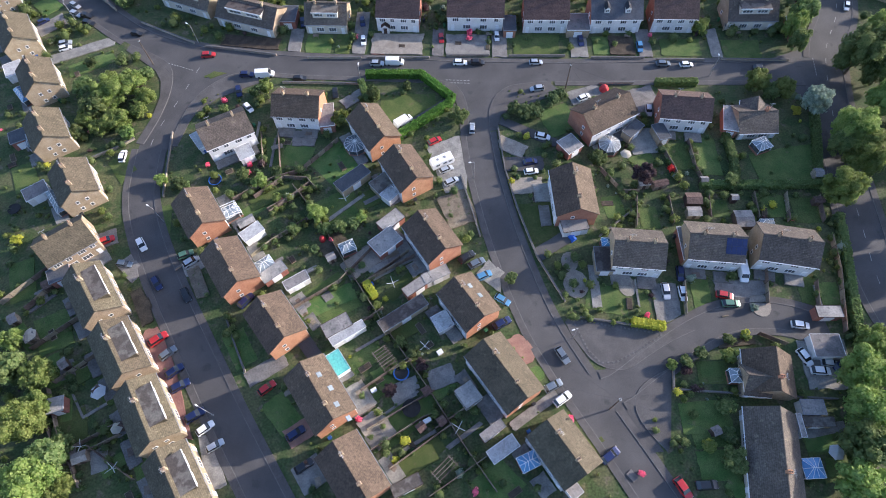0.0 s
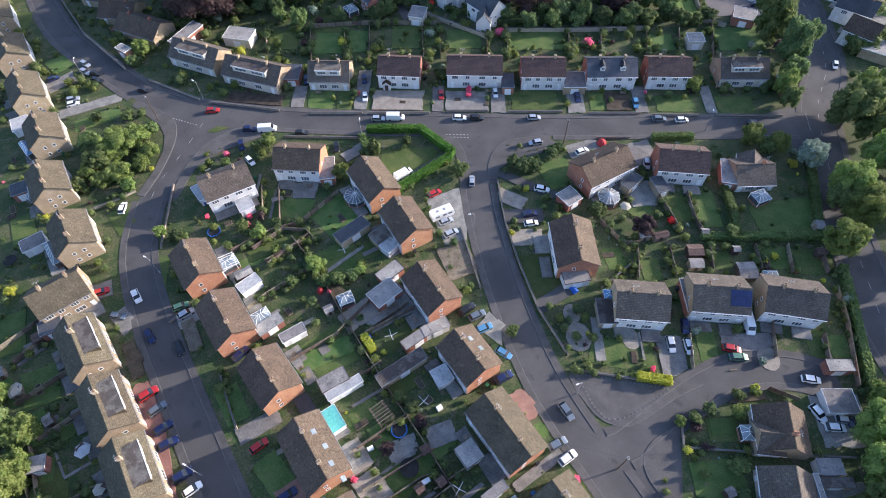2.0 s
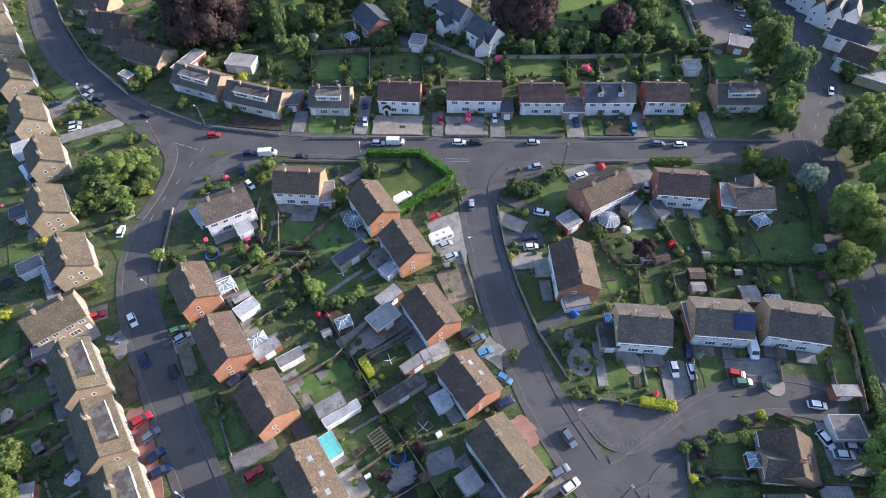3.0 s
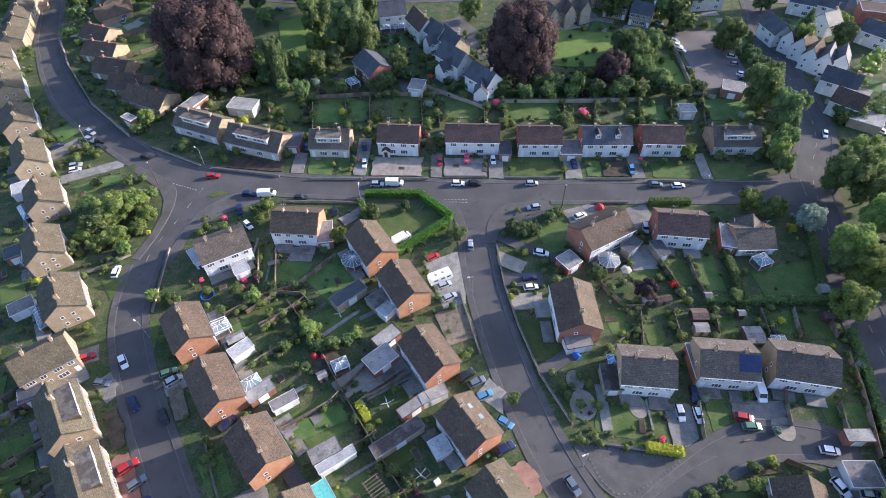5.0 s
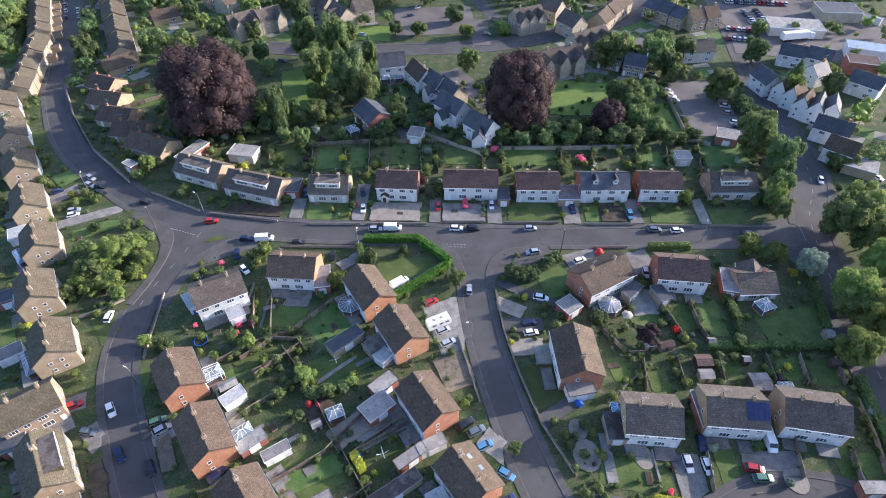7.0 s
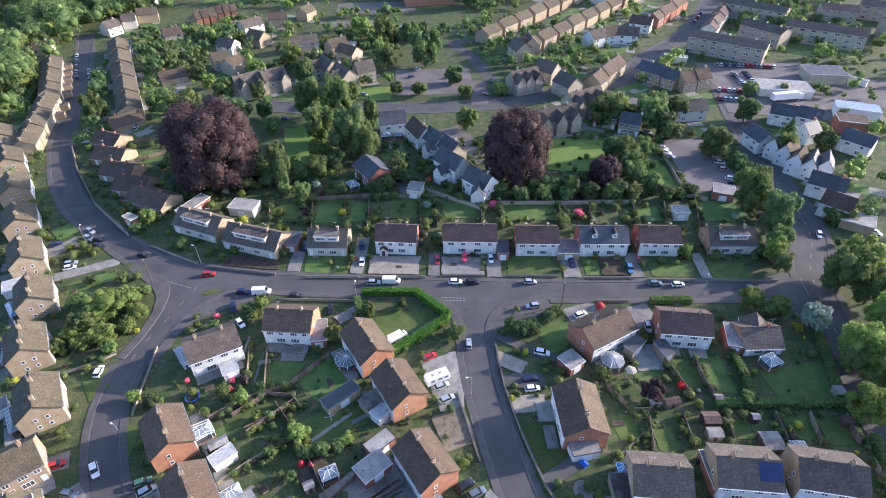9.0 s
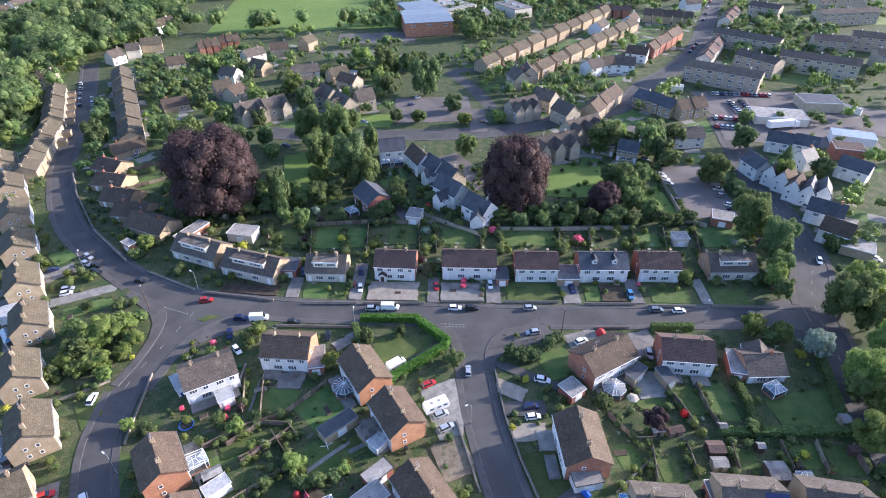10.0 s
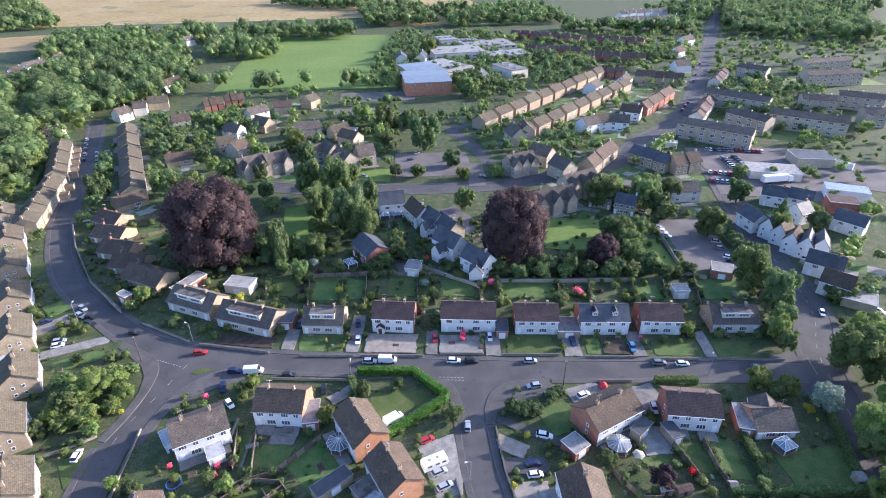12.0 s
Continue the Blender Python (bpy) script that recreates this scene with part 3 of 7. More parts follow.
def patch(name, material, rows, label, category, group="", rim=0.0):
    for x, y, yaw, L, W in rows:
        z = 0.03 + 0.0016 * len(PATCHES)
        PATCHES.append((x, y, yaw, L, W))
        bm = bmesh.new()
        rng = random.Random(len(PATCHES))
        n = 6
        ring = []
        for k in range(4 * n):
            s, e = divmod(k, n)
            u = e / n * 2 - 1
            px, py = ((u, -1), (1, u), (-u, 1), (-1, -u))[s]
            j = 1 + rng.uniform(-0.05, 0.04)
            q = Vector((px * L / 2 * j, py * W / 2 * j))
            c, s = math.cos(radians(yaw)), math.sin(radians(yaw))
            for _ in range(24):
                if y > 150 or road_gap(Vector((x + q.x * c - q.y * s, y + q.x * s + q.y * c))) > 1.62:
                    break
                q *= 0.95
            ring.append(tuple(q))
        prism(bm, ring, "z", 0, z)
        tagged(part(name, bm, M[material], None, at=pose(x, y, 0, 0, 0, yaw)), label, category, group)


ROWS_8 = [(-7.9, 101.5, 1, 14.5, 8.6), (-24.9, 83.7, 43, 9.8, 11.1), (-40.7, 87.9, 10, 4.2, 10.5), (-35.2, 87, -16, 7.5, 6.8), (-40.8, 73.9, 35, 14, 3.2), (-23.8, 71.4, 28, 9.5, 8.4), (-26.2, 50.8, 35, 10, 3.1), (-22.4, 46, 33, 9, 3.9), (-8.6, 51.5, 44, 9.4, 2.9), (-16.7, 35.1, 34, 8.2, 4.1), (-13.3, 29.5, 42, 6.6, 3.7), (-8.1, 22.1, 34, 11.2, 4.6), (-5.8, 15.4, 37, 10.6, 3.8), (8.6, 10.4, 43, 7.6, 7.3), (-1.6, 28.2, 36, 6.4, 3.6)]
ROWS_9 = [(-42.4, 37.9, 30, 4.7, 8.1), (-32.3, 24.5, 40, 5, 7.5), (19.4, 31.5, 28, 5.5, 3.1), (24.9, 22.1, 30, 4.8, 3.6), (28.5, 17.6, 29, 4.7, 3.3), (22.6, 66, 10, 7.4, 10.9), (34.7, 46.2, -16, 8.9, 6.2), (42.1, 46.1, -2, 2.3, 7.8), (54.7, 47.2, -2, 3.9, 7.2), (77.5, 46.4, -2, 4.2, 7.2), (81.8, 45.9, -2, 4, 5.2), (47.4, 66, 2, 4.3, 5.8), (39.8, 69.3, 8, 4.5, 5.9), (64.1, 67.8, -2, 3.8, 4.6), (76.5, 68.1, -2, 5.9, 6.2)]
ROWS_10 = [(83.4, 66.7, -2, 5.8, 6.9), (58, 83, 9, 5.3, 7.9), (64.7, 82.8, -2, 5.5, 11.1), (83.9, 79.2, 8, 17.1, 10.5), (30.4, 95.6, 21, 8.5, 8.8), (49, 81.6, 14, 6, 4.6), (62, 104.5, -2, 10, 2.7), (52.9, 29.8, -2, 6.2, 4.6), (49.9, 20, 6, 8.5, 8.7), (49.7, 12.5, 2, 7.5, 5.4), (70.5, 15.6, 6, 8, 3.4), (70.7, 10.4, 7, 5.5, 2.6), (-75.8, 84.8, 38, 7.5, 10.1), (-64, 67.6, 7, 2.9, 12.3), (-32.7, 124.7, -3, 7.2, 8.8)]
ROWS_11 = [(-26, 124.7, -3, 4, 8.3), (27.5, 122.6, -3, 12.7, 7.6), (45.1, 121.4, -3, 4.4, 7), (66.6, 119.6, -3, 10.8, 6.5), (83, 118.2, -3, 10, 6.9), (-61.5, 114.9, 26, 8.6, 2.8), (-94.5, 120.6, 27, 12.3, 4.8), (-92.7, 55.2, 21, 5.4, 10.2), (-82.1, 42.8, 25, 7, 8.8), (-67.6, 30.3, 53, 4.2, 6), (-71.9, 35, 29, 6.9, 4.2), (-56.2, 14.4, 26, 4.3, 6.2), (-79.5, 34.6, 30, 4.6, 7.2), (-72.7, 23.1, 22, 5.4, 6.4), (-100.9, 83, 26, 5.4, 8.6)]
ROWS_12 = [(-32.4, 151.7, -2, 9.1, 11.2), (-23.9, 151.6, -2, 6.2, 10.6), (-8.6, 153, -2, 8.9, 11.4), (-1.1, 153.5, -2, 4.5, 9.9), (9.1, 151.1, -2, 10.6, 9), (31.1, 149.3, -2, 17.6, 8.9), (68.6, 146.7, -2, 8.7, 7.9), (93.1, 147.4, -2, 14, 11.2), (-46.8, 153.6, -2, 8.9, 9.7), (-133.8, 198.9, -55, 29.1, 2), (-113, 202.6, 18, 14.4, 8.5), (-108.5, 190.3, 33, 15.8, 10.4), (-32.8, 161.5, -2, 11.6, 10.5), (-112.8, 145.7, 42, 8.6, 7.3), (-134.8, 167, 11, 7.9, 9.9)]
ROWS_13 = [(46.7, 21, -2, 4.4, 5.8), (52.4, 30.5, -2, 3.9, 3.2), (69.4, 16.1, -2, 5.3, 3.6), (71.2, 11.3, -9, 4, 3.5), (70.2, 24.7, -17, 2.1, 1.9), (12.3, 35.3, 24, 3.3, 2.1), (52, 8.5, 128, 3.7, 3.1)]
ROWS_14 = [(-39, 75.5, 26, 12.8, 3.4), (-9.6, 23.2, 34, 6.6, 4.1), (-6.1, 15.2, 28, 7.2, 3.8), (-25.7, 47.5, 24, 13.6, 4.2), (-15.8, 74.2, 27, 10.4, 4.6), (-12.9, 30.9, 30, 3.3, 4.4), (-87.9, 42, 46, 2.6, 7.1), (-74.9, 27, 13, 2.2, 5.5), (-63.1, 15.9, 39, 4.6, 2.6), (-8.3, 40.5, 29, 6.1, 2.8)]
for rows in (ROWS_8,
             ROWS_9,
             ROWS_10,
             ROWS_11,
             ROWS_12,
             ROWS_13,
             ROWS_14):
    patch("lawn", "lawn", rows, "mown green garden lawn with dry patches", "lawn", "garden lawns")
patch("lawn", "field", [(57.7, 185.8, 82, 24.8, 28), (-49.1, 195.2, 100, 38.4, 12.5), (79.2, 170.2, -88, 20.8, 10.4), (-24.9, 246.5, -7, 18.2, 14.7)], "large bright green mown lawn among trees", "lawn", "large lawns")
ROWS_15 = [(3.8, 83.1, 17, 10.8, 15.3), (11.9, 53.3, 47, 6.8, 7.1), (17.4, 24, 33, 12.7, 2), (33.4, 11.2, 38, 4.6, 6.4), (-36.4, 33.4, 31, 8.7, 3.4), (-25.9, 13.2, 32, 5.3, 5.5), (-55.3, 57.5, 34, 6.1, 3.8), (46.9, 45.1, -2, 5.4, 8.8), (63.2, 46.5, -2, 10.6, 6.3), (75.9, 30.8, -2, 9.7, 10.1), (38.2, 103.8, 19, 9.1, 4.7), (53.2, 100.9, 14, 7.2, 9.1), (49.9, 87.9, 6, 6.5, 7.7), (32.4, 49.4, -2, 2, 10), (-39.2, 126.2, -3, 3.7, 11.1), (-21.1, 128.9, -3, 3.8, 18)]
ROWS_16 = [(0.5, 124.4, -3, 3.2, 11), (8.6, 123.3, -3, 11.9, 7.9), (17.4, 123.6, -3, 4, 11), (39.1, 122.6, -3, 4.7, 10.9), (57, 121.8, -3, 3.6, 10.9), (76, 120.7, -3, 3, 11.5), (-44.5, 16.3, 17, 3.9, 10.6), (-68.5, 57.9, 45, 5.8, 6.5), (-77.1, 64.8, 21, 5.7, 4.1), (-110.3, 136.5, 41, 8.6, 5.1), (-98.4, 125.9, 24, 17, 3.8), (-21.9, 105.2, 39, 7.4, 3.4), (-12.4, 60.4, 37, 9.4, 7.1), (-8.6, 27.3, 25, 4.9, 2.5), (71.2, 18.2, 9, 8.1, 1.9)]
ROWS_17 = [(-11.3, 57.3, 28, 11.4, 5.1), (-2.5, 54.8, 29, 4.9, 5), (-76.9, 34.6, 23, 2.8, 4), (-8.3, 29, 20, 5.2, 2.7), (-1.1, 30.7, 20, 5.5, 4.1), (-87.3, 51.2, 31, 2.4, 3.1), (-72.5, 18, 31, 3.8, 4), (-65.9, 16.9, 17, 3.1, 4.4)]
for rows in (ROWS_15,
             ROWS_16,
             ROWS_17):
    patch("driveway", "drive", rows, "grey concrete drive or patio beside a house", "driveway", "drives")
patch("driveway", "red_drive", [(-56.2, 31.1, 23, 4.7, 25.7), (16.5, 36.5, 30, 5.4, 6.4), (-28.4, 20.9, 31, 5.8, 3.9), (-16, 124.4, -3, 4, 8.8)], "reddish block-paved drive with parked cars", "driveway", "drives")
patch("driveway", "asphalt", [(20, 82.2, 0, 10.1, 4.2), (22.2, 92, -31, 15.6, 2.6), (-3.3, 98, 37, 17.5, 3.4), (24.9, 59.8, 32, 9.6, 3.2), (-28.4, 38, -54, 8, 3)], "dark tarmac drive beside a house", "driveway", "drives")
patch("garden_path", "drive", [(-41.2, 88.2, -2, 0.6, 8.9), (-33.8, 92.2, -2, 5.8, 4.8), (-9.4, 59.4, 14, 6.7, 5.3), (-3.6, 56.2, 20, 5.5, 3.6), (-47.1, 66.4, 32, 0.5, 7.1), (-22.2, 71.4, 40, 10.4, 0.9), (79, 45.5, -2, 0.7, 5), (41.1, 47.5, -2, 0.4, 6.3), (-25.1, 48.9, 36, 2, 2), (-14.2, 74.5, 30, 9, 1.1), (-45.9, 93.5, -2, 0.6, 9.3), (-6.9, 45.6, 30, 9.3, 0.7), (-15.2, 38.5, 30, 7.5, 0.6)] + [(-10.1, 25.2, 33, 10.5, 0.5), (-5.9, 18.4, 29, 8, 0.7), (3, 19.3, 34, 8, 0.9), (-86.5, 49.4, 42, 6.2, 0.7), (-72.8, 27.3, -54, 5.5, 0.4), (-69.1, 26.2, 33, 5, 0.6), (-31.4, 54.2, 29, 8.1, 1), (-38.3, 57, 32, 6.2, 0.7)], "narrow paved garden path or small terrace", "path", "garden paths")
patch("bare_yard", "dry_earth", [(3.7, 70, 20, 7.2, 9.2), (-53.7, 53.3, 27, 2.8, 7.9), (-15.2, 58.6, 28, 9.9, 4.8), (-17.2, 26.5, 33, 3.9, 5.4), (58.4, 41.6, 10, 4.8, 0.9)], "dry earth and gravel front garden", "yard", "gravel yards")
patch("gravel_yard", "gravel", [(20.4, 75.8, 0, 7.4, 4.5), (17.6, 87.6, -31, 7.5, 4), (-10.9, 124.4, -4, 14.3, 7.9), (-17.9, 57, 36, 9.1, 5.1), (-17.6, 26.8, 35, 5.3, 5.8), (-13.8, 21.1, 36, 5.3, 6.4), (-31.3, 29, 26, 2.4, 1.6), (-40.4, 89.8, 16, 2.8, 1.2)], "pale gravel and paving in a garden", "yard", "gravel yards")
for x, y, r in [(28.4, 50, 2.7), (27.8, 55.5, 1.9), (39.3, 49.1, 1.9), (66.4, 43.9, 2.2)]:
    bm = bmesh.new()
    prism(bm, [(r * math.cos(a / 14 * 6.283), r * 1.25 * math.sin(a / 14 * 6.283)) for a in range(14)], "z", 0, 0.13)
    tagged(part("gravel_yard", bm, M["gravel"], None, at=pose(x, y, 0)), "rounded pale gravel bed in a front garden", "yard", "gravel yards")
patch("flower_bed", "soil", [(-63.7, 48.5, 30, 5, 9), (-51.7, 126, -9, 16.4, 6.2), (-5.9, 61.7, 36, 9.5, 3.2), (58.2, 36.1, 5, 9.6, 2.3), (-24.3, 61, 41, 6.4, 5.2), (50.7, 121.1, -3, 6.7, 7.2), (10.2, 41.7, 26, 2.7, 2.2)], "dark soil bed with plants", "flower bed", "flower beds")
yards = []
for ob in [o for o in scene.objects if o.get("group") in ("brick semis", "stone houses", "white semis")]:
    L = max(c.dimensions.x for c in ob.children)
    m = ob.matrix_basis
    side = 1 if ob["group"] == "brick semis" and ob.location.x < -16 - (ob.location.y - 12) * 0.2 else -1
    rng = random.Random(int(ob.location.x * 3))
    for k in (-0.25, 0.25):
        p = m @ Vector((k * L, side * 6.0 + rng.uniform(-0.4, 0.4), 0))
        yards.append((p.x, p.y, math.degrees(m.to_euler().z), L * rng.uniform(0.3, 0.46), rng.uniform(2.2, 3.6)))
patch("patio", "drive", yards, "paved patio slabs behind a house", "patio", "patios")
for rows, material, name, label in (([(-86.9, 511.3, 4, 136.3, 219)], "field", "playing_field", "bright green school playing field"),
                                    ([(-330, 880, 8, 800, 340), (-381, 600, 21, 150, 90), (10, 715, 20, 115, 60)], "straw", "dry_field", "dry yellow hay field on the rising ground"),
                                    ([(74.8, 732.2, 8, 99.8, 89.2), (290.8, 406.3, 3, 71.1, 23.4), (204.1, 290.4, -10, 36.2, 19.5), (460.1, 685.6, 17, 114.2, 67.1), (-295, 496.5, 37, 56.8, 35.9)], "meadow", "meadow", "pale green meadow beyond the houses"),
                                    ([(2.9, 258.9, 3, 36, 30.7), (97.9, 177.5, -92, 37.6, 18.2), (157.5, 260, 177, 50.2, 29.2), (160, 228, -14, 62, 34), (14, 196, -60, 30, 11), (-10.5, 172, -70, 20, 5.5), (195, 238, -30, 30, 34), (-32, 382.2, 3, 49.6, 22.9), (-39.5, 349, 5, 41.1, 12.3), (22.9, 244.9, -2, 7.5, 27.1), (91.8, 227.7, -45, 13.3, 10.1)], "asphalt_old", "car_park", "pale worn tarmac car park")):
    for x, y, yaw, L, W in rows:
        bm = bmesh.new()
        prism(bm, ((-L / 2, -W / 2), (L / 2, -W / 2), (L / 2, W / 2), (-L / 2, W / 2)), "z", 0, 0.07 + 0.004 * len(bpy.data.objects) % 0.08)
        tagged(part(name, bm, M[material], None, at=pose(x, y, 0, 0, 0, yaw)), label, "field" if "field" in name or name == "meadow" else "car park", kind="structure")

bm = bmesh.new()
prism(bm, [(26.5, 41.9), (44.6, 38.1), (38.4, 34.5), (34.1, 32.5), (30.9, 32.5), (28.8, 35.3)], "z", 0, 0.14)
corner = tagged(part("paved_corner", bm, M["pavement"]), "open grey paved corner with pale edging setts", "pavement", kind="structure")
CORNER = [Vector(p) for p in [(26.5, 41.9), (44.6, 38.1), (38.4, 34.5), (34.1, 32.5), (30.9, 32.5), (28.8, 35.3)]]
for a, b in zip(CORNER, CORNER[1:] + CORNER[:1]):
    n = int((b - a).length / 0.8)
    for k in range(n):
        p = a + (b - a) * (k + 0.5) / n
        d = (b - a).normalized()
        part("edging_sett", shared(("edging_sett",), lambda bm: box(bm, -0.22, 0.22, -0.22, 0.22, 0, 0.06, 0.03), M["kerb"]), None, corner,
             at=pose(p.x, p.y, 0.13, 0, 0, math.degrees(math.atan2(d.y, d.x))))


# rounded footways at the mouth of the close
MOUTHS = [([(-85.5, 127.6), (-78.5, 123.6), (-73.5, 119.8), (-71.3, 115), (-70.9, 108), (-72, 100), (-74.2, 92)], [(-76.2, 92.5), (-74, 100.3), (-73.2, 107.7), (-74.2, 113.4), (-76.6, 117.4), (-80.4, 120.6), (-86.3, 125.4)]),
          ([(-47, 115.6), (-54, 115.3), (-58.5, 113), (-62.5, 109), (-65, 104), (-66.4, 98.5), (-67.5, 91)], [(-65.5, 91), (-63.9, 98.5), (-62.2, 103.2), (-58, 106.4), (-50.5, 110.2), (-45.5, 112.3)]),
          ([(-1, 110.8), (3.8, 109.2), (5.9, 106.7), (7.1, 103.2), (7.5, 98.9), (7.2, 91.6)], [(5.4, 91.7), (5.2, 96.2), (5, 100.9), (4.1, 104.4), (1.6, 107.3), (-1.5, 109.2)]),
          ([(29, 108.8), (21.7, 108.2), (18.6, 107.4), (15.8, 105.3), (14, 102.5), (12.9, 98.7), (12.8, 94.1)], [(14.7, 94), (15.7, 97.7), (18, 99.3), (22.4, 100.6), (27.8, 102.9), (32, 105.4)])]
for kerb, back in (*MOUTHS, ([(25, 41.5), (26, 38.7), (27.5, 35.9), (29.1, 33.5), (31.1, 31.9), (34.4, 31), (37.3, 31.6), (41.2, 33.9), (46.4, 36.7), (51.5, 38.8)], [(46.3, 39.1), (37.7, 40.1), (26.6, 42.7)]), ([(44.9, 31.1), (41.4, 29.5), (38.9, 28), (37.1, 26.1), (36.4, 24.2), (36.7, 21.5), (38.3, 18.5), (40.8, 15.2)], [(41.7, 16.7), (43.7, 25.6)])):
    edge = smooth_line(kerb, 0.7 if kerb[0][1] < 60 else 1.6)
    bm = bmesh.new()
    prism(bm, [tuple(p) for p in edge] + list(back), "z", 0, 0.127)
    slab = tagged(part("pavement", bm, M["pavement"]), "worn concrete footway rounding the corner", "pavement", kind="structure")
    for a, b in zip(edge, edge[1:]):
        d, m = b - a, (a + b) / 2
        part("kerb_stone", shared(("kerb_stone", round(d.length, 1)), lambda bm: box(bm, -d.length / 2, d.length / 2, -0.08, 0.08, 0, 0.145, 0.02), M["kerb"]), None, slab, at=pose(m.x, m.y, 0, 0, 0, math.degrees(math.atan2(d.y, d.x))))


# ---- road paint ----
def dash(p, d, L, w, z):
    ob = part("road_marking", shared(("road_marking", round(L, 1), w), lambda bm: box(bm, -L / 2, L / 2, -w / 2, w / 2, 0, 0.006), M["line"]), None,
              at=pose(p.x, p.y, z, 0, 0, math.degrees(math.atan2(d.y, d.x))))
    tagged(ob, "short worn white road marking on the asphalt", "road marking", "road markings")


for road, gap in (("west_road", 3), ("east_road", 3), ("high_road", 5)):
    for i, (p, n, d) in enumerate(sides(LINES[road][1])):
        if i % gap == 0 and (road != "west_road" or p.y > 92):
            dash(p, d, 2.0, 0.11, 0.062)
for line in [[(2, 110.5), (8.6, 110)],
    [(2.3, 109.5), (8.6, 109)],
    [(-73.7, 120), (-66, 116.9)],
    [(101, 114.2), (99.9, 107.7)]]:
    a, b = Vector(line[0]), Vector(line[1])
    n = max(2, int((b - a).length / 0.9))
    for k in range(n):
        dash(a + (b - a) * (k + 0.5) / n, (b - a).normalized(), 0.55, 0.2, 0.068)


# ---- low buildings ----
def flat_building(x, y, yaw, L, W, h=2.5, wall="brick_red", roof="felt", label="", name="garage", trim="upvc", category="garage", door_side=True):
    th = thing(name, pose(x, y, 0, 0, 0, yaw), label, category, "outbuildings")
    bm = bmesh.new()
    box(bm, -L / 2 + 0.12, L / 2 - 0.12, -W / 2 + 0.12, W / 2 - 0.12, 0, h)
    part("wall_shell", bm, M[wall], th)
    bm = bmesh.new()
    box(bm, -L / 2, L / 2, -W / 2, W / 2, h + 0.003, h + 0.14)
    part("roof", bm, M[roof], th)
    bm = bmesh.new()
    for a in ((-L / 2 - 0.06, -L / 2), (L / 2, L / 2 + 0.06)):
        box(bm, *a, -W / 2 - 0.06, W / 2 + 0.06, h - 0.05, h + 0.2)
    for a in ((-W / 2 - 0.06, -W / 2), (W / 2, W / 2 + 0.06)):
        box(bm, -L / 2, L / 2, *a, h - 0.05, h + 0.2)
    part("roof_edge", bm, M[trim], th)
    if door_side:
        w = min(2.2, L * 0.5)
        door(th, pose(0, -W / 2 + 0.11, 0.02), "upvc", round(w, 1), 2.0)
    return th


for i, (x, y, yaw, L, W) in enumerate([(-36.8, 54.2, 38, 5.7, 2.7), (-22.3, 41.5, 29, 5.9, 3.2), (-8.7, 43.7, 33, 10.9, 2.8), (-5.7, 50, 35, 6.6, 2.3), (-1.7, 52.3, 25, 5.8, 2.4), (-7.9, 10.6, 24, 5.6, 2.2), (8.2, 19.6, 34, 4.9, 1.7), (4, 26.5, 33, 3.9, 4.2), (34.7, 54.7, -2, 3.9, 5.9), (78.6, 41, -2, 5.2, 2.5), (68.9, 22, -2, 4.3, 2.9), (69.1, 19.3, -2, 5.7, 1.8), (-75.7, 27, 13, 3, 3), (29.5, 63.5, 9, 5.9, 3.5), (-13.8, 76.4, 40, 4.8, 4), (-11.6, 66.2, 41, 5.9, 3.3)]):
    flat_building(x, y, yaw, L, W, 2.35 + 0.03 * (i % 7), wall=("brick_red", "render", "stone")[i % 3], roof=("felt", "felt", "felt_dark")[i % 3], trim=("lead", "wood_dark")[i % 2], label="low flat-roofed garage with grey felt roof")
for i, (x, y, yaw, L, W) in enumerate([(-12.7, 60.8, 40, 6.4, 4.5), (-20.8, 78, 40, 8.4, 3.4), (52.9, 57.8, -2, 2.2, 8.2), (-83.2, 55.3, 28, 4.6, 3.5), (-83.8, 67.4, 43, 4.9, 2.5), (-104.5, 93.8, 27, 4.1, 4.1), (-28.2, 97.3, 6, 3.9, 7.3), (54.2, 88.9, 15, 3, 4.9), (31.5, 85.9, 33, 4.5, 4.6), (20.4, 128.4, -3, 3.5, 6.1), (39.2, 127.9, -3, 6.3, 6.7), (-41.4, 134.9, -3, 4.5, 6.5), (72, 92.1, -14, 3.5, 7.8), (47.5, 90, 42, 5.4, 2.8), (97.6, 123.9, -3, 2.3, 7.1)]):
    flat_building(x, y, yaw, L, W, 2.5 + 0.03 * (i % 7), wall=("brick_red", "stone", "brick_red")[i % 3], roof=("felt", "slate")[i % 2], trim=("upvc", "lead")[i % 2], label="single-storey extension with a dark flat roof", name="extension", category="extension")
for i, (x, y, yaw, L, W) in enumerate([(-31.6, 52, 31, 5.4, 2.4), (-20, 39.8, 31, 7.6, 1.9), (9.9, 16.3, 32, 5.8, 2.6), (-95.3, 77.4, 35, 5.3, 3.9), (-113.6, 117.3, 29, 4.4, 5.2), (-42.7, 64.3, 41, 5, 3), (65.6, 18.8, -2, 0.9, 4.3), (-59.3, 91, 36, 2.3, 5.5), (-0.6, 41.7, 28, 3.5, 3.7), (75.8, 33.9, -2, 5.8, 4.7), (-11.9, 73.4, 48, 3.5, 3.1), (-47.4, 86.9, 29, 3.7, 4.2), (22, 8.8, 34, 2.4, 2.2)]):
    flat_building(x, y, yaw, L, W, 2.2 + 0.03 * (i % 7), wall="render", roof=("felt", "felt_pale", "felt_pale")[i % 3], label="low white garage with a pale flat roof")
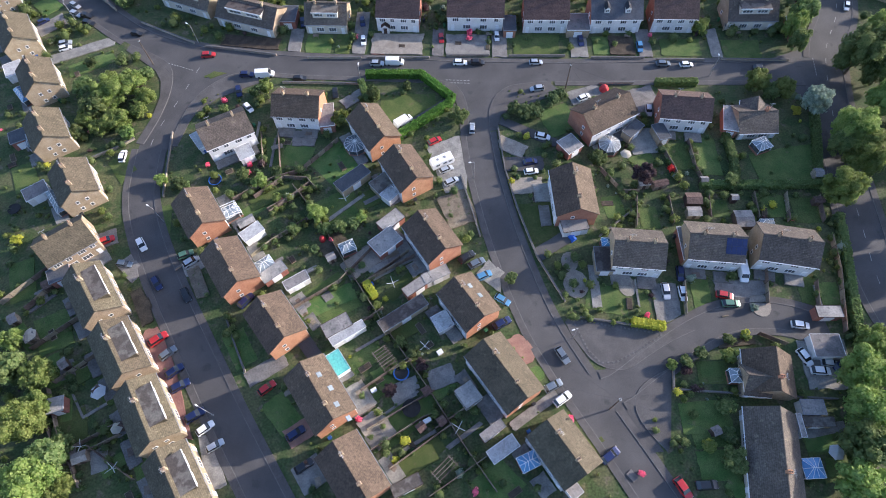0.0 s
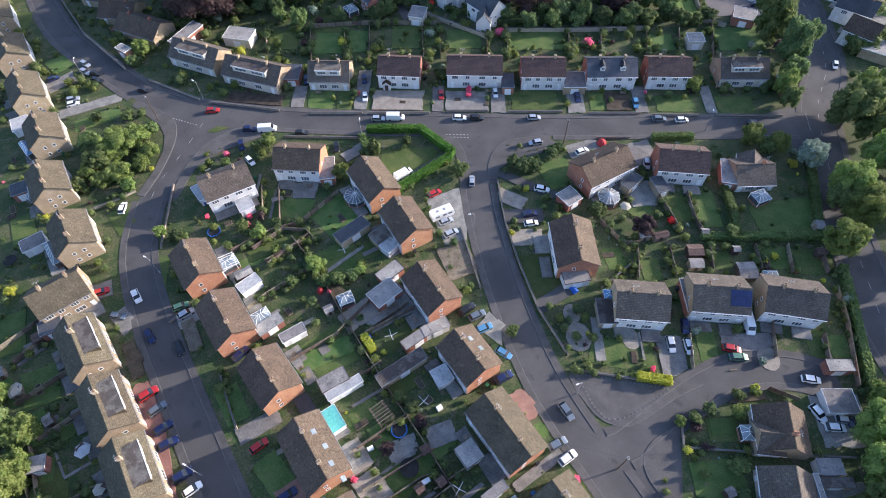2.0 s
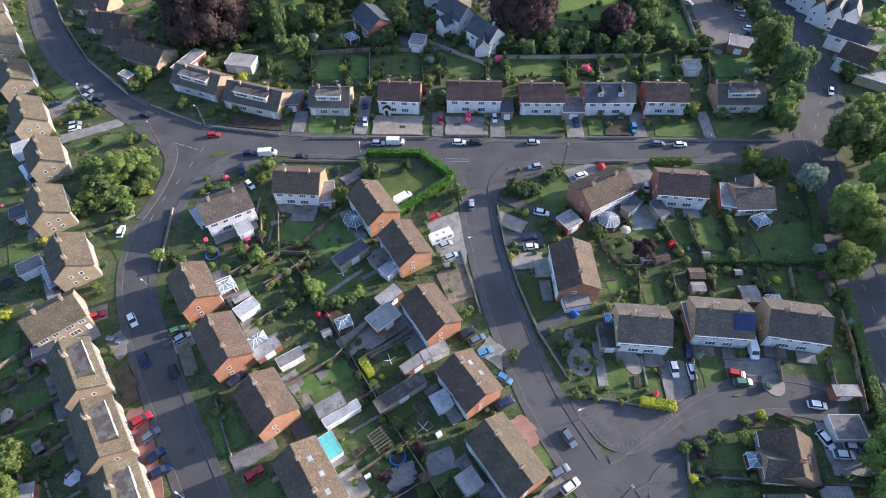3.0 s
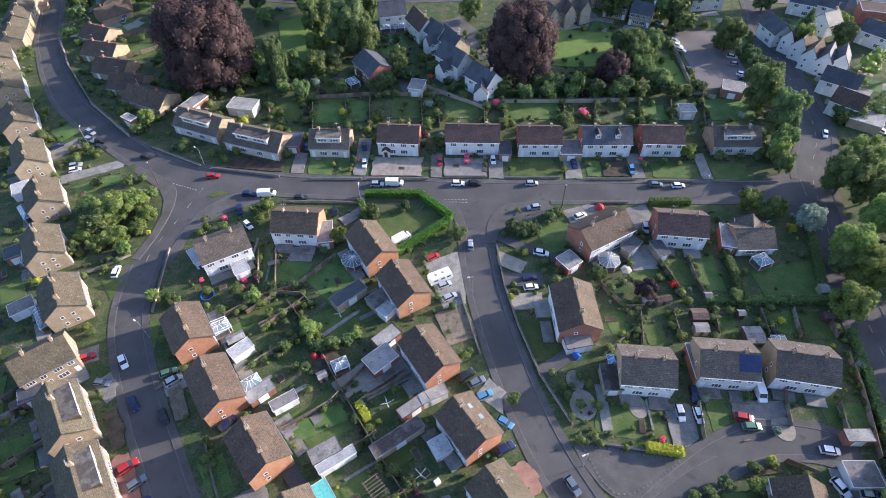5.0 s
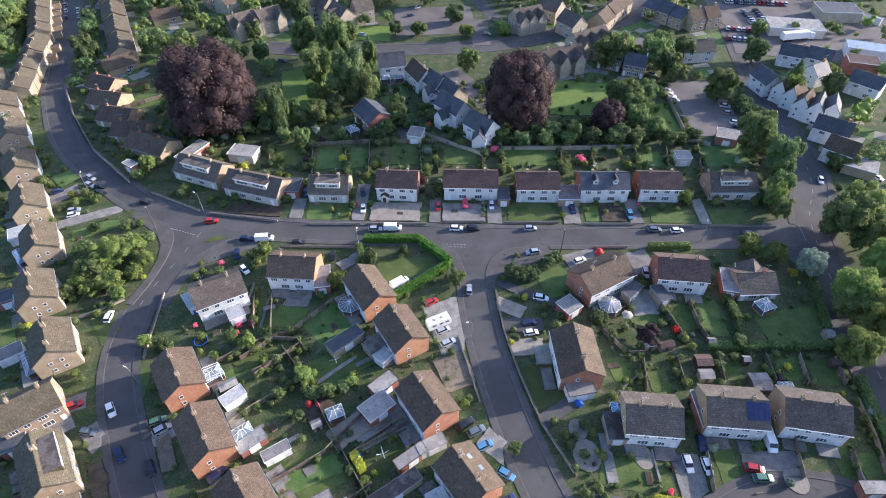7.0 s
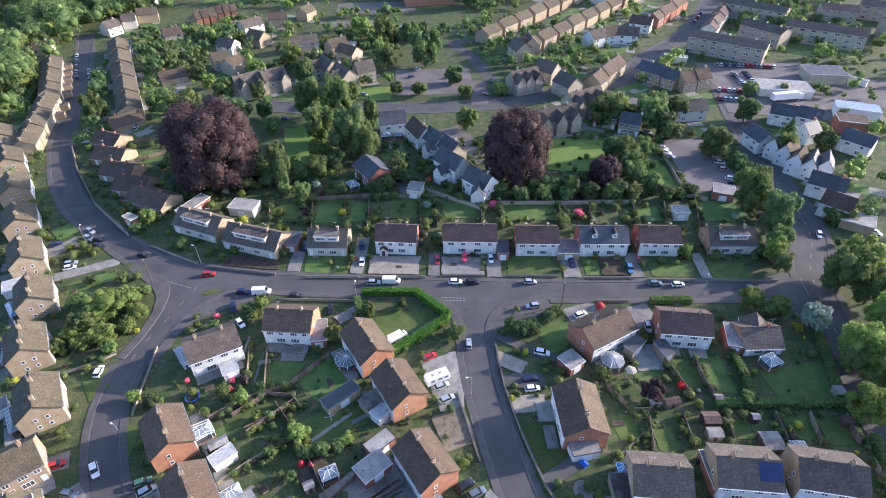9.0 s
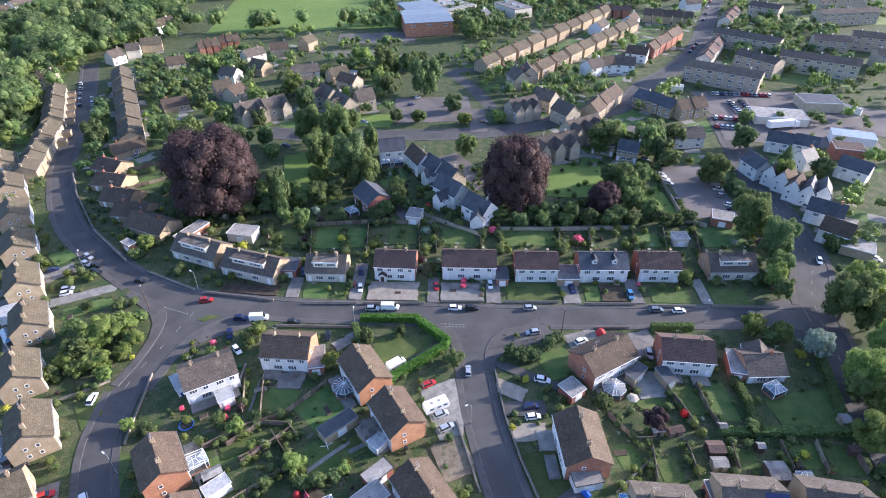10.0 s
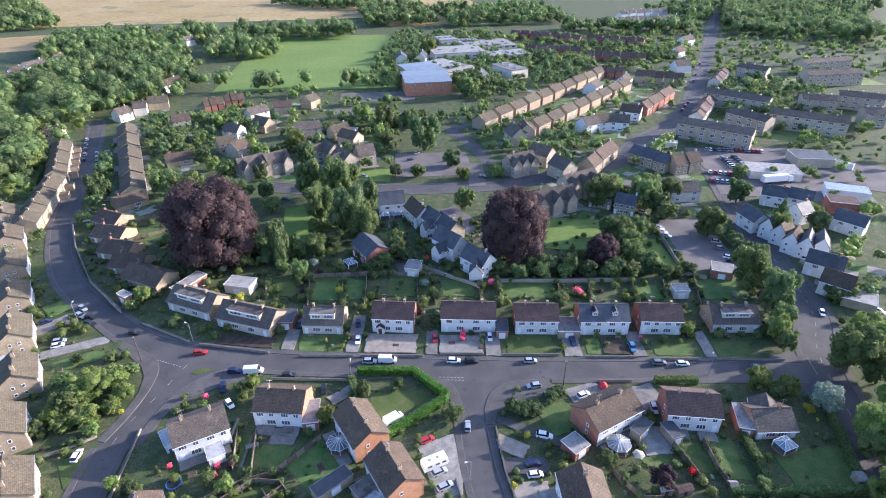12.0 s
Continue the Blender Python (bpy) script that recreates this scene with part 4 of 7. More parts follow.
for i, (x, y, yaw, L, W) in enumerate([(-59.9, 153.2, -13, 8.7, 5.7), (-93.9, 147.7, -35, 4.5, 2.5), (-5, 161.4, -15, 4.8, 5.8), (96.6, 155.6, -23, 6.7, 6), (78.2, 144.6, -2, 4.7, 4.1), (-76.5, 154.2, 61, 11.1, 4.3), (-159.1, 304.9, 17, 5.5, 8.6), (-42.3, 303.6, -3, 9.2, 8.7)]):
    flat_building(x, y, yaw, L, W, 3.0, wall=("cream", "brick_red")[i % 2], label="single-storey building with a pale flat roof", name="outbuilding", category="building")


def shed(x, y, yaw, L, W, material, roof):
    th = thing("shed", pose(x, y, 0, 0, 0, yaw), "small wooden garden shed with a pitched felt roof", "shed", "garden sheds")
    bm = bmesh.new()
    prism(bm, ((-W / 2 + 0.1, 0), (W / 2 - 0.1, 0), (W / 2 - 0.1, 1.75), (0, 2.15), (-W / 2 + 0.1, 1.75)), "x", -L / 2 + 0.1, L / 2 - 0.1)
    part("wall_shell", bm, M[material], th)
    ang = math.atan2(0.45, W / 2)
    n = W / 2 / math.cos(ang) + 0.1
    for turn in (0, 180):
        bm = bmesh.new()
        box(bm, -L / 2 - 0.05, L / 2 + 0.05, -n, 0, 0, 0.06)
        part("roof_slope", bm, M[roof], th, at=pose(0, 0, 2.24, 0, 0, turn) @ pose(0, 0, 0, math.degrees(ang)))
    door(th, pose(0, -W / 2 + 0.09, 0.02), "wood_dark", 0.7, 1.7)


ROWS_18 = [(-68.9, 17.3, 21, 2.6, 1.9), (57.9, 69.8, -2, 3.5, 2.9), (57.2, 66.3, -2, 3.1, 2.3), (67.9, 64, -2, 4, 4.1), (51.2, 74.3, 11, 3.5, 1.6), (61.6, 74.9, -2, 1.7, 1.3), (88.7, 75.8, -2, 2, 2.4), (86.2, 68.4, -2, 2.3, 1.4), (-24.7, 57.7, 27, 2, 1.7), (-44.6, 67.5, 32, 3.8, 2.1), (-4.1, 27.6, 30, 1.7, 1.3), (67.3, 69.8, -2, 1.4, 0.8), (-29.8, 45.3, 36, 1.6, 1.5), (-1.3, 21.8, 33, 1.3, 1.6)]
ROWS_19 = [(-85.9, 41.6, 34, 2.1, 2.6), (-68.9, 29.9, 53, 1.4, 1.6), (-61.9, 33.2, 20, 1.5, 1.3), (-77.1, 35.4, 39, 1.4, 2.2), (-5.2, 20.8, 35, 1.7, 1.4), (15.4, 132.4, -3, 2.4, 1.2), (47.5, 74.5, 5, 2.7, 1.3), (-85.8, 53.2, 34, 1.8, 2.1), (-90.6, 45.5, 33, 1.7, 2.2), (50, 18.4, 19, 1.5, 1), (-62.3, 22.9, 19, 1.8, 1.6), (26.8, 75.4, 8, 1.8, 1.6)]
for rows in (ROWS_18,
             ROWS_19):
    for i, (x, y, yaw, L, W) in enumerate(rows):
        shed(x, y, yaw, max(L, 1.6), max(W, 1.5), ("wood", "wood_dark")[i % 2], ("felt", "roof_red", "felt")[i % 3])


def conservatory(x, y, yaw, L, W, glass="roof_glass"):
    """Glazed walls on a low plinth and a hipped glazed roof with white bars."""
    th = thing("conservatory", pose(x, y, 0, 0, 0, yaw), "white-framed glass conservatory with a hipped glazed roof", "conservatory", "conservatories")
    a, b, h = L / 2, W / 2, 2.1
    bm = bmesh.new()
    box(bm, -a, a, -b, b, 0, 0.6)
    part("plinth", bm, M["brick_red"], th)
    bm = bmesh.new()
    box(bm, -a + 0.06, a - 0.06, -b + 0.06, b - 0.06, 0.61, h)
    part("glazing", bm, M["glass"], th, "dark reflecting side glass")
    bm = bmesh.new()
    k = min(a, b) * 0.85
    top = [(-a + k, 0, h + 0.9), (a - k, 0, h + 0.9)] if a >= b else [(0, -b + k, h + 0.9), (0, b - k, h + 0.9)]
    v = [bm.verts.new(c) for c in ((-a - 0.1, -b - 0.1, h), (a + 0.1, -b - 0.1, h), (a + 0.1, b + 0.1, h), (-a - 0.1, b + 0.1, h), *top)]
    if a >= b:
        faces = ((0, 1, 5, 4), (1, 2, 5), (2, 3, 4, 5), (3, 0, 4))
    else:
        faces = ((0, 1, 4), (1, 2, 5, 4), (2, 3, 5), (3, 0, 4, 5))
    for q in faces:
        bm.faces.new([v[j] for j in q])
    bm.faces.new((v[3], v[2], v[1], v[0]))
    part("glass_roof", bm, M[glass], th)
    c = [Vector(q) for q in ((-a - 0.1, -b - 0.1, h), (a + 0.1, -b - 0.1, h), (a + 0.1, b + 0.1, h), (-a - 0.1, b + 0.1, h))]
    t = [Vector(q) for q in top]
    near = ((0, 0), (1, 1), (2, 1), (3, 0)) if a >= b else ((0, 0), (1, 0), (2, 1), (3, 1))
    bars = [(c[i], t[j]) for i, j in near] + [(c[i], c[(i + 1) % 4]) for i in range(4)] + [(t[0], t[1])]
    for i in range(4):
        p, q = c[i], c[(i + 1) % 4]
        jj, kk = dict(near)[i], dict(near)[(i + 1) % 4]
        n = max(1, int((q - p).length / 1.2))
        bars += [(p.lerp(q, s / n), t[jj].lerp(t[kk], s / n)) for s in range(1, n)]
    for p, q in bars:
        if (q - p).length > 0.05:
            bm = bmesh.new()
            tube(bm, p + Vector((0, 0, 0.03)), q + Vector((0, 0, 0.03)), 0.045, 0.045, 4)
            part("glazing_bar", bm, M["upvc"], th)
    for sx, sy in ((-1, -1), (1, -1), (1, 1), (-1, 1)):
        part("corner_post", shared(("corner_post",), lambda bm: box(bm, -0.07, 0.07, -0.07, 0.07, 0.6, 2.1), M["upvc"]), None, th, at=pose(sx * (a - 0.04), sy * (b - 0.04), 0))


def round_conservatory(x, y, yaw, r, glass):
    """An eight-sided sun room: low brick plinth, glazed sides and a fan of roof panes between white bars that meet at a finial."""
    th = thing("conservatory", pose(x, y, 0, 0, 0, yaw), "eight-sided white sun room with a fan-shaped glazed roof", "conservatory", "conservatories")
    at = lambda k, q, z: Vector((q * math.cos(k * math.pi / 4), q * math.sin(k * math.pi / 4), z))
    for name, q, z0, z1, material in (("plinth", r, 0, 0.6, "brick_red"), ("glazing", r - 0.06, 0.61, 2.1, "glass")):
        bm = bmesh.new()
        prism(bm, [at(k, q, 0)[:2] for k in range(8)], "z", z0, z1)
        part(name, bm, M[material], th)
    top = Vector((0, 0, 3.1))
    for k in range(8):
        bm = bmesh.new()
        quad(bm, at(k, r + 0.12, 2.12), at(k + 1, r + 0.12, 2.12), at(k + 1, 0.1, 3.08), at(k, 0.1, 3.08))
        bmesh.ops.solidify(bm, geom=bm.faces[:], thickness=0.04)
        part("roof_pane", bm, M[glass], th)
        for a, b in ((at(k, r + 0.12, 2.16), top), (at(k, r + 0.12, 2.14), at(k + 1, r + 0.12, 2.14)), (at(k, r - 0.02, 0.6), at(k, r - 0.02, 2.1)), ((at(k, r + 0.12, 2.16) + at(k + 1, r + 0.12, 2.16)) / 2, top)):
            bm = bmesh.new()
            tube(bm, a, b, 0.055, 0.05, 4)
            part("glazing_bar", bm, M["upvc"], th)
    bm = bmesh.new()
    tube(bm, (0, 0, 3.05), (0, 0, 3.4), 0.12, 0.03, 8)
    part("finial", bm, M["upvc"], th)


round_conservatory(-20.6, 88.6, 10, 2.7, "roof_glass")
round_conservatory(41.2, 85.9, 20, 2.6, "felt_pale")
for i, (x, y, yaw, L, W) in enumerate([(14.4, 14, 23, 3.5, 2.7), (65.5, 11.3, 1, 3.5, 3.3), (77.8, 84.5, 20, 3.7, 3.2), (36, 58.8, -2, 2, 2.4), (-108.5, 108.3, 41, 2, 6), (-101.7, 92.7, 30, 1.6, 4.1), (-89.7, 74.5, 37, 2, 7.3), (-38.9, 56.3, 35, 3.5, 2.8), (-21.1, 59.9, 24, 3.2, 2.6), (56.2, 28.6, -2, 2, 2.6), (72.5, 62.7, -2, 2.9, 1.5), (-48.6, 70, 35, 4.3, 3.1)]):
    conservatory(x, y, yaw, L, W, "blue_glass" if i in (0, 1, 3, 4) else "roof_glass")
flat_building(-21.8, 33.5, 33, 3.4, 4.9, 2.3, wall="upvc", roof="teal", trim="upvc", label="lean-to with a ribbed teal plastic roof", name="lean_to", category="extension", door_side=False)

for i, (x, y, yaw, L, W, hr) in enumerate([(77.6, 91.9, -0, 9.6, 8.6, 5.2), (62.4, 28.6, -100, 8.7, 9, 6.4), (58.9, 13.6, -101, 16.4, 9, 6.4), (78.2, 94.3, -110, 5.7, 6, 5), (59.5, 27.4, -7, 5.2, 5.6, 5.6)]):
    house(x, y, yaw, L, W, he=2.7, hr=hr, storeys=1, roof="roof_grey" if i != 1 else "roof_brown", gable="stone", front="cream", rear="cream", chimneys=(0.2,) if i < 3 else (),
          units=2 if i < 3 else 1, gable_windows=0, label="low bungalow with a broad tiled roof", group="bungalows", name="bungalow")


# ---- fences, walls ----
def fence(line, h=1.6):
    """Timber panels between posts along a line of points."""
    th = thing("fence", pose(*line[0], 0), "weathered timber panel fence between gardens", "fence", "garden fences")
    o = Vector(line[0])
    for a, b in zip(line, line[1:]):
        a, b = Vector(a) - o, Vector(b) - o
        n = max(1, round((b - a).length / 2.5))
        yaw = math.degrees(math.atan2((b - a).y, (b - a).x))
        L = round((b - a).length / n, 2)
        for k in range(n):
            p = a + (b - a) * (k + 0.5) / n
            q = a + (b - a) * k / n
            part("panel", shared(("panel", L, h), lambda bm: (box(bm, -L / 2 + 0.06, L / 2 - 0.06, -0.03, 0.03, 0.05, h), box(bm, -L / 2 + 0.06, L / 2 - 0.06, -0.05, 0.05, h, h + 0.05)), M["wood"]), None, th, at=pose(p.x, p.y, 0, 0, 0, yaw))
            part("post", shared(("post", h), lambda bm: box(bm, -0.06, 0.06, -0.06, 0.06, 0, h + 0.12, 0.02), M["wood_dark"]), None, th, at=pose(q.x, q.y, 0, 0, 0, yaw))


def low_wall(line, h=0.7, w=0.25, material="garden_wall"):
    th = thing("garden_wall", pose(*line[0], 0), "low stone garden wall with a coping beside the footway", "wall", "garden walls")
    o = Vector(line[0])
    for a, b in zip(line, line[1:]):
        a, b = Vector(a) - o, Vector(b) - o
        L, yaw = (b - a).length, math.degrees(math.atan2((b - a).y, (b - a).x))
        bm = bmesh.new()
        box(bm, 0, L, -w / 2, w / 2, 0, h)
        part("wall_run", bm, M[material], th, at=pose(a.x, a.y, 0, 0, 0, yaw))
        bm = bmesh.new()
        box(bm, 0, L, -w / 2 - 0.05, w / 2 + 0.05, h + 0.002, h + 0.08, 0.02)
        part("coping", bm, M["kerb"], th, at=pose(a.x, a.y, 0, 0, 0, yaw))


FENCE_LINES = ([[(-48.8, 74.1), (-40.7, 79.4), (-32.1, 82.4)],
    [(-39.7, 70.2), (-31.1, 78.2)],
    [(-44.4, 57.1), (-38.8, 62.4), (-29.1, 69.5)],
    [(-32.1, 46.2), (-22.8, 52), (-15.7, 60.1)],
    [(-23.2, 37.9), (-12.9, 45.7)],
    [(-17.9, 51.1), (-7.5, 59.1)],
    [(-17, 28.4), (-5.2, 36.1)],
    [(-15.6, 20.8), (-2.5, 28)],
    [(-11.2, 13.6), (0.7, 21.4)],
    [(-3.9, 8.7), (11.2, 17.9)],
    [(-35.1, 77.6), (-29.1, 69.5), (-20.5, 54.6), (-11.6, 40), (-3.6, 28), (3.6, 16.1), (8.4, 9.1)],
    [(53.8, 86.7), (55.7, 79.3), (56.4, 75.2)],
    [(60.9, 87.3), (60.8, 79.1), (61.9, 74.5)],
    [(45.3, 71.3), (43.8, 63.3)],
    [(52.6, 71.3), (52.3, 63.7)],
    [(61.9, 71.8), (60.9, 64.9)]]
    + [[(72.4, 71.4), (71.7, 64.5)],
    [(79.8, 71.1), (78.3, 63.5)],
    [(87.1, 70), (86.1, 63.2)],
    [(38.1, 79.7), (42.3, 73), (46.3, 72.8)],
    [(63.9, 37.4), (68.9, 34.9)],
    [(86.4, 59.5), (85.3, 51.1), (81.5, 37.1)],
    [(-40.2, 93.5), (-38.7, 83)],
    [(-44.5, 93.7), (-42.8, 83.2)],
    [(-32.9, 82.8), (-25.1, 91.1)],
    [(51.4, 49.6), (50.1, 41.9)],
    [(70.5, 55.8), (67.6, 43.8)],
    [(79.3, 48.6), (77.9, 42.8)],
    [(-82.3, 29.6), (-76.9, 22.9), (-69.4, 11.6)],
    [(-72.4, 18.6), (-63.4, 23.6)],
    [(-85.2, 39), (-76.6, 46.2)],
    [(-78.4, 31.8), (-71.3, 37.4)],
    [(-95.1, 49.4), (-86.2, 58.6)],
    [(-68.4, 19.5), (-58.3, 13.2)]]
    + [[(-43.9, 74.7), (-37.4, 80), (-31.9, 79.4), (-29.3, 76.1)],
    [(-40.4, 71), (-32.3, 76.2)],
    [(-16.7, 52), (-6.2, 57.9)],
    [(-14.9, 16.9), (-4.8, 22.8), (-3.1, 23.3)],
    [(-2.6, 20.6), (6.4, 26.2)],
    [(-62.6, 21.4), (-70.9, 17.1), (-67.9, 12)],
    [(-84.8, 53.7), (-89.2, 47.9)],
    [(-79.2, 30.7), (-75.2, 22.9), (-68.9, 13.5)],
    [(-11.5, 31.9), (-6.9, 34.1)]]
    + [[(-36.9, 141.5), (-39, 158.2)],
    [(-26.7, 142), (-28.2, 157.1)],
    [(-19.7, 140.8), (-20.4, 159.2)],
    [(-3.4, 141.1), (-3.9, 159.2)],
    [(1.8, 142.3), (1.7, 158.3)],
    [(15.6, 141.8), (16.4, 155)],
    [(21.5, 140.1), (22.7, 153.4)],
    [(39.8, 139.4), (41.7, 153.3)],
    [(49.4, 139), (51.6, 152.9)],
    [(62.6, 138.5), (65.7, 152.4)],
    [(72.3, 138.1), (75.7, 152)],
    [(82.2, 137.7), (86.8, 154.9)],
    [(-39.1, 158.9), (-20.4, 159.9), (2.1, 158.6)],
    [(-119, 199.5), (-106.4, 206.3)],
    [(-110.7, 185.7), (-98.4, 194)],
    [(-51.1, 147.4), (-53.1, 159.8)]])
for line in FENCE_LINES:
    fence(line)
WALL_LINES = [[(14.8, 93.5), (15.5, 80.9), (17.5, 69.6), (20.7, 56.9), (25.5, 45.9)],
    [(4.8, 79.3), (8.5, 62.4)],
    [(-87.6, 87.1), (-81.4, 90.4), (-76.6, 93.7)],
    [(-67.4, 95.5), (-66.4, 82.4), (-65.8, 75.9)],
    [(45.4, 32.3), (44.3, 26.7), (56.1, 25.5), (75.4, 23.8)],
    [(35.2, 61.4), (44.1, 68.2)],
    [(-64.1, 125.7), (-44, 121.5)],
    [(-35.3, 120), (-20.6, 119.4)],
    [(-19, 119.3), (-2, 118.6)],
    [(2.6, 119.2), (14.2, 118.7)],
    [(19.5, 118.2), (34.8, 117.6)],
    [(41.6, 116.6), (56, 116)],
    [(58.9, 115.2), (71.7, 114.5)],
    [(76.3, 114.5), (94.2, 113.3)],
    [(-41.3, 111.2), (-20.2, 109.8)],
    [(42.4, 107.3), (51.3, 107)],
    [(26.1, 42.7), (37.8, 40.4), (45.7, 39.2)],
    [(-84.2, 136.1), (-67.5, 127.1)],
    [(-46.4, 45.2), (-42.9, 37.6), (-40.5, 32.8)],
    [(-51, 63.1), (-59.3, 56.3)]]
for line in WALL_LINES:
    low_wall(line)
for line in [[(22.2, 154.1), (41.5, 153.3), (66.4, 153)],
    [(78.1, 159.5), (83.8, 156.8), (90.7, 153.1)],
    [(86.7, 188.7), (84.9, 162.1)],
    [(-11.6, 173.6), (0.2, 161.9), (16.4, 151)],
    [(-137.7, 200.3), (-127.3, 182.3), (-110.8, 159.3), (-92.8, 141.6)],
    [(84.6, 139.1), (79.9, 125.6)],
    [(28.8, 258.2), (36.1, 250.7)]]:
    low_wall(line, 1.5, 0.35, "stone_grey")


# ---- vehicles ----
def paint(name, c, metal=0.3):
    m = bpy.data.materials.new("car_paint_" + name)
    m.use_nodes = True
    b = m.node_tree.nodes["Principled BSDF"]
    b.inputs["Base Color"].default_value = (*c, 1)
    b.inputs["Roughness"].default_value, b.inputs["Metallic"].default_value = 0.35, metal
    b.inputs["Coat Weight"].default_value, b.inputs["Coat Roughness"].default_value = 0.6, 0.06
    return m


PAINT = {k: paint(k, c, m) for k, c, m in (("white", (0.78, 0.78, 0.77), 0), ("silver", (0.5, 0.52, 0.54), 0.5), ("grey", (0.16, 0.19, 0.22), 0.4), ("black", (0.015, 0.016, 0.018), 0.1),
                                           ("navy", (0.013, 0.022, 0.085), 0.2), ("blue", (0.1, 0.25, 0.42), 0.3), ("red", (0.4, 0.02, 0.02), 0.1), ("green", (0.1, 0.2, 0.13), 0.3))}
LAMP_GLASS = mat("lamp_lens", (0.7, 0.7, 0.68), (0.75, 0.75, 0.72), rough=0.15, fine=0, vary=0, bump=0, spec=0.6)
TAIL = mat("tail_lamp", (0.35, 0.02, 0.02), (0.4, 0.03, 0.03), rough=0.2, fine=0, vary=0, bump=0, spec=0.6)


def loft(bm, sections):
    """Skin over cross sections of equal numbers of points, closed at both ends."""
    rows = [[bm.verts.new(c) for c in s] for s in sections]
    n = len(rows[0])
    for a, b in zip(rows, rows[1:]):
        for i in range(n):
            j = (i + 1) % n
            bm.faces.new((a[i], a[j], b[j], b[i]))
    bm.faces.new(rows[0][::-1])
    bm.faces.new(rows[-1])


def vehicle(colour, kind="car", fine=True):
    """A car, van or caravan, nose along +x."""
    van = kind == "van"
    L, W, roof, sill = (5.0, 1.9, 1.95, 0.28) if van else (4.2, 1.75, 1.45, 0.24)
    th = thing(kind, Matrix(), f"parked {colour} {'panel van' if van else 'hatchback car'} with dark windows", kind, "parked vehicles")
    bm = bmesh.new()

    def ring(x, w, z0, z1):
        return [(x, -w, z0), (x, w, z0), (x, w * 1.0, z0 + (z1 - z0) * 0.55), (x, w * 0.9, z1), (x, -w * 0.9, z1), (x, -w * 1.0, z0 + (z1 - z0) * 0.55)]
    h = W / 2
    belt = 1.15 if van else 0.9
    loft(bm, [ring(-L / 2, h * 0.86, sill + 0.15, belt - 0.12), ring(-L / 2 + 0.2, h * 0.97, sill, belt), ring(-0.3, h, sill, belt), ring(L / 2 - 1.2, h, sill, belt - 0.02),
              ring(L / 2 - 0.35, h * 0.94, sill, belt - 0.2), ring(L / 2, h * 0.78, sill + 0.15, belt - 0.35)])
    body = part("body", bm, PAINT[colour], th)
    bm = bmesh.new()
    x0, x1, x2, x3 = (-L / 2 + 0.05, -L / 2 + 0.12, 1.1, 1.75) if van else (-L / 2 + 0.12, -L / 2 + 0.65, 0.35, 1.05)
    lo, hi = h * 0.88, h * 0.72 if not van else h * 0.82
    v = [bm.verts.new(c) for c in ((x0, -lo, belt), (x3, -lo, belt), (x3, lo, belt), (x0, lo, belt), (x1, -hi, roof - 0.04), (x2, -hi, roof - 0.04), (x2, hi, roof - 0.04), (x1, hi, roof - 0.04))]
    for q in ((0, 1, 5, 4), (1, 2, 6, 5), (2, 3, 7, 6), (3, 0, 4, 7), (4, 5, 6, 7), (3, 2, 1, 0)):
        bm.faces.new([v[i] for i in q])
    part("glasshouse", bm, PAINT[colour] if van else M["car_glass"], th, "" if van else "dark tinted glass")
    bm = bmesh.new()
    box(bm, x1 - 0.05, x2 + 0.05, -hi - 0.03, hi + 0.03, roof - 0.04, roof, 0.06)
    part("roof", bm, PAINT[colour], th)
    if van:
        bm = bmesh.new()
        v = [bm.verts.new(c) for c in ((x3 - 0.02, -lo + 0.1, belt + 0.05), (x3 - 0.02, lo - 0.1, belt + 0.05), (x2 + 0.06, hi - 0.08, roof - 0.12), (x2 + 0.06, -hi + 0.08, roof - 0.12))]
        bm.faces.new(v)
        bmesh.ops.translate(bm, verts=v, vec=(0.05, 0, 0.02))
        bmesh.ops.solidify(bm, geom=bm.faces[:], thickness=0.02)
        part("windscreen", bm, M["car_glass"], th, "dark windscreen")
    wheel = shared(("wheel",), lambda b: tube(b, (0, -0.1, 0), (0, 0.1, 0), 0.31, 0.31, 12), M["tyre"])
    for sx in (-L * 0.31, L * 0.31):
        for sy in (-1, 1) if fine else ():
            part("wheel", wheel, None, th, at=pose(sx, sy * (h - 0.08), 0.31))
    for sy in (-1, 1) if fine == 2 else ():
        part("headlight", shared(("headlight",), lambda b: box(b, -0.12, 0.08, -0.17, 0.17, -0.07, 0.07, 0.02), LAMP_GLASS), None, th, at=pose(L / 2 - 0.12, sy * h * 0.62, belt - 0.38))
        part("tail_light", shared(("tail_light",), lambda b: box(b, -0.06, 0.06, -0.12, 0.12, -0.12, 0.12, 0.02), TAIL), None, th, at=pose(-L / 2 + 0.06, sy * h * 0.72, belt - 0.22))
    return th


MASTER = {}


def park(colour, x, y, yaw, kind="car", s=1.0, z=0.05):
    fine = 2 if y < 62 else int(y < 160)
    key = (colour, kind, fine)
    m = pose(x, y, z, 0, 0, yaw) @ Matrix.Diagonal((s, s, s, 1))
    if key not in MASTER:
        MASTER[key] = vehicle(*key)
        MASTER[key].matrix_world = m
    else:
        copy_thing(MASTER[key], m)


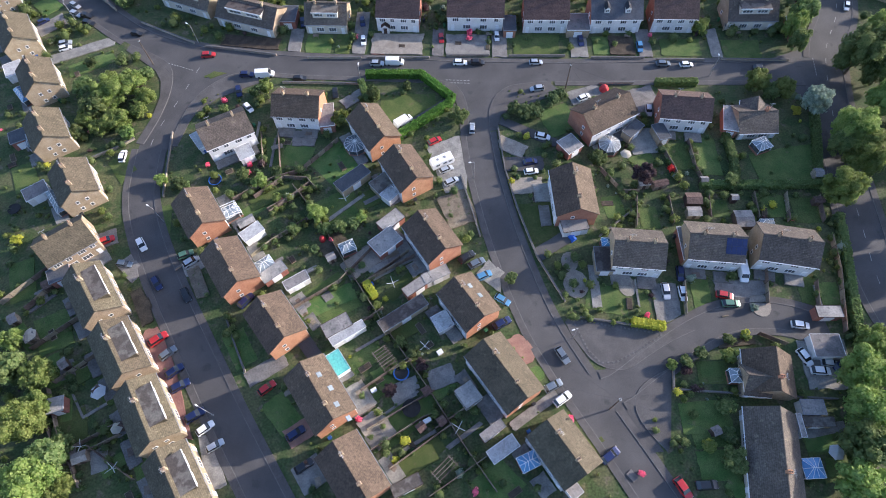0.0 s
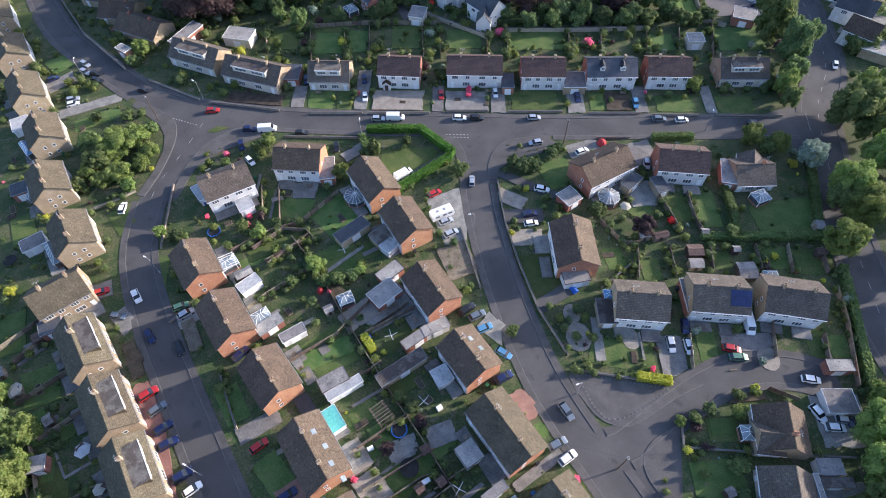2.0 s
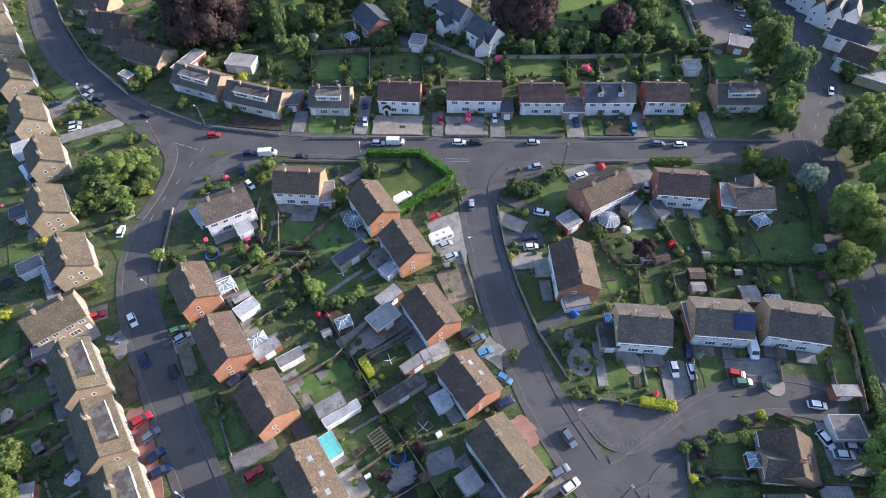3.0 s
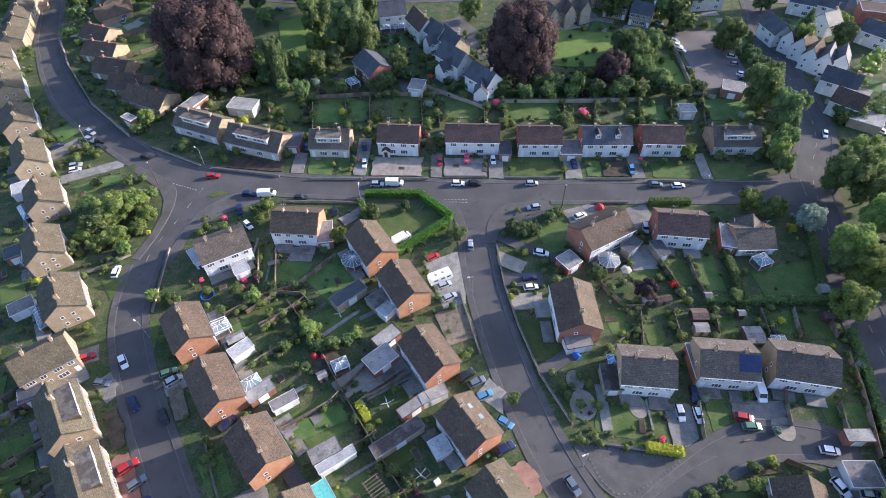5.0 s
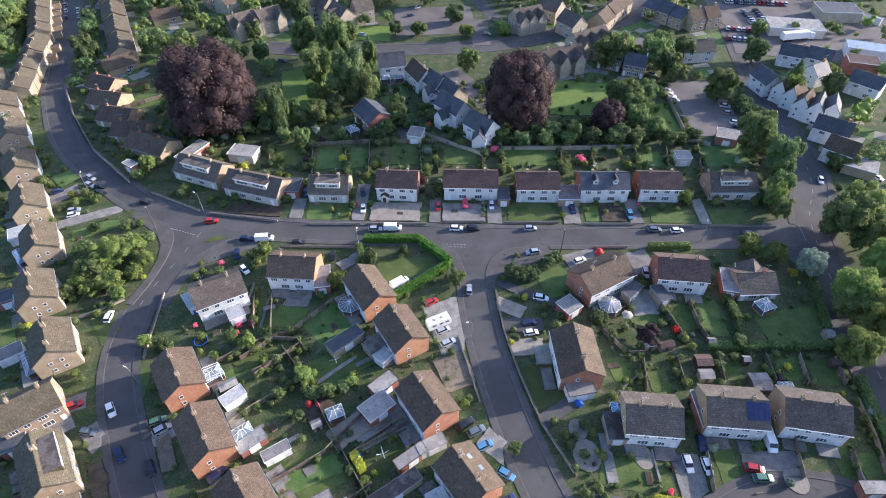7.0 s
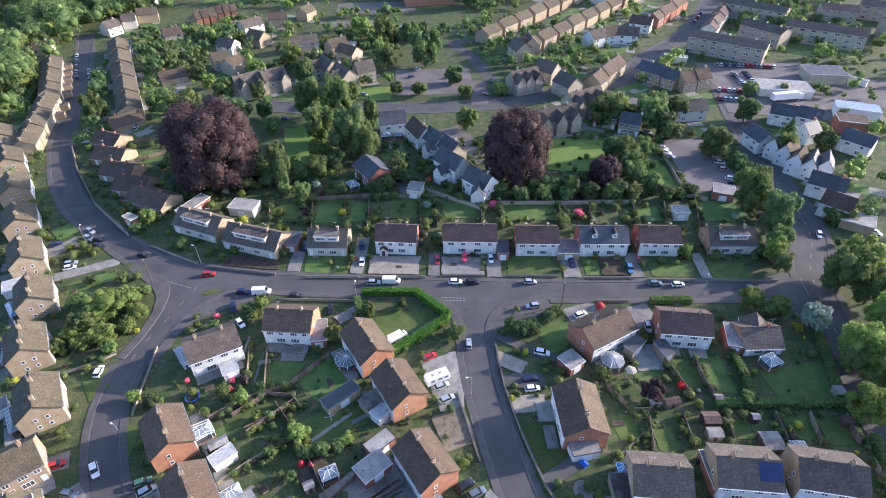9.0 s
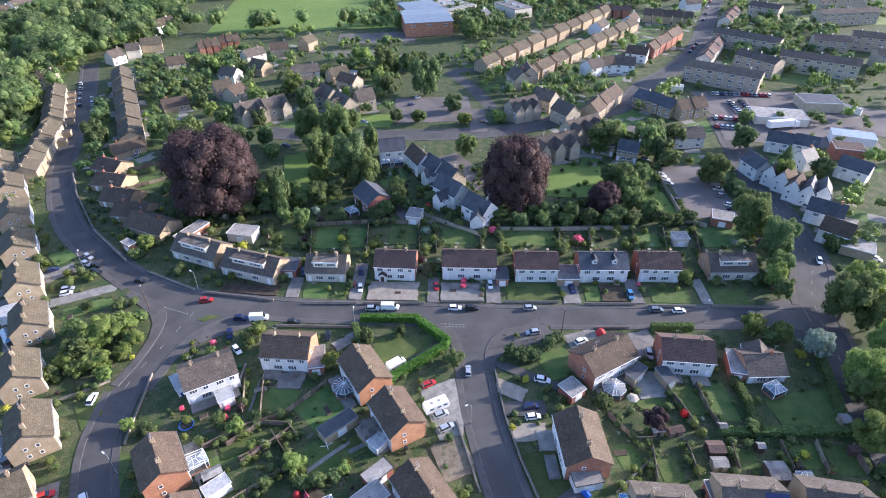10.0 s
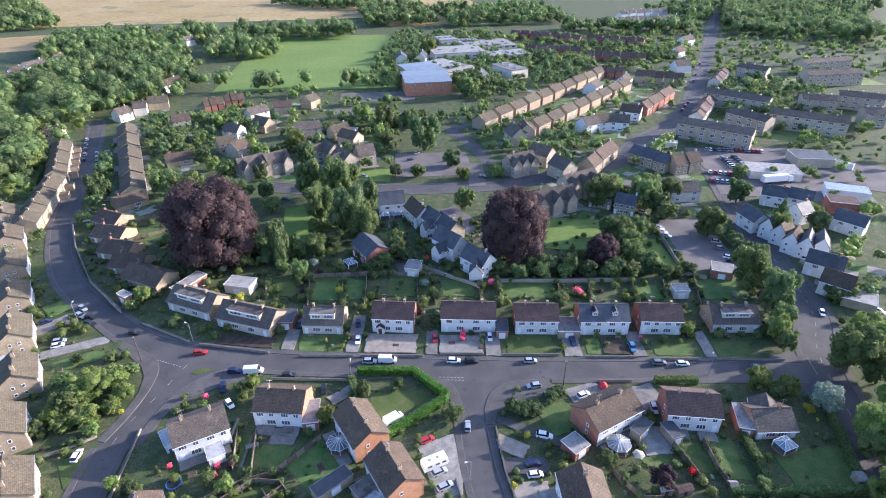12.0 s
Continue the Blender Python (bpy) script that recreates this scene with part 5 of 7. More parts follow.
ROWS_20 = [(-16.2, 116.8, -3), (26.6, 115.4, 0), (25.9, 106, -173), (-104.2, 140.4, -30), (8.3, 93.5, 87), (1.4, 81.1, 24), (2.5, 77.5, 27)]
ROWS_21 = [(6.2, 116.2, -3), (66.5, 112.8, 0), (37.6, 102.4, 24), (25.6, 90.1, -16), (21.7, 79.7, 6), (22.3, 25.5, 32)]
ROWS_22 = [(10.9, 116, -3), (-36.7, 112.3, -2), (85.5, 110.5, -12), (-99.4, 136.4, -19), (-84.5, 131.5, -13), (-3.6, 97.7, 23), (5.2, 57.2, 35), (46.4, 9.2, 1)]
ROWS_23 = {'silver': [(47.1, 47.5, -90), (76.3, 30.8, -10), (53.4, 97.4, -96), (-55.9, 58.3, 36), (-44.3, 18.8, 31)],
    'white': [(50.6, 46.9, -89), (73, 39, -10), (71.7, 32.2, -66), (73.9, 29.4, -5), (16.8, 125.7, -90), (-20.2, 125.8, -88), (-78.2, 88.2, 92), (-68, 63, -56), (-46.7, 22.1, 37)],
    'navy': [(51.1, 51.5, -96), (-20.8, 133.3, -82), (-37.7, 133.8, -81), (39.7, 122.9, -88), (-62.5, 53.2, -54), (-54.8, 33.5, 38), (-53.1, 30.5, 30), (-49.1, 24.6, 33)],
    'red': [(59.3, 46.1, -14), (1.4, 125.7, -87), (-76.3, 64.4, 25), (-59.5, 40.4, 39)],
    'green': [(60.1, 44.2, -2), (-57.5, 60.1, 24)],
    'blue': [(55.4, 119.9, -93)],
    'grey': [(-70.7, 58.2, -10), (-56.9, 37.3, 41)],
    'black': [(-55.6, 50.2, -58)]}
ROWS_24 = {'white': [(-103.3, 126.6, 20), (-49.1, 102.6, -50)],
    'navy': [(-112.8, 137.7, 37), (-29.2, 20.6, 33), (-42.4, 48.4, 49), (-52.4, 108.4, -74), (78.3, 30.5, 20)],
    'red': [(-35.7, 29.5, 39)],
    'black': [(-27.1, 14.7, 32), (-26.9, 106.7, -82)]}
ROWS_25 = {'silver': [(88.1, 188.7, -40), (88.6, 182.4, -35), (104.9, 177.2, -22), (86.2, 201.9, -53), (77.4, 207.5, -58), (-119.2, 214.7, 100), (-105.4, 144.1, -34), (130.7, 164, -16), (-4.9, 273.4, 36), (-28.7, 244.2, -28), (-103.9, 128.5, 18)],
    'white': [(88.2, 185.5, -39), (104.1, 166.2, -25), (16.7, 163.2, 44), (106.7, 213, -50), (116.8, 133.3, -111), (134.3, 133.6, -48)],
    'grey': [(104.1, 172.3, -21), (72.6, 209.3, -41), (9.7, 262.2, 20)],
    'navy': [(104, 163.5, -14), (-7.8, 264.1, 31), (-59.6, 220.9, -20)],
    'black': [(87.6, 169.8, -23), (-100.8, 139.6, -18), (25.6, 241.9, -26)]}
for rows in ({'silver': ROWS_20,
    'white': ROWS_21,
    'black': ROWS_22,
    'navy': [(-51.1, 114.3, -2), (21.8, 82.5, 8), (11.8, 41.5, 28), (29.8, 14.8, 33)],
    'grey': [(60.5, 113.4, -3), (7.3, 55.6, 26), (23.4, 34.2, -61), (20.8, 28.1, 25)],
    'red': [(-62.7, 122.1, 6), (-1.2, 89.8, 29), (42, 8.8, -62)],
    'blue': [(8.6, 52.5, 24), (12.3, 46.7, -35)]},
             ROWS_23,
             ROWS_24,
             ROWS_25):
    for colour, cars in rows.items():
        for i, (x, y, yaw) in enumerate(cars):
            park(colour, x, y, yaw, "car", 0.91 + 0.03 * (i % 4))
for colour, cars in {'white': [(-11.4, 117, -3), (-46.2, 114.1, 3), (-9, 96.3, 34), (64.5, 51.4, -95)]}.items():
    for x, y, yaw in cars:
        park(colour, x, y, yaw, "van")
rng = random.Random(5)
for ax, ay, bx, by, n in [(134.2, 290.6, 152.2, 306.1, 5), (155.6, 336.5, 170.9, 360.8, 3), (190.7, 403.8, 228.3, 476.9, 4), (36.8, 307.5, 50.2, 324.5, 4), (63.1, 353.1, 97, 392.9, 6), (93.8, 378.3, 129.1, 423.8, 5), (141.6, 272.1, 170, 267.5, 14), (146, 260.7, 145.1, 246, 6), (130.6, 242.5, 144.6, 238.5, 7), (126.8, 232.7, 137.2, 229.7, 5), (152, 262, 151, 247, 5), (-167.1, 266.9, -185.1, 305.3, 5), (-157.4, 259.2, -168.8, 282.7, 4), (-18.2, 339, -6.3, 344.3, 3), (108.3, 301.3, 105.6, 308.3, 2)]:
    a, b = Vector((ax, ay)), Vector((bx, by))
    yaw = math.degrees(math.atan2((b - a).y, (b - a).x))
    side = (b - a).length / n < 4.2
    for k in range(n):
        p = a + (b - a) * (k + 0.5) / n
        park(rng.choice(("white", "silver", "silver", "grey", "black", "navy", "red")), p.x, p.y, yaw + (90 if side else 0), z=0.16)

for x, y, yaw in [(0.5, 83, 24)]:
    th = thing("caravan", pose(x, y, 0.05, 0, 0, yaw), "white touring caravan parked on a drive", "caravan")
    bm = bmesh.new()
    prism(bm, ((-2.9, 0.45), (2.6, 0.45), (2.95, 1.2), (2.6, 2.35), (2.2, 2.5), (-2.5, 2.5), (-2.95, 2.1)), "y", -1.1, 1.1)
    part("body", bm, PAINT["white"], th)
    for px in (-1.6, 0.2, 1.7):
        for s in (-1, 1):
            window(th, 1.0, 0.6, pose(px, s * 1.1, 1.7, 0, 0, 0 if s < 0 else 180), 0, "lead")
    for px in (-1.2, 0.6):
        bm = bmesh.new()
        box(bm, px - 0.3, px + 0.3, -0.3, 0.3, 2.5, 2.6, 0.05)
        part("roof_vent", bm, M["lead"], th)
    for s in (-1, 1):
        part("wheel", SHARED[("wheel",)], None, th, at=pose(-0.1, s * 1.02, 0.31))
    bm = bmesh.new()
    tube(bm, (2.6, 0, 0.5), (4.0, 0, 0.45), 0.06, 0.05)
    part("drawbar", bm, M["steel"], th)


# ---- street furniture, garden things ----
for x, y in [(33.4, 106.1), (-77.5, 119.6), (31.2, 23.3)]:
    th = thing("telegraph_pole", pose(x, y, 0), "tall dark wooden telegraph pole beside the road", "pole", "telegraph poles")
    bm = bmesh.new()
    tube(bm, (0, 0, 0), (0, 0, 8.6), 0.16, 0.11, 8)
    part("shaft", bm, M["pole"], th)
    bm = bmesh.new()
    tube(bm, (0, 0, 8.1), (0, 0, 8.3), 0.28, 0.28, 8)
    part("wire_ring", bm, M["steel"], th)
for x, y, yaw in [(-103.8, 138.1, 100), (-66.5, 127.4, 150), (-20.2, 109.8, 90), (7.9, 78.7, 190), (-64.4, 69.1, 150), (26, 37.8, 200), (71.9, 108.9, 80), (-45.7, 24.6, 150)]:
    th = thing("street_lamp", pose(x, y, 0, 0, 0, yaw), "slender grey steel street lamp with a short arm", "street lamp", "street lamps")
    bm = bmesh.new()
    tube(bm, (0, 0, 0), (0, 0, 1.2), 0.12, 0.12, 8)
    tube(bm, (0, 0, 1.2), (0, 0, 6.2), 0.07, 0.05, 8)
    part("column", bm, M["steel"], th)
    bm = bmesh.new()
    tube(bm, (0, 0, 6.15), (0.9, 0, 6.4), 0.04, 0.04)
    part("arm", bm, M["steel"], th)
    bm = bmesh.new()
    box(bm, 0.75, 1.4, -0.14, 0.14, 6.32, 6.48, 0.04)
    part("lantern", bm, M["upvc"], th)
RING = paint("trampoline_blue", (0.03, 0.12, 0.4), 0)
for x, y, r in [(-9.1, 31.6, 1.6), (-7.1, 24.6, 1.8), (-54, 80, 1.6), (-100, 73.5, 1.5)]:
    th = thing("trampoline", pose(x, y, 0), "round garden trampoline with a padded rim", "trampoline", "trampolines")
    bm = bmesh.new()
    tube(bm, (0, 0, 0.8), (0, 0, 0.83), r * 0.88, r * 0.88, 24)
    part("mat", bm, M["tyre"], th)
    bm = bmesh.new()
    n = 24
    for k in range(n):
        a, b = 2 * math.pi * k / n, 2 * math.pi * (k + 1) / n
        quad(bm, *[(q * r * math.cos(t), q * r * math.sin(t), 0.86) for q, t in ((0.86, a), (1, a), (1, b), (0.86, b))])
    bmesh.ops.remove_doubles(bm, verts=bm.verts, dist=0.001)
    bmesh.ops.solidify(bm, geom=bm.faces[:], thickness=0.05)
    part("rim_pad", bm, RING if x > -60 and y > 30 else M["tyre"], th)
    for k in range(6):
        part("leg", shared(("leg",), lambda b: tube(b, (0, 0, 0), (0, 0, 0.8), 0.03, 0.03, 5), M["steel"]), None, th, at=pose(r * 0.9 * math.cos(k * 1.047), r * 0.9 * math.sin(k * 1.047), 0))


# ---- trees, hedges, shrubs ----
def leaf_cloud(rng, n, size, blobs):
    """Small bent leaf clumps set over the skins of overlapping blobs (x, y, z, radius)."""
    b = np.array(blobs)
    w = b[:, 3] ** 2
    pick = rng.choice(len(b), n, p=w / w.sum())
    d = rng.normal(size=(n, 3))
    d /= np.linalg.norm(d, axis=1)[:, None]
    d[:, 2] = np.where(d[:, 2] < -0.6, -d[:, 2], d[:, 2])
    c = b[pick, :3] + d * (b[pick, 3] * rng.uniform(0.72, 1.06, n))[:, None]
    nor = d + rng.normal(size=(n, 3)) * 0.4 + np.array((0, 0, 0.3))
    nor /= np.linalg.norm(nor, axis=1)[:, None]
    u = np.cross(nor, rng.normal(size=(n, 3)))
    u /= np.linalg.norm(u, axis=1)[:, None]
    v = np.cross(nor, u)
    s = (size * rng.uniform(0.6, 1.35, n))[:, None]
    return np.stack([c - u * s, c - v * s * 0.7 + nor * s * 0.2, c + u * s, c + v * s * 0.7 + nor * s * 0.2], 1)


def ico(level):
    bm = bmesh.new()
    bmesh.ops.create_icosphere(bm, subdivisions=level, radius=1)
    out = np.array([v.co[:] for v in bm.verts]), np.array([[v.index for v in f.verts] for f in bm.faces])
    bm.free()
    return out


ICO = {1: ico(1)}


def cores(rng, blobs, shrink=0.86, level=1):
    """Uneven inner masses of twigs and leaves that close the gaps behind the outer leaf clumps."""
    b = np.array(blobs)
    v, _ = ICO[level]
    s = (b[:, 3] * shrink)[:, None, None] * rng.uniform(0.8, 1.08, (len(b), len(v), 1))
    return (b[:, None, :3] + v[None] * s)


def quads_mesh(name, co, material, inner=None, level=1):
    me = bpy.data.meshes.new(name)
    n = len(co)
    verts, faces = co.reshape(-1, 3).tolist(), np.arange(n * 4).reshape(n, 4).tolist()
    if inner is not None:
        f = ICO[level][1]
        faces += (f[None] + (n * 4 + np.arange(len(inner)) * inner.shape[1])[:, None, None]).reshape(-1, 3).tolist()
        verts += inner.reshape(-1, 3).tolist()
    me.from_pydata(verts, [], faces)
    me.polygons.foreach_set("use_smooth", np.arange(len(faces)) >= n)
    me.materials.append(material)
    return me


def crown_blobs(rng, shape):
    """Blob centres of a crown of radius 1 whose middle is at the origin."""
    out = [(0, 0, 0, 0.8 if shape == "dome" else 0.66)]
    k = {"broad": 36, "conifer": 22, "bush": 16, "dome": 90}[shape]
    for i in range(k):
        a = i * 2.4 + rng.uniform(-0.4, 0.4)
        if shape == "conifer":
            z = -0.95 + 1.9 * i / k
            r = 0.62 * (1 - (z + 0.95) / 2.1) + 0.06
            out.append((r * 0.6 * math.cos(a), r * 0.6 * math.sin(a), z, r * 0.75))
        else:
            z = 0.86 - 1.75 * (i + 0.5) / k if shape == "dome" else rng.uniform(-0.85, 0.75)
            zz = max(z, -0.1) if shape == "dome" else z
            q = math.sqrt(max(0.05, 1 - zz * zz)) * (rng.uniform(0.5, 0.84) if shape != "dome" else rng.uniform(0.66, 0.78))
            out.append((q * math.cos(a), q * math.sin(a), z * 0.78, rng.uniform(0.17, 0.34) if shape != "dome" else rng.uniform(0.22, 0.3)))
    return out


def tree_master(species, shape, size, variant):
    """size: number of leaf clumps and their size against a crown of radius 1; the crown's middle is 1 above its foot with a trunk below."""
    rng = np.random.default_rng(variant * 17 + len(species) + size[0])
    th = thing("tree" if size[0] > 900 else "shrub", Matrix(), {"leaf": "leafy green broadleaf tree with an uneven crown", "leaf_light": "bright yellow-green leafy garden tree", "leaf_dark": "dark green evergreen tree",
               "leaf_copper": "huge dark purple copper beech tree", "leaf_silver": "pale silvery-leaved round garden tree", "leaf_yellow": "golden yellow clipped garden shrub",
               "bloom": "round shrub covered in pink blossom"}[species], "tree" if size[0] > 900 else "shrub", "trees" if size[0] > 900 else "shrubs")
    bm = bmesh.new()
    tube(bm, (0, 0, 0), (0.03, 0, 0.75), 0.06, 0.045, 7)
    for k in range(5):
        a = k * 1.256 + variant
        tube(bm, (0.03, 0, 0.55 + 0.05 * k), (0.45 * math.cos(a), 0.45 * math.sin(a), 1.0 + 0.07 * k), 0.04, 0.015, 5)
    part("trunk", bm, M["bark"], th)
    blobs = crown_blobs(rng, shape)
    co = leaf_cloud(rng, *size, blobs)
    inner = cores(rng, blobs, 0.86)
    co[:, :, 2] += 1.0
    inner[:, :, 2] += 1.0
    part("crown", quads_mesh("crown", co, M[species], inner), None, th)
    return th


SIZES = ((8.5, (16000, 0.03)), (4.5, (5200, 0.049)), (2.4, (2100, 0.077)), (1.3, (910, 0.115)), (0, (380, 0.165)))
TREES = {}


def tree(species, x, y, r, h, shape="broad"):
    """A tree of crown radius r and height h. The crown is as high as it is wide, or fills the height."""
    size = next(s for lim, s in SIZES if (r if y < 190 or r > 11 else r * 0.5) >= lim)
    v = int(abs(x * 7 + y * 3)) % 3
    key = (species, shape, size, v)
    up = h / 2.0
    m = pose(x, y, 0, 0, 0, (x * 37 + y * 91) % 360) @ Matrix.Diagonal((r, r, up, 1))
    if key not in TREES:
        TREES[key] = tree_master(*key)
        TREES[key].matrix_world = m
    else:
        first = TREES[key]
        keep = first.scale.copy()
        first.scale = (1, 1, 1)
        copy_thing(first, m)
        first.scale = keep


ROWS_26 = ([(97.4, 84.6, 5.5, 14.2), (97.8, 77.3, 4.9, 12.6), (95.1, 81.7, 3.7, 9.6), (90.1, 69.3, 4.5, 10.8), (114, 112.6, 6, 15.6), (112.4, 104, 4.8, 12.4), (109.7, 93.8, 5.4, 14), (96, 121.7, 3, 10.1), (96.2, 117, 2.7, 8), (81.9, 103.5, 3.2, 6.9), (87.7, 100.8, 2.9, 6.3), (84.8, 101, 2.3, 4.6), (79.2, 28.1, 4.7, 11.2), (77.4, 21.3, 4.7, 11.3), (74.8, 14.6, 4.4, 10.5), (71.5, 8.3, 4.3, 10.2), (84.3, 33.2, 4.1, 9.9)], ("leaf_light", "leaf_light", "leaf"), "broad")
ROWS_27 = ([(-84.1, 106.8, 5, 7.8), (-87.5, 102.5, 4.2, 6.6), (-79.8, 110.6, 3.8, 6.2), (-81.1, 98.5, 3.8, 5.4), (-92.4, 109.7, 3.4, 4.8), (-75.9, 106.1, 3, 4.5), (-85.3, 96.3, 2.6, 4.6), (-90.7, 94.9, 2.3, 4.1), (-76.7, 101.6, 2.3, 4.2), (-78, 94.6, 2, 3.6), (-77.4, 114.6, 2.1, 3.8), (-89.6, 99.2, 2.6, 4.6), (-80.3, 23.5, 4.6, 10.1), (-73.6, 17, 3.9, 8.5), (-74.9, 12.5, 5.5, 12.1), (-70.7, 11.9, 2.8, 5.7), (-86.1, 34.1, 3.8, 8.3), (-80.4, 33.1, 3.5, 7.1), (-79.3, 27.1, 3.2, 6.5), (-72.5, 19.8, 2.1, 4.2), (-88.6, 40.7, 2.5, 5.1)], ("leaf_light", "leaf", "leaf_light"), "broad")
ROWS_28 = ([(-24.7, 96.1, 2.2, 5.8), (-16.5, 103.7, 2, 6), (-8, 107.1, 1.3, 3.9), (5.4, 95.9, 2.4, 4.8), (-28.5, 68.8, 2.6, 5.1), (-23.2, 65.3, 2, 4.1), (-20.2, 66.2, 1.5, 3.1), (-26.4, 64.8, 1.8, 3.6), (-42.8, 78.6, 2.1, 3.9), (-47.1, 80.5, 1.9, 3.4), (-39.2, 81.2, 1.6, 2.9), (-33.6, 65.3, 1.8, 3.2), (-18.4, 67.8, 1.5, 2.8), (14.4, 51.2, 1.5, 3.2), (-6.8, 35.8, 1.8, 3.6), (-9.1, 37.8, 1.4, 2.8), (56.2, 32.7, 1.8, 3.2), (52.9, 22.7, 2, 3.7), (52.2, 17.6, 1.7, 3), (51.7, 13, 2.7, 4.8), (48.2, 15.8, 1.5, 2.5)], ("leaf_light", "leaf", "leaf_dark", "leaf"), "bush")
ROWS_29 = ([(67.9, 74.6, 2.1, 3.8), (72.3, 124.8, 2.8, 5.6), (31.2, 103.2, 1.5, 2.9), (38, 82, 2.2, 3.9), (-66.7, 80.1, 1.6, 2.9), (-62.3, 78.7, 1.9, 3.4), (-60.4, 78.1, 1.3, 2.4), (-38.5, 74.1, 1.3, 2.4), (-28.7, 60.1, 1.3, 2.5), (-85.5, 119.8, 1.8, 3.3), (-87.2, 114.3, 1.8, 3.3), (-94, 119.8, 1.8, 3.1), (47.7, 31.9, 1.6, 2.7), (44.8, 31.5, 1.3, 2.3), (50.9, 33.5, 1.6, 2.7), (57.4, 36.3, 1.4, 2.3), (61, 36.9, 1.1, 2), (88.7, 63.2, 1.3, 2.2), (87.3, 57.5, 1.2, 2.1), (-44.8, 108.4, 2.1, 4.5), (-47.6, 106.9, 1.8, 3.9), (-55.1, 101.7, 1.4, 2.9), (-59.4, 101.9, 1, 2.8), (-17.9, 55.7, 0.9, 1.7)], ("leaf", "leaf_light", "leaf_dark"), "bush")
ROWS_30 = ([(47.5, 76.2, 2.9, 5.2), (-5.1, 33.1, 1.5, 2.6), (47.4, 30.2, 1.2, 2.2), (-77.9, 109.1, 1.5, 2.7), (-11.3, 28.2, 1.5, 2.6)], ("leaf_copper",), "bush")
ROWS_31 = ([(-96.3, 64.9, 1.4, 2.4), (61.2, 37.5, 1, 1.8), (48.5, 16.3, 1.1, 1.8), (-74.3, 100.9, 0.7, 1.2), (16.7, 77, 0.9, 1.6), (-10.1, 15.1, 0.8, 1.4), (90, 95.3, 1.4, 2.6)], ("leaf_yellow",), "bush")
ROWS_32 = ([(-46.2, 84.2, 0.8, 1.4), (-46.3, 82, 0.8, 1.4), (-56.6, 84.7, 0.7, 1.2), (23.4, 21.6, 0.8, 1.3), (35, 11.5, 0.7, 1.2), (9.2, 127.1, 1.1, 2), (9.1, 125, 0.9, 1.7), (-22.3, 127.1, 0.9, 1.7), (42.1, 42.3, 0.7, 1.2), (-17.2, 22.9, 0.7, 1.1), (-25.3, 62.6, 0.6, 1.1)], ("bloom",), "bush")
ROWS_33 = ([(-49, 221.2, 6.5, 19.6), (-37.1, 215.6, 6.8, 21.9), (-28.9, 188, 7.8, 21.8), (-24, 187.2, 6.2, 16.1), (-41.1, 198.9, 6.5, 18.1), (-57.2, 258.6, 4.8, 14.4), (-23.1, 213.9, 3.2, 12.9), (15, 208, 4.5, 11.8), (-1, 277.9, 8.5, 20.4), (-9, 314.1, 5.1, 12.2), (-22.9, 311.3, 6.9, 16.5), (-76.8, 214.5, 6.4, 15.4), (-98.6, 217.8, 7.9, 15.8), (-112.2, 228.2, 6.3, 12.5), (-137.5, 222.6, 5.6, 13.5), (103.5, 181.6, 5.6, 13.3), (101.3, 148.5, 6, 16.7), (103.7, 136.5, 5.6, 15.8), (99.7, 125.7, 3.8, 9.9), (107.3, 108.2, 6.2, 16.2), (109.6, 174.6, 2.8, 6.2)], ("leaf", "leaf", "leaf_dark"), "broad")
ROWS_34 = ([(-51.7, 171.7, 4.2, 16), (-59.7, 175.5, 4, 9.5), (-67.2, 170.7, 5, 10.1), (-65.9, 187.4, 4.2, 9.1), (-42.4, 160.2, 3, 7.1), (-47.3, 177.1, 2.8, 8.4), (-68, 222.7, 3.8, 9.1), (69, 177.3, 5.2, 12.6), (69.5, 165.1, 4.2, 9.3), (61.2, 156.3, 3.3, 7.3), (74, 160.3, 3.4, 6.8), (46.5, 157.7, 2.6, 8.3), (39.7, 159.9, 3.4, 6.8), (33.5, 162.5, 3.8, 6.8), (77.6, 154.5, 2.6, 5.2), (86.1, 156.7, 2.6, 4.7), (-11.3, 171.2, 4.3, 7.8), (-15, 165.5, 3.1, 5.5), (-18.5, 161.7, 2.6, 5.3), (70.8, 209.8, 6.9, 15.1), (86.8, 206.5, 5.9, 15.3), (91.1, 201.2, 4.9, 11.8)], ("leaf_dark", "leaf", "leaf"), "broad")
ROWS_35 = ([(-84.7, 175.3, 3.6, 6.4), (-72.5, 168.1, 4.2, 7.6), (-62.6, 166.4, 3.8, 6.9), (-55.6, 169.2, 3.5, 7), (-93.4, 183.1, 3.3, 6.5), (-39.1, 174.7, 4.4, 8.7), (-33.8, 179.2, 4, 8.1), (-44.9, 173.2, 3.2, 6.3), (-48.7, 162.9, 2.6, 5.3), (-29.8, 162.2, 2.6, 5.3), (-23, 169.9, 2.3, 4.7), (-11.7, 179, 3.6, 7.3), (-7.4, 168.9, 3.1, 5.6), (0.4, 173.6, 2.4, 4.3), (22.7, 159.5, 3, 6), (29.6, 155.2, 3.3, 6.6), (37, 155.6, 3.3, 6.6), (44.5, 155.9, 3, 5.9), (51.9, 156, 3.3, 6.6), (59.3, 155.7, 3.3, 6.6), (66.6, 155, 2.9, 5.9), (75.2, 158, 2.6, 5.2)], ("leaf_dark", "leaf", "leaf"), "bush")
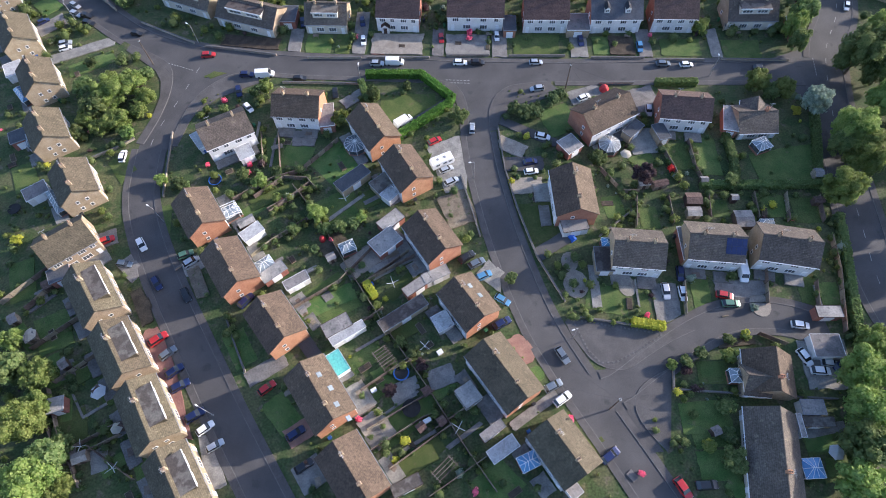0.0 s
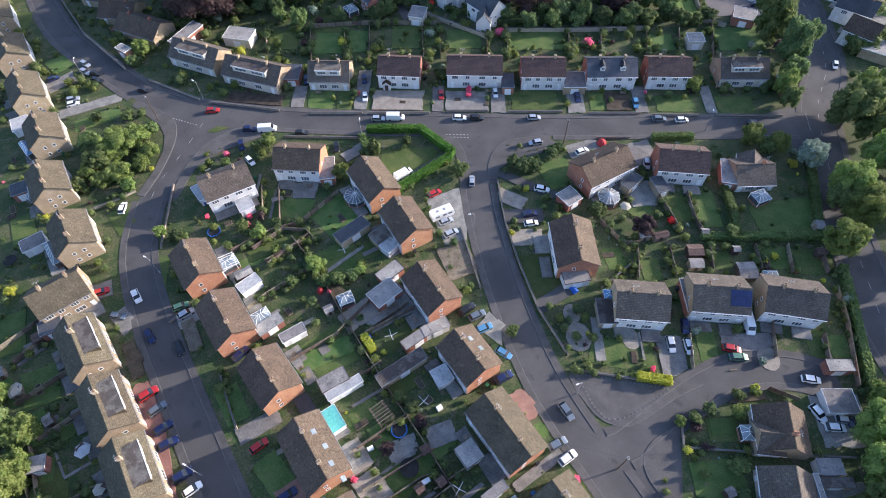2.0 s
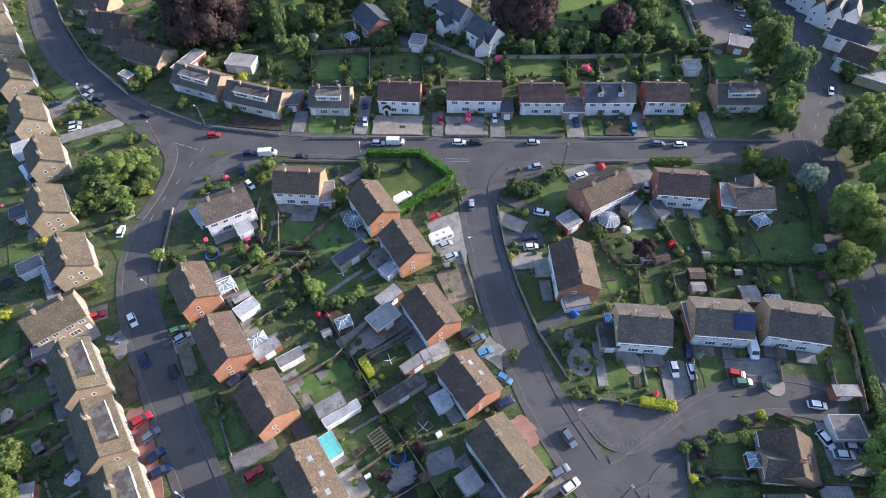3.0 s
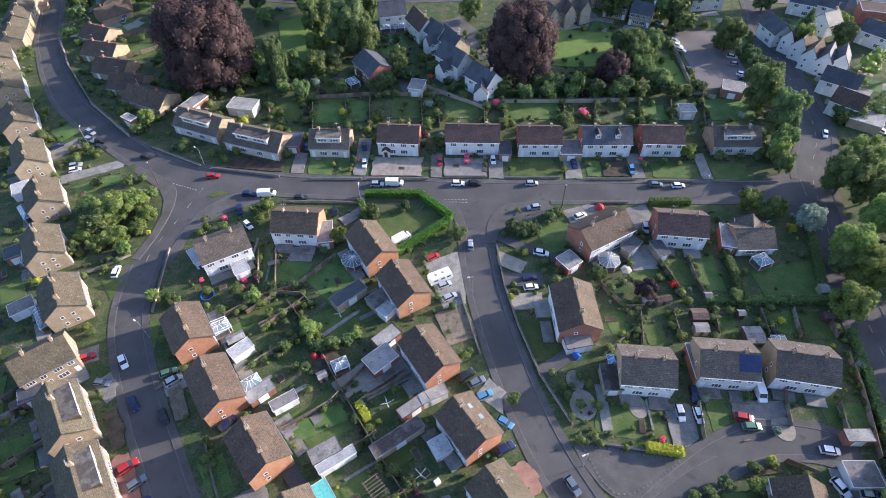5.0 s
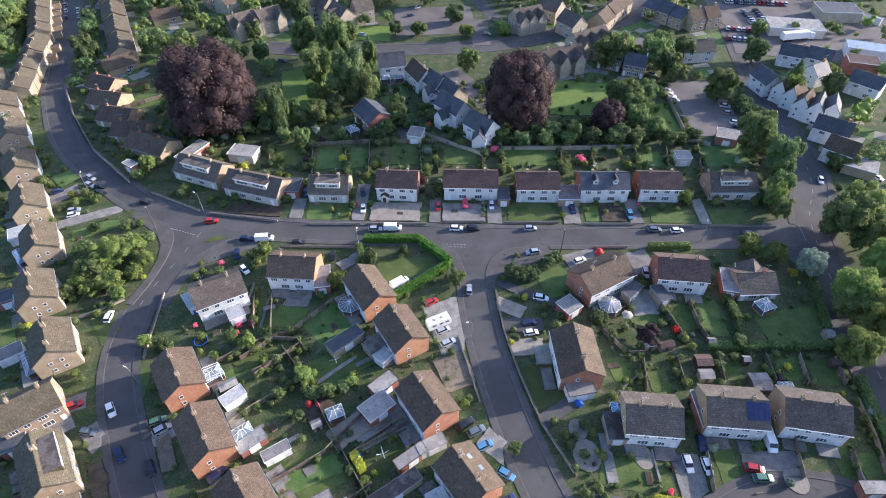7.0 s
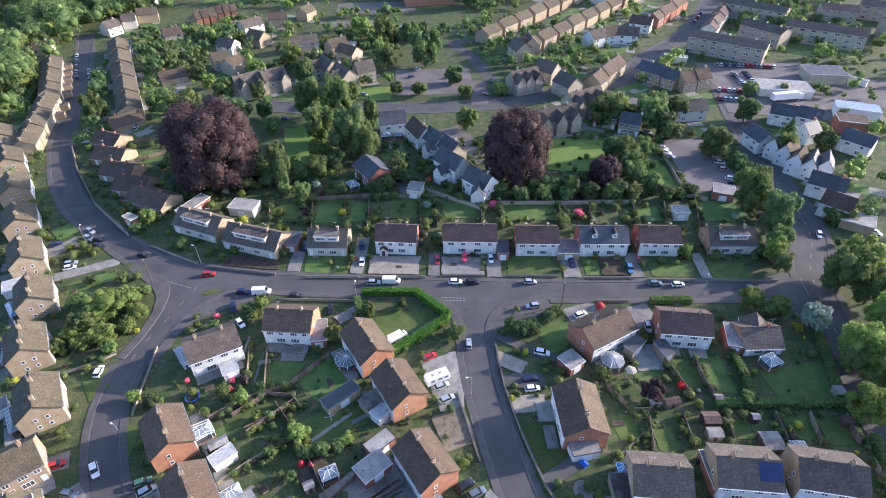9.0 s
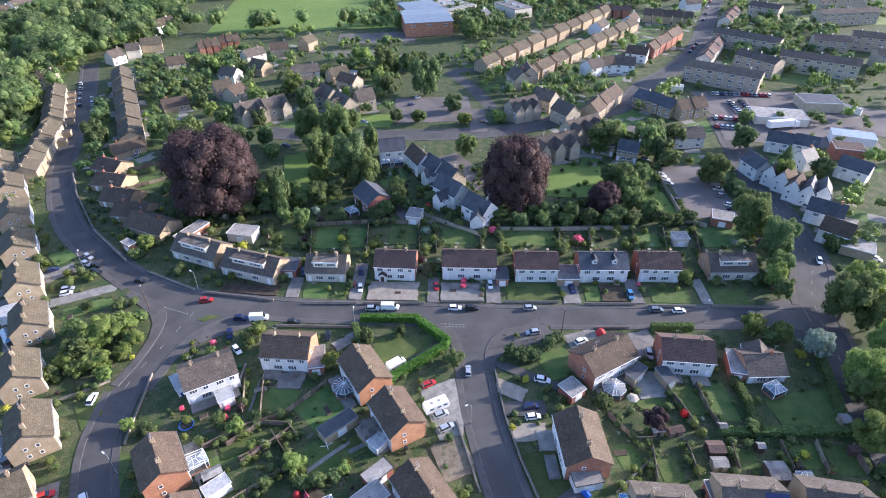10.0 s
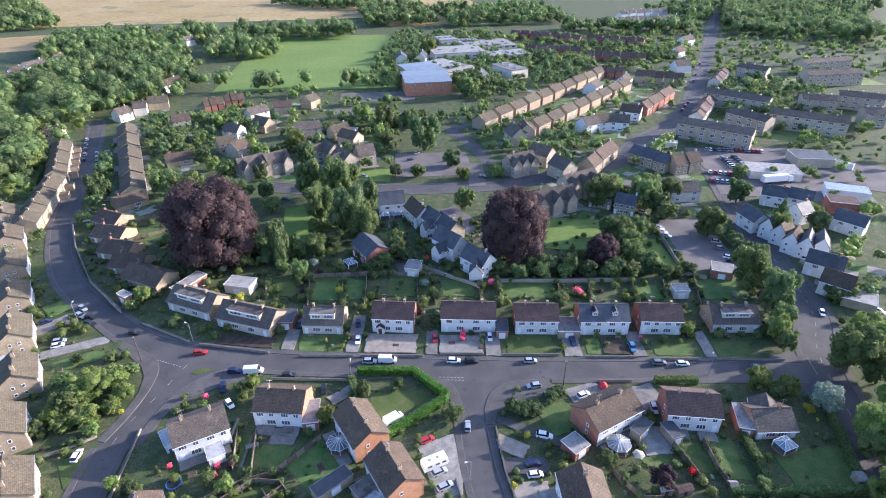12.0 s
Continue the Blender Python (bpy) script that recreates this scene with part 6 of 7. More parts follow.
ROWS_36 = ([(69.6, 171.9, 4.7, 10.4), (66.7, 182, 4.1, 9.1), (76.6, 180.7, 4.5, 9.9), (-41.4, 188.7, 3.8, 7.6), (-62.9, 209.5, 3.6, 7.3), (-75.3, 242.8, 3.6, 8.6), (-33.9, 237.4, 4, 10.4), (-66.9, 280, 5.7, 13.7), (-54.6, 273.7, 5.1, 12.2), (-14.3, 244.8, 3.1, 6.2), (-3.9, 243.1, 3.6, 7.2), (32.2, 241.5, 3.6, 7.2), (94.7, 220.6, 4.8, 10.6), (83.1, 213.6, 3.3, 7.2), (141.2, 235, 3.6, 7.8), (151.1, 195.5, 3.5, 7.1), (124.2, 139.4, 2.8, 5.5), (139.1, 145.5, 2.5, 5), (81.6, 154.9, 2.2, 4.4), (-89.2, 148.5, 2.8, 5), (-90.6, 143.5, 2.1, 3.7)], ("leaf", "leaf_dark", "leaf", "leaf_light"), "broad")
ROWS_37 = ([(102.1, 214.6, 4.7, 10.4), (128.1, 210.1, 5.1, 12.2), (78.3, 218.4, 4.8, 10.5), (93, 196.1, 4.4, 8.8), (12.2, 255.8, 4.8, 8.7), (16.6, 240.6, 3.6, 6.5), (-118.3, 271.2, 3.9, 8.6), (-108.7, 266.9, 3.9, 8.5), (-101, 255.7, 3.7, 8.2), (-128.7, 284.2, 4.6, 9.3), (-72.2, 275.1, 3.4, 6.8), (-84.2, 272.5, 4.5, 8.1), (-21.6, 283.5, 4.7, 9.3), (-2.7, 322.3, 4.6, 9.1), (-37, 324.9, 5.9, 11.8), (29.2, 380.1, 7.5, 15), (36.6, 400.7, 6.3, 12.6), (4.5, 510.3, 7.8, 17.1), (-90.5, 243, 5.1, 10.2), (146.4, 184.6, 4.2, 8.5), (128.7, 180.1, 3.7, 11.8)], ("leaf", "leaf_dark", "leaf_light"), "broad")
ROWS_38 = ([(-50.8, 168.6, 3.8, 16.6), (-23.1, 214.4, 3, 13.1), (48.2, 159.3, 2.2, 8), (131.1, 184.7, 4.6, 13.8), (-24.3, 283.5, 2.6, 10.5), (-137.7, 301.6, 3, 9.7)], ("leaf_dark",), "conifer")
for rows, kinds, shape in (ROWS_26,
                           ROWS_27,
                           ROWS_28,
                           ROWS_29,
                           ([(93.7, 95.9, 3.6, 8), (64.6, 43, 0.9, 1.6)], ("leaf_silver",), "broad"),
                           # unseen row east of the road, added to cast the shade on it
                           ([(114, 32, 6, 14), (115, 44, 5.5, 13), (114, 56, 6, 14), (116, 68, 6, 15), (114, 80, 5.5, 14), (115, 91, 5.5, 13)], ("leaf", "leaf_dark"), "broad"),
                           ([(21.6, 97.2, 2.6, 4.6), (19.4, 98, 2.2, 4.2), (24.2, 97, 2.3, 4), (29.6, 101.8, 1.9, 3.2)], ("leaf_dark",), "bush"),
                           ROWS_30,
                           ROWS_31,
                           ROWS_32,
                           ([(-73.1, 172.4, 15.5, 31), (29, 169.1, 11.7, 27), (59.1, 164.3, 5.7, 11.4)], ("leaf_copper",), "dome"),
                           ROWS_33,
                           ROWS_34,
                           ROWS_35,
                           ROWS_36,
                           ROWS_37,
                           ROWS_38):
    for i, (x, y, r, h) in enumerate(rows):
        tree(kinds[i % len(kinds)], x, y, r, h, shape)


def hedge(line, w, h, material, label):
    rng = np.random.default_rng(int(abs(line[0][0] * 10)))
    o = Vector(line[0])
    th = thing("hedge", pose(*line[0], 0), label, "hedge", "hedges")
    cos = []
    for a, b in zip(line, line[1:]):
        a, b = Vector(a) - o, Vector(b) - o
        L, d = (b - a).length, (b - a).normalized()
        bm = bmesh.new()
        box(bm, -w * 0.3, L + w * 0.3, -w / 2 + 0.12, w / 2 - 0.12, 0, h - 0.1)
        part("hedge_core", bm, M[material], th, at=pose(a.x, a.y, 0, 0, 0, math.degrees(math.atan2(d.y, d.x))))
        n = int(L * (w + 2 * h) * 22)
        s = rng.uniform(-w * 0.3, L + w * 0.3, n)
        q = rng.uniform(0, w + 2 * h, n)
        across = np.where(q < h, -w / 2, np.where(q > h + w, w / 2, q - h - w / 2)) + rng.normal(size=n) * 0.05
        up = np.where(q < h, q, np.where(q > h + w, q - h - w, h)) + rng.normal(size=n) * 0.06
        c = np.stack([a.x + d.x * s - d.y * across, a.y + d.y * s + d.x * across, up], 1)
        u = rng.normal(size=(n, 3))
        u /= np.linalg.norm(u, axis=1)[:, None]
        v = np.cross(u, rng.normal(size=(n, 3)))
        v /= np.linalg.norm(v, axis=1)[:, None]
        z = rng.uniform(0.1, 0.22, n)[:, None]
        cos.append(np.stack([c - u * z, c - v * z, c + u * z, c + v * z], 1))
    part("hedge_leaves", quads_mesh("hedge_leaves", np.concatenate(cos), M[material]), None, th)


for line in [[(-18.5, 112.4), (-4.4, 111.8), (3.6, 103.3), (2.8, 101.4), (-10.3, 91.1)]]:
    hedge(line, 1.7, 2.1, "hedge", "thick bright green clipped hedge round a lawn")
for line in [[(-16.7, 51.2), (-15, 48.5)], [(38.9, 40.6), (44.6, 39.5)]]:
    hedge(line, 1.6, 1.9, "leaf_yellow", "golden yellow clipped hedge between two gardens")
for line in [[(61.2, 74), (79.6, 73.3), (91.5, 73.2)],
    [(70.4, 89), (70.4, 81.2), (69.1, 73.9)],
    [(94.5, 95.3), (92.6, 88.1), (88.7, 74.7)],
    [(57.2, 106.5), (67.2, 106.1)],
    [(-20.2, 109.8), (-17.7, 101.9)],
    [(89.8, 64.5), (88, 55.2), (85.3, 43.2), (83.8, 35.8)]]:
    hedge(line, 1.6, 1.8, "leaf", "long green clipped garden hedge")
for line in [[(20.4, 157.6), (37.9, 158.6), (57.1, 159.6), (73.9, 158.2)],
    [(-60.4, 304.3), (-17.4, 317.1)],
    [(-92.2, 263.6), (-76.7, 255.6)],
    [(-175.9, 239.9), (-183.9, 267.6), (-196.5, 301.2)]]:
    hedge(line, 2.4, 2.6, "leaf_dark", "tall dark green hedge behind the gardens")


# scattered garden planting
def inside(x, y, rows, grow=0.0):
    for cx, cy, yaw, L, W in rows:
        a = radians(yaw)
        dx, dy = x - cx, y - cy
        if abs(dx * math.cos(a) + dy * math.sin(a)) < L / 2 + grow and abs(dy * math.cos(a) - dx * math.sin(a)) < W / 2 + grow:
            return True
    return False


SOLID = []
for ob in scene.objects:
    if ob.type == "EMPTY" and ob.get("category") in ("house", "garage", "extension", "shed", "conservatory", "building", "car", "van", "caravan"):
        kids = [c for c in ob.children if c.type == "MESH"]
        box_all = [c.matrix_basis @ Vector(k) for c in kids for k in c.bound_box]
        if box_all:
            L = 2 * max(abs(v.x) for v in box_all)
            W = 2 * max(abs(v.y) for v in box_all)
            SOLID.append((ob.location.x, ob.location.y, math.degrees(ob.matrix_basis.to_euler().z), L, W))
mid = sum(CORNER, Vector((0, 0))) / len(CORNER)
SOLID.append((mid.x, mid.y, 0, 15, 9))
SOLID += [row[:5] for row in [(2.9, 258.9, 3, 36, 30.7), (97.9, 177.5, -92, 37.6, 18.2), (157.5, 260, 177, 50.2, 29.2), (-32, 382.2, 3, 49.6, 22.9), (-39.5, 349, 5, 41.1, 12.3), (22.9, 244.9, -2, 7.5, 27.1), (91.8, 227.7, -45, 13.3, 10.1)]]
EDGES = [(Vector(a), Vector(b)) for line in FENCE_LINES + WALL_LINES for a, b in zip(line, line[1:])]
NEAR_LINES = [q for k in LINES for q in LINES[k][1][::1] if q.y < 340]


def clear_of_roads(p, gap):
    return all((p - q).length_squared > gap * gap for q in NEAR_LINES)


def scatter(rng, count, region, lo, hi, keep_lawn=0.12):
    out = []
    x0, x1, y0, y1 = region
    grid = {}
    for s in SOLID:
        grid.setdefault((int(s[0] // 20), int(s[1] // 20)), []).append(s)
    pgrid = {}
    for s in PATCHES:
        pgrid.setdefault((int(s[0] // 20), int(s[1] // 20)), []).append(s)
    near = lambda g, x, y: [s for i in (-1, 0, 1) for j in (-1, 0, 1) for s in g.get((int(x // 20) + i, int(y // 20) + j), ())]
    for _ in range(count):
        if rng.random() < 0.3 and EDGES:
            a, b = EDGES[rng.integers(len(EDGES))]
            p = a.lerp(b, rng.random()) + Vector((rng.normal() * 0.7, rng.normal() * 0.7))
        else:
            p = Vector((rng.uniform(x0, x1), rng.uniform(y0, y1)))
        if not (x0 < p.x < x1 and y0 < p.y < y1):
            continue
        if not clear_of_roads(p, 6.4) or inside(p.x, p.y, near(grid, p.x, p.y), 0.5):
            continue
        if inside(p.x, p.y, near(pgrid, p.x, p.y), -0.3) and rng.random() > keep_lawn:
            continue
        r = lo + (hi - lo) * rng.random() ** 2
        out.append((p.x, p.y, r))
    return out


def planting(name, spots, material, rng, label, leaves=85, size=0.19, tall=1.0):
    cos, ins = [], []
    if not spots:
        return
    for x, y, r in spots:
        blobs = [(x, y, r * 0.7 * tall, r * 0.8)] + [(x + r * 0.5 * math.cos(a), y + r * 0.5 * math.sin(a), r * (0.5 + 0.5 * rng.random()) * tall, r * 0.5) for a in rng.uniform(0, 6.28, 3)]
        n = int(leaves * max(0.4, r) ** 1.3)
        cos.append(leaf_cloud(rng, n, size * (0.5 + 0.3 * r), blobs))
        ins.append(cores(rng, blobs[:1], 0.9))
    tagged(part(name, quads_mesh(name, np.concatenate(cos), M[material], np.concatenate(ins))), label, "plants", kind="stuff")


rng = np.random.default_rng(11)
for material, count in (("leaf", 1900), ("leaf_dark", 1100), ("leaf_light", 900), ("leaf_yellow", 55), ("leaf_silver", 70), ("bloom", 20), ("bloom_red", 4), ("leaf_copper", 90)):
    near = scatter(rng, count, (-112, 92, -2, 108), 0.25, 1.45)
    north = scatter(rng, int(count * 0.8), (-150, 120, 120, 200), 0.5, 2.0)
    planting("garden_plants", near + north, material, rng, "dense mixed garden shrubs and borders")


# wheeled bins, planters and garden tables in the yards
BIN = [mat("bin_" + k, c, c, fine=0.1, vary=0.1, rough=0.5) for k, c in (("green", (0.03, 0.12, 0.05)), ("black", (0.03, 0.03, 0.035)), ("blue", (0.03, 0.1, 0.3)))]


def wheeled_bin(x, y, yaw, k):
    th = thing("wheelie_bin", pose(x, y, 0.1, 0, 0, yaw), "plastic wheeled refuse bin with a lid beside a house", "bin", "refuse bins")
    part("bin_body", shared(("bin_body", k), lambda b: box(b, -0.3, 0.3, -0.36, 0.36, 1.0, 0.0, 0.07), BIN[k]), None, th)
    part("lid", shared(("lid", k), lambda b: box(b, -0.33, 0.33, -0.4, 0.4, 1.0, 1.09, 0.05), BIN[k]), None, th)


def garden_table(x, y, yaw):
    th = thing("garden_table", pose(x, y, 0.1, 0, 0, yaw), "pale garden table with slatted top on a patio", "table", "garden tables")
    part("tabletop", shared(("tabletop",), lambda b: box(b, -0.8, 0.8, -0.5, 0.5, 0.7, 0.75), M["wood"]), None, th)
    for sx in (-0.7, 0.7):
        for sy in (-0.4, 0.4):
            part("leg", shared(("table_leg",), lambda b: box(b, -0.04, 0.04, -0.04, 0.04, 0, 0.7), M["wood"]), None, th, at=pose(sx, sy, 0))


def planter(x, y, yaw, L):
    th = thing("raised_bed", pose(x, y, 0.02, 0, 0, yaw), "timber raised vegetable bed filled with soil", "planter", "raised beds")
    part("board_frame", shared(("board_frame", L), lambda b: box(b, -L / 2, L / 2, -0.6, 0.6, 0, 0.3), M["wood"]), None, th)
    part("bed_soil", shared(("bed_soil", L), lambda b: box(b, -L / 2 + 0.08, L / 2 - 0.08, -0.52, 0.52, 0.3, 0.34), M["soil"]), None, th)


rnd = random.Random(21)
for ob in [o for o in scene.objects if o.get("group") in ("brick semis", "stone houses", "white semis", "houses along the main road") and o.location.y < 140]:
    m, L = ob.matrix_basis, max(c.dimensions.x for c in ob.children)
    yaw = math.degrees(m.to_euler().z)
    for s in (-1, 1):
        spot = lambda px, py: (m @ Vector((px, py, 0)))
        p = spot(s * (L / 2 + 0.7), rnd.uniform(-3, 3))
        if clear_of_roads(p.to_2d(), 4) and rnd.random() < 0.7:
            wheeled_bin(p.x, p.y, yaw, rnd.randrange(3))
        p = spot(s * L * 0.25, rnd.choice((-6.2, 6.2)))
        if clear_of_roads(p.to_2d(), 7) and rnd.random() < 0.35:
            garden_table(p.x, p.y, yaw + rnd.uniform(-20, 20))
        p = spot(s * L * 0.2 + rnd.uniform(-2, 2), rnd.choice((-10, 10)) + rnd.uniform(-2, 2))
        if clear_of_roads(p.to_2d(), 8) and not inside(p.x, p.y, SOLID, 1.0):
            planter(p.x, p.y, yaw + rnd.choice((0, 90)), rnd.choice((1.8, 2.6)))


def wood(rows, material, rng, label, gap, r_lo, r_hi, leaves, size, keep=1.0, name="woodland"):
    spots = []
    for x, y, yaw, L, W in rows:
        a = radians(yaw)
        n = int(L * W / (gap * gap))
        for _ in range(n):
            if rng.random() > keep:
                continue
            u, v = rng.uniform(-L / 2, L / 2), rng.uniform(-W / 2, W / 2)
            px, py = x + u * math.cos(a) - v * math.sin(a), y + u * math.sin(a) + v * math.cos(a)
            if road_gap(Vector((px, py))) > 3:
                spots.append((px, py, rng.uniform(r_lo, r_hi)))
    cos, ins = [], []
    for x, y, r in spots:
        if inside(x, y, SOLID, r * 0.6):
            continue
        h = r * rng.uniform(0.9, 1.35)
        blobs = [(x, y, h, r * 0.75)] + [(x + r * 0.55 * math.cos(q), y + r * 0.55 * math.sin(q), h + r * rng.uniform(-0.5, 0.55), r * rng.uniform(0.3, 0.5)) for q in rng.uniform(0, 6.28, 8)]
        near = min(1.0, max(0.3, 230 / y))
        cos.append(leaf_cloud(rng, int(leaves * near), size * r / near ** 0.4, blobs))
        ins.append(cores(rng, blobs[:4 if near > 0.7 else 3], 0.74))
    if cos:
        tagged(part(name, quads_mesh(name, np.concatenate(cos), M[material], np.concatenate(ins))), label, "woodland", kind="stuff")


# ---- the town beyond ----
SMALL = dict(detail=False, chimneys=(0.3,))
for x, y, yaw, L in [(-126.5, 146.5, -59, 12), (-138.5, 165, -60, 12), (-151, 184, -58, 12), (-164, 203, -56, 12)]:
    house(x, y, yaw, L, 9.0, roof="roof_tan", gable="stone", front="stone", rear="render", stack="stone", gable_windows=2, label="buff stone semi-detached house with a tan tiled roof", group="stone houses")
# white gabled group above the main road: a plain front house and stepped gables behind a shared court
for i, (x, y, yaw, L) in enumerate([(-14.5, 207.6, 10, 10.4), (-3.5, 198, -64, 12), (2.5, 190.8, -58, 9), (7.6, 184.6, -60, 11), (7.6, 173.8, -50, 11.5), (16.6, 161.2, -50, 10.5)]):
    house(x, y, yaw, L, 7.2 if i else 8.0, he=5.4, hr=9.0, roof="roof_brown" if i == 1 else "slate", gable="stone_grey" if i == 3 else "render", front="render", rear="render", stack="stone_grey",
          chimneys=(0.3,) if i in (1, 3, 5) else (), units=1, gable_windows=1 if i else 2, skylights=2 if i == 4 else 0,
          label="white rendered house with a steep dark slate roof", group="white gabled houses")
for x, y, yaw in [(0.6, 186.4, -150), (4.6, 169.6, -140), (15.6, 156.3, -100)]:
    house(x, y, yaw, 6.0, 4.4, he=4.2, hr=6.8, roof="slate", gable="render", front="render", rear="render", chimneys=(), units=1, gable_windows=0, over=0.2,
          label="small white gabled wing with a slate roof", name="gable_wing", group="gable wings")
for x, y in [(-17, 201.3), (-11.8, 201.8)]:
    conservatory(x, y, 10, 3.6, 3.2)
house(-19.8, 171.4, -58, 12, 9.0, roof="slate", gable="brick_red", front="brick_red", rear="brick_red", chimneys=(), label="red brick house with a dark slate roof among trees")
conservatory(-26.5, 165.8, -58, 4.0, 3.4)
OLD = dict(roof="roof_grey", gable="stone_grey", front="stone_grey", rear="stone_grey", stack="stone_grey", gable_windows=2)
for x, y, yaw, L in [(-80.9, 248.7, 37, 13), (-70.4, 253.7, 36, 11.5), (-60.8, 282.3, 17, 11), (-49.6, 269.8, -52, 18.7), (-38.6, 256, -54, 12.5), (-29.8, 261.8, 25, 9), (47, 287.3, -75, 12), (53, 293.8, -85, 10), (43.2, 247.8, 23, 14), (55.7, 257.6, -44, 11), (61.9, 240.9, -60, 11), (65, 223.8, 28, 17), (49.9, 207.6, 19, 20)]:
    house(x, y, yaw, L, 8.5, he=5.8, hr=9.6, units=1, label="old grey limestone house with steep gables", group="old stone houses", **OLD)
# gabled wings that stand out from the old houses' fronts
for x, y, yaw, L, spots in [(-80.9, 248.7, 37, 12, (-0.3, 0.3)), (-70.4, 253.7, 36, 11, (0.3,)), (-49.6, 269.8, -52, 18, (-0.3, 0.05)), (-38.6, 256, -54, 12, (0.1,)), (43.2, 247.8, 23, 13, (-0.34, 0, 0.34)), (65, 223.8, 28, 16, (-0.35, 0, 0.35)), (49.9, 207.6, 19, 19, (-0.36, 0, 0.34))]:
    for k in spots:
        a = radians(yaw)
        house(x + k * L * math.cos(a) + 3.4 * math.sin(a), y + k * L * math.sin(a) - 3.4 * math.cos(a), yaw + 90, 6.5, 4.2, he=5.8, hr=8.8, roof="roof_grey",
              gable="stone_grey", front="stone_grey", rear="stone_grey", chimneys=(), detail=False, label="projecting stone gable wing of an old house", name="gable_wing", group="gable wings")
for x, y, yaw, L in [(71.7, 210.9, -24, 9.4), (79.7, 204.4, -26, 8.4)]:
    house(x, y, yaw, L, 8.0, roof="slate", gable="stone", front="stone", rear="stone", stack="render", chimneys=(0.42,), label="stone house with dark blue slate roof", group="slate roofed pair")
for i, (x, y, yaw, L) in enumerate([(123.1, 188.4, -78, 9.5), (142.3, 208.5, -30, 9.5), (151.2, 204.9, -36, 9), (144, 193.2, 24, 7.5), (157.9, 183.8, -50, 11), (130, 155, -38, 11), (126.8, 143.6, -44, 9)]):
    house(x, y, yaw, L, 6.8, he=5.0, hr=8.0, roof="roof_brown" if i == 6 else "slate", gable="render", front="render", rear="render", units=1, chimneys=(0.3,) if i % 2 else (),
          label="white rendered old house with a slate roof", group="white houses by the east road")
# a white row by the east road that turns a line of steep gables to the street
for i, (x, y) in enumerate([(126.8, 181.6), (128.3, 177.2), (128.6, 171), (131.6, 168), (136, 167)]):
    house(x, y, -146 + 6 * i, 8.5, 5.0, he=5.2, hr=8.6, roof="roof_brown" if i < 3 else "slate", gable="render", front="render", rear="render", units=1, chimneys=(), gable_windows=1, over=0.25,
          label="white gable-fronted old house in a row", group="white houses by the east road")
for x, y, yaw, L in [(-122.5, 201.5, -24, 12), (-116.7, 189.5, -15, 13), (-108.9, 178.1, -15, 12.5), (-100.6, 168.5, -9, 12), (-91, 159.4, -25, 15.9), (-124, 218.3, 41, 12), (-120.9, 266.1, 28, 12.3)]:
    house(x, y, yaw, L, 9.5, he=2.7, hr=5.4, storeys=1, roof="roof_brown", gable="stone", front="stone", rear="stone", stack="brick_red", gable_windows=0, units=1, label="bungalow with a broad brown roof beside the bend", group="bungalows", name="bungalow")


def row_of(rows, W, he, hr, gap=0.94, turn=0, step=0.4, **kw):
    for ax, ay, bx, by, n in rows:
        a, b = Vector((ax, ay)), Vector((bx, by))
        yaw = math.degrees(math.atan2((b - a).y, (b - a).x))
        for k in range(n):
            p = a + (b - a) * (k + 0.5) / n
            house(p.x, p.y, yaw + turn, (b - a).length / n * gap, W, he=he + step * (k % 2), hr=hr + step * (k % 2), **kw)


# two stepped terraces face each other across the far end of the main road, those on the outer side with flat-roofed garages in front
TERRACE = dict(roof="roof_tan", gable="stone", front="stone", rear="stone", stack="stone", chimneys=(0.4,), detail=False, label="stepped terrace house with a tan tiled roof", group="stepped terrace")
row_of([(-186.3, 285.4, -166.2, 242.5, 5), (-164.4, 238.4, -150.4, 192, 6)], 8.5, 4.7, 7.0, 1.0, **TERRACE)
row_of([(-164.9, 310.7, -122.2, 220.6, 10)], 9.5, 4.7, 7.2, 1.0, step=0.7, **TERRACE)
for ax, ay, bx, by, n in [(-180.9, 288, -160.8, 245.1, 5), (-158.7, 240.1, -153.2, 222, 2)]:
    for k in range(n):
        q = (k + 0.5) / n
        flat_building(ax + (bx - ax) * q, ay + (by - ay) * q, math.degrees(math.atan2(by - ay, bx - ax)) + 90, 3.6, 3.0, 2.3, wall="stone", roof="felt_dark", trim="stone", label="flat-roofed stone garage in front of a terrace house", door_side=False)

row_of([(28.8, 309.7, 132, 430.5, 10), (46.9, 288, 139.8, 394.8, 9)], 9.0, 5.0, 8.0, 0.84, roof="roof_tan", gable="stone", front="stone", rear="stone", stack="brick_red", detail=False,
       label="buff semi-detached house in a long street", group="street houses")
row_of([(128.6, 331.6, 160.4, 370.1, 5), (-136.2, 349.5, -126, 355.4, 3), (-126.6, 360.7, -115.6, 365.5, 3)], 8.0, 5.2, 8.2, 0.95, roof="roof_brown", gable="brick_red", front="brick_red", rear="brick_red", stack="brick_red",
       label="red brick terrace house with a brown roof", group="brick terraces", **SMALL)
row_of([(156.6, 568.6, 203, 541.6, 7), (136.2, 492.4, 182.1, 475.6, 7), (122.3, 430.8, 147.1, 425.7, 4), (87.5, 599.1, 149.7, 562.7, 7), (89.2, 520.5, 136.1, 507.3, 5)], 8.5, 4.9, 7.6, 0.9, roof="roof_red", gable="brick_red", front="cream", rear="brick_red", stack="brick_red",
       label="plum-roofed brick terrace house far off in the town", group="brick terraces", **SMALL)
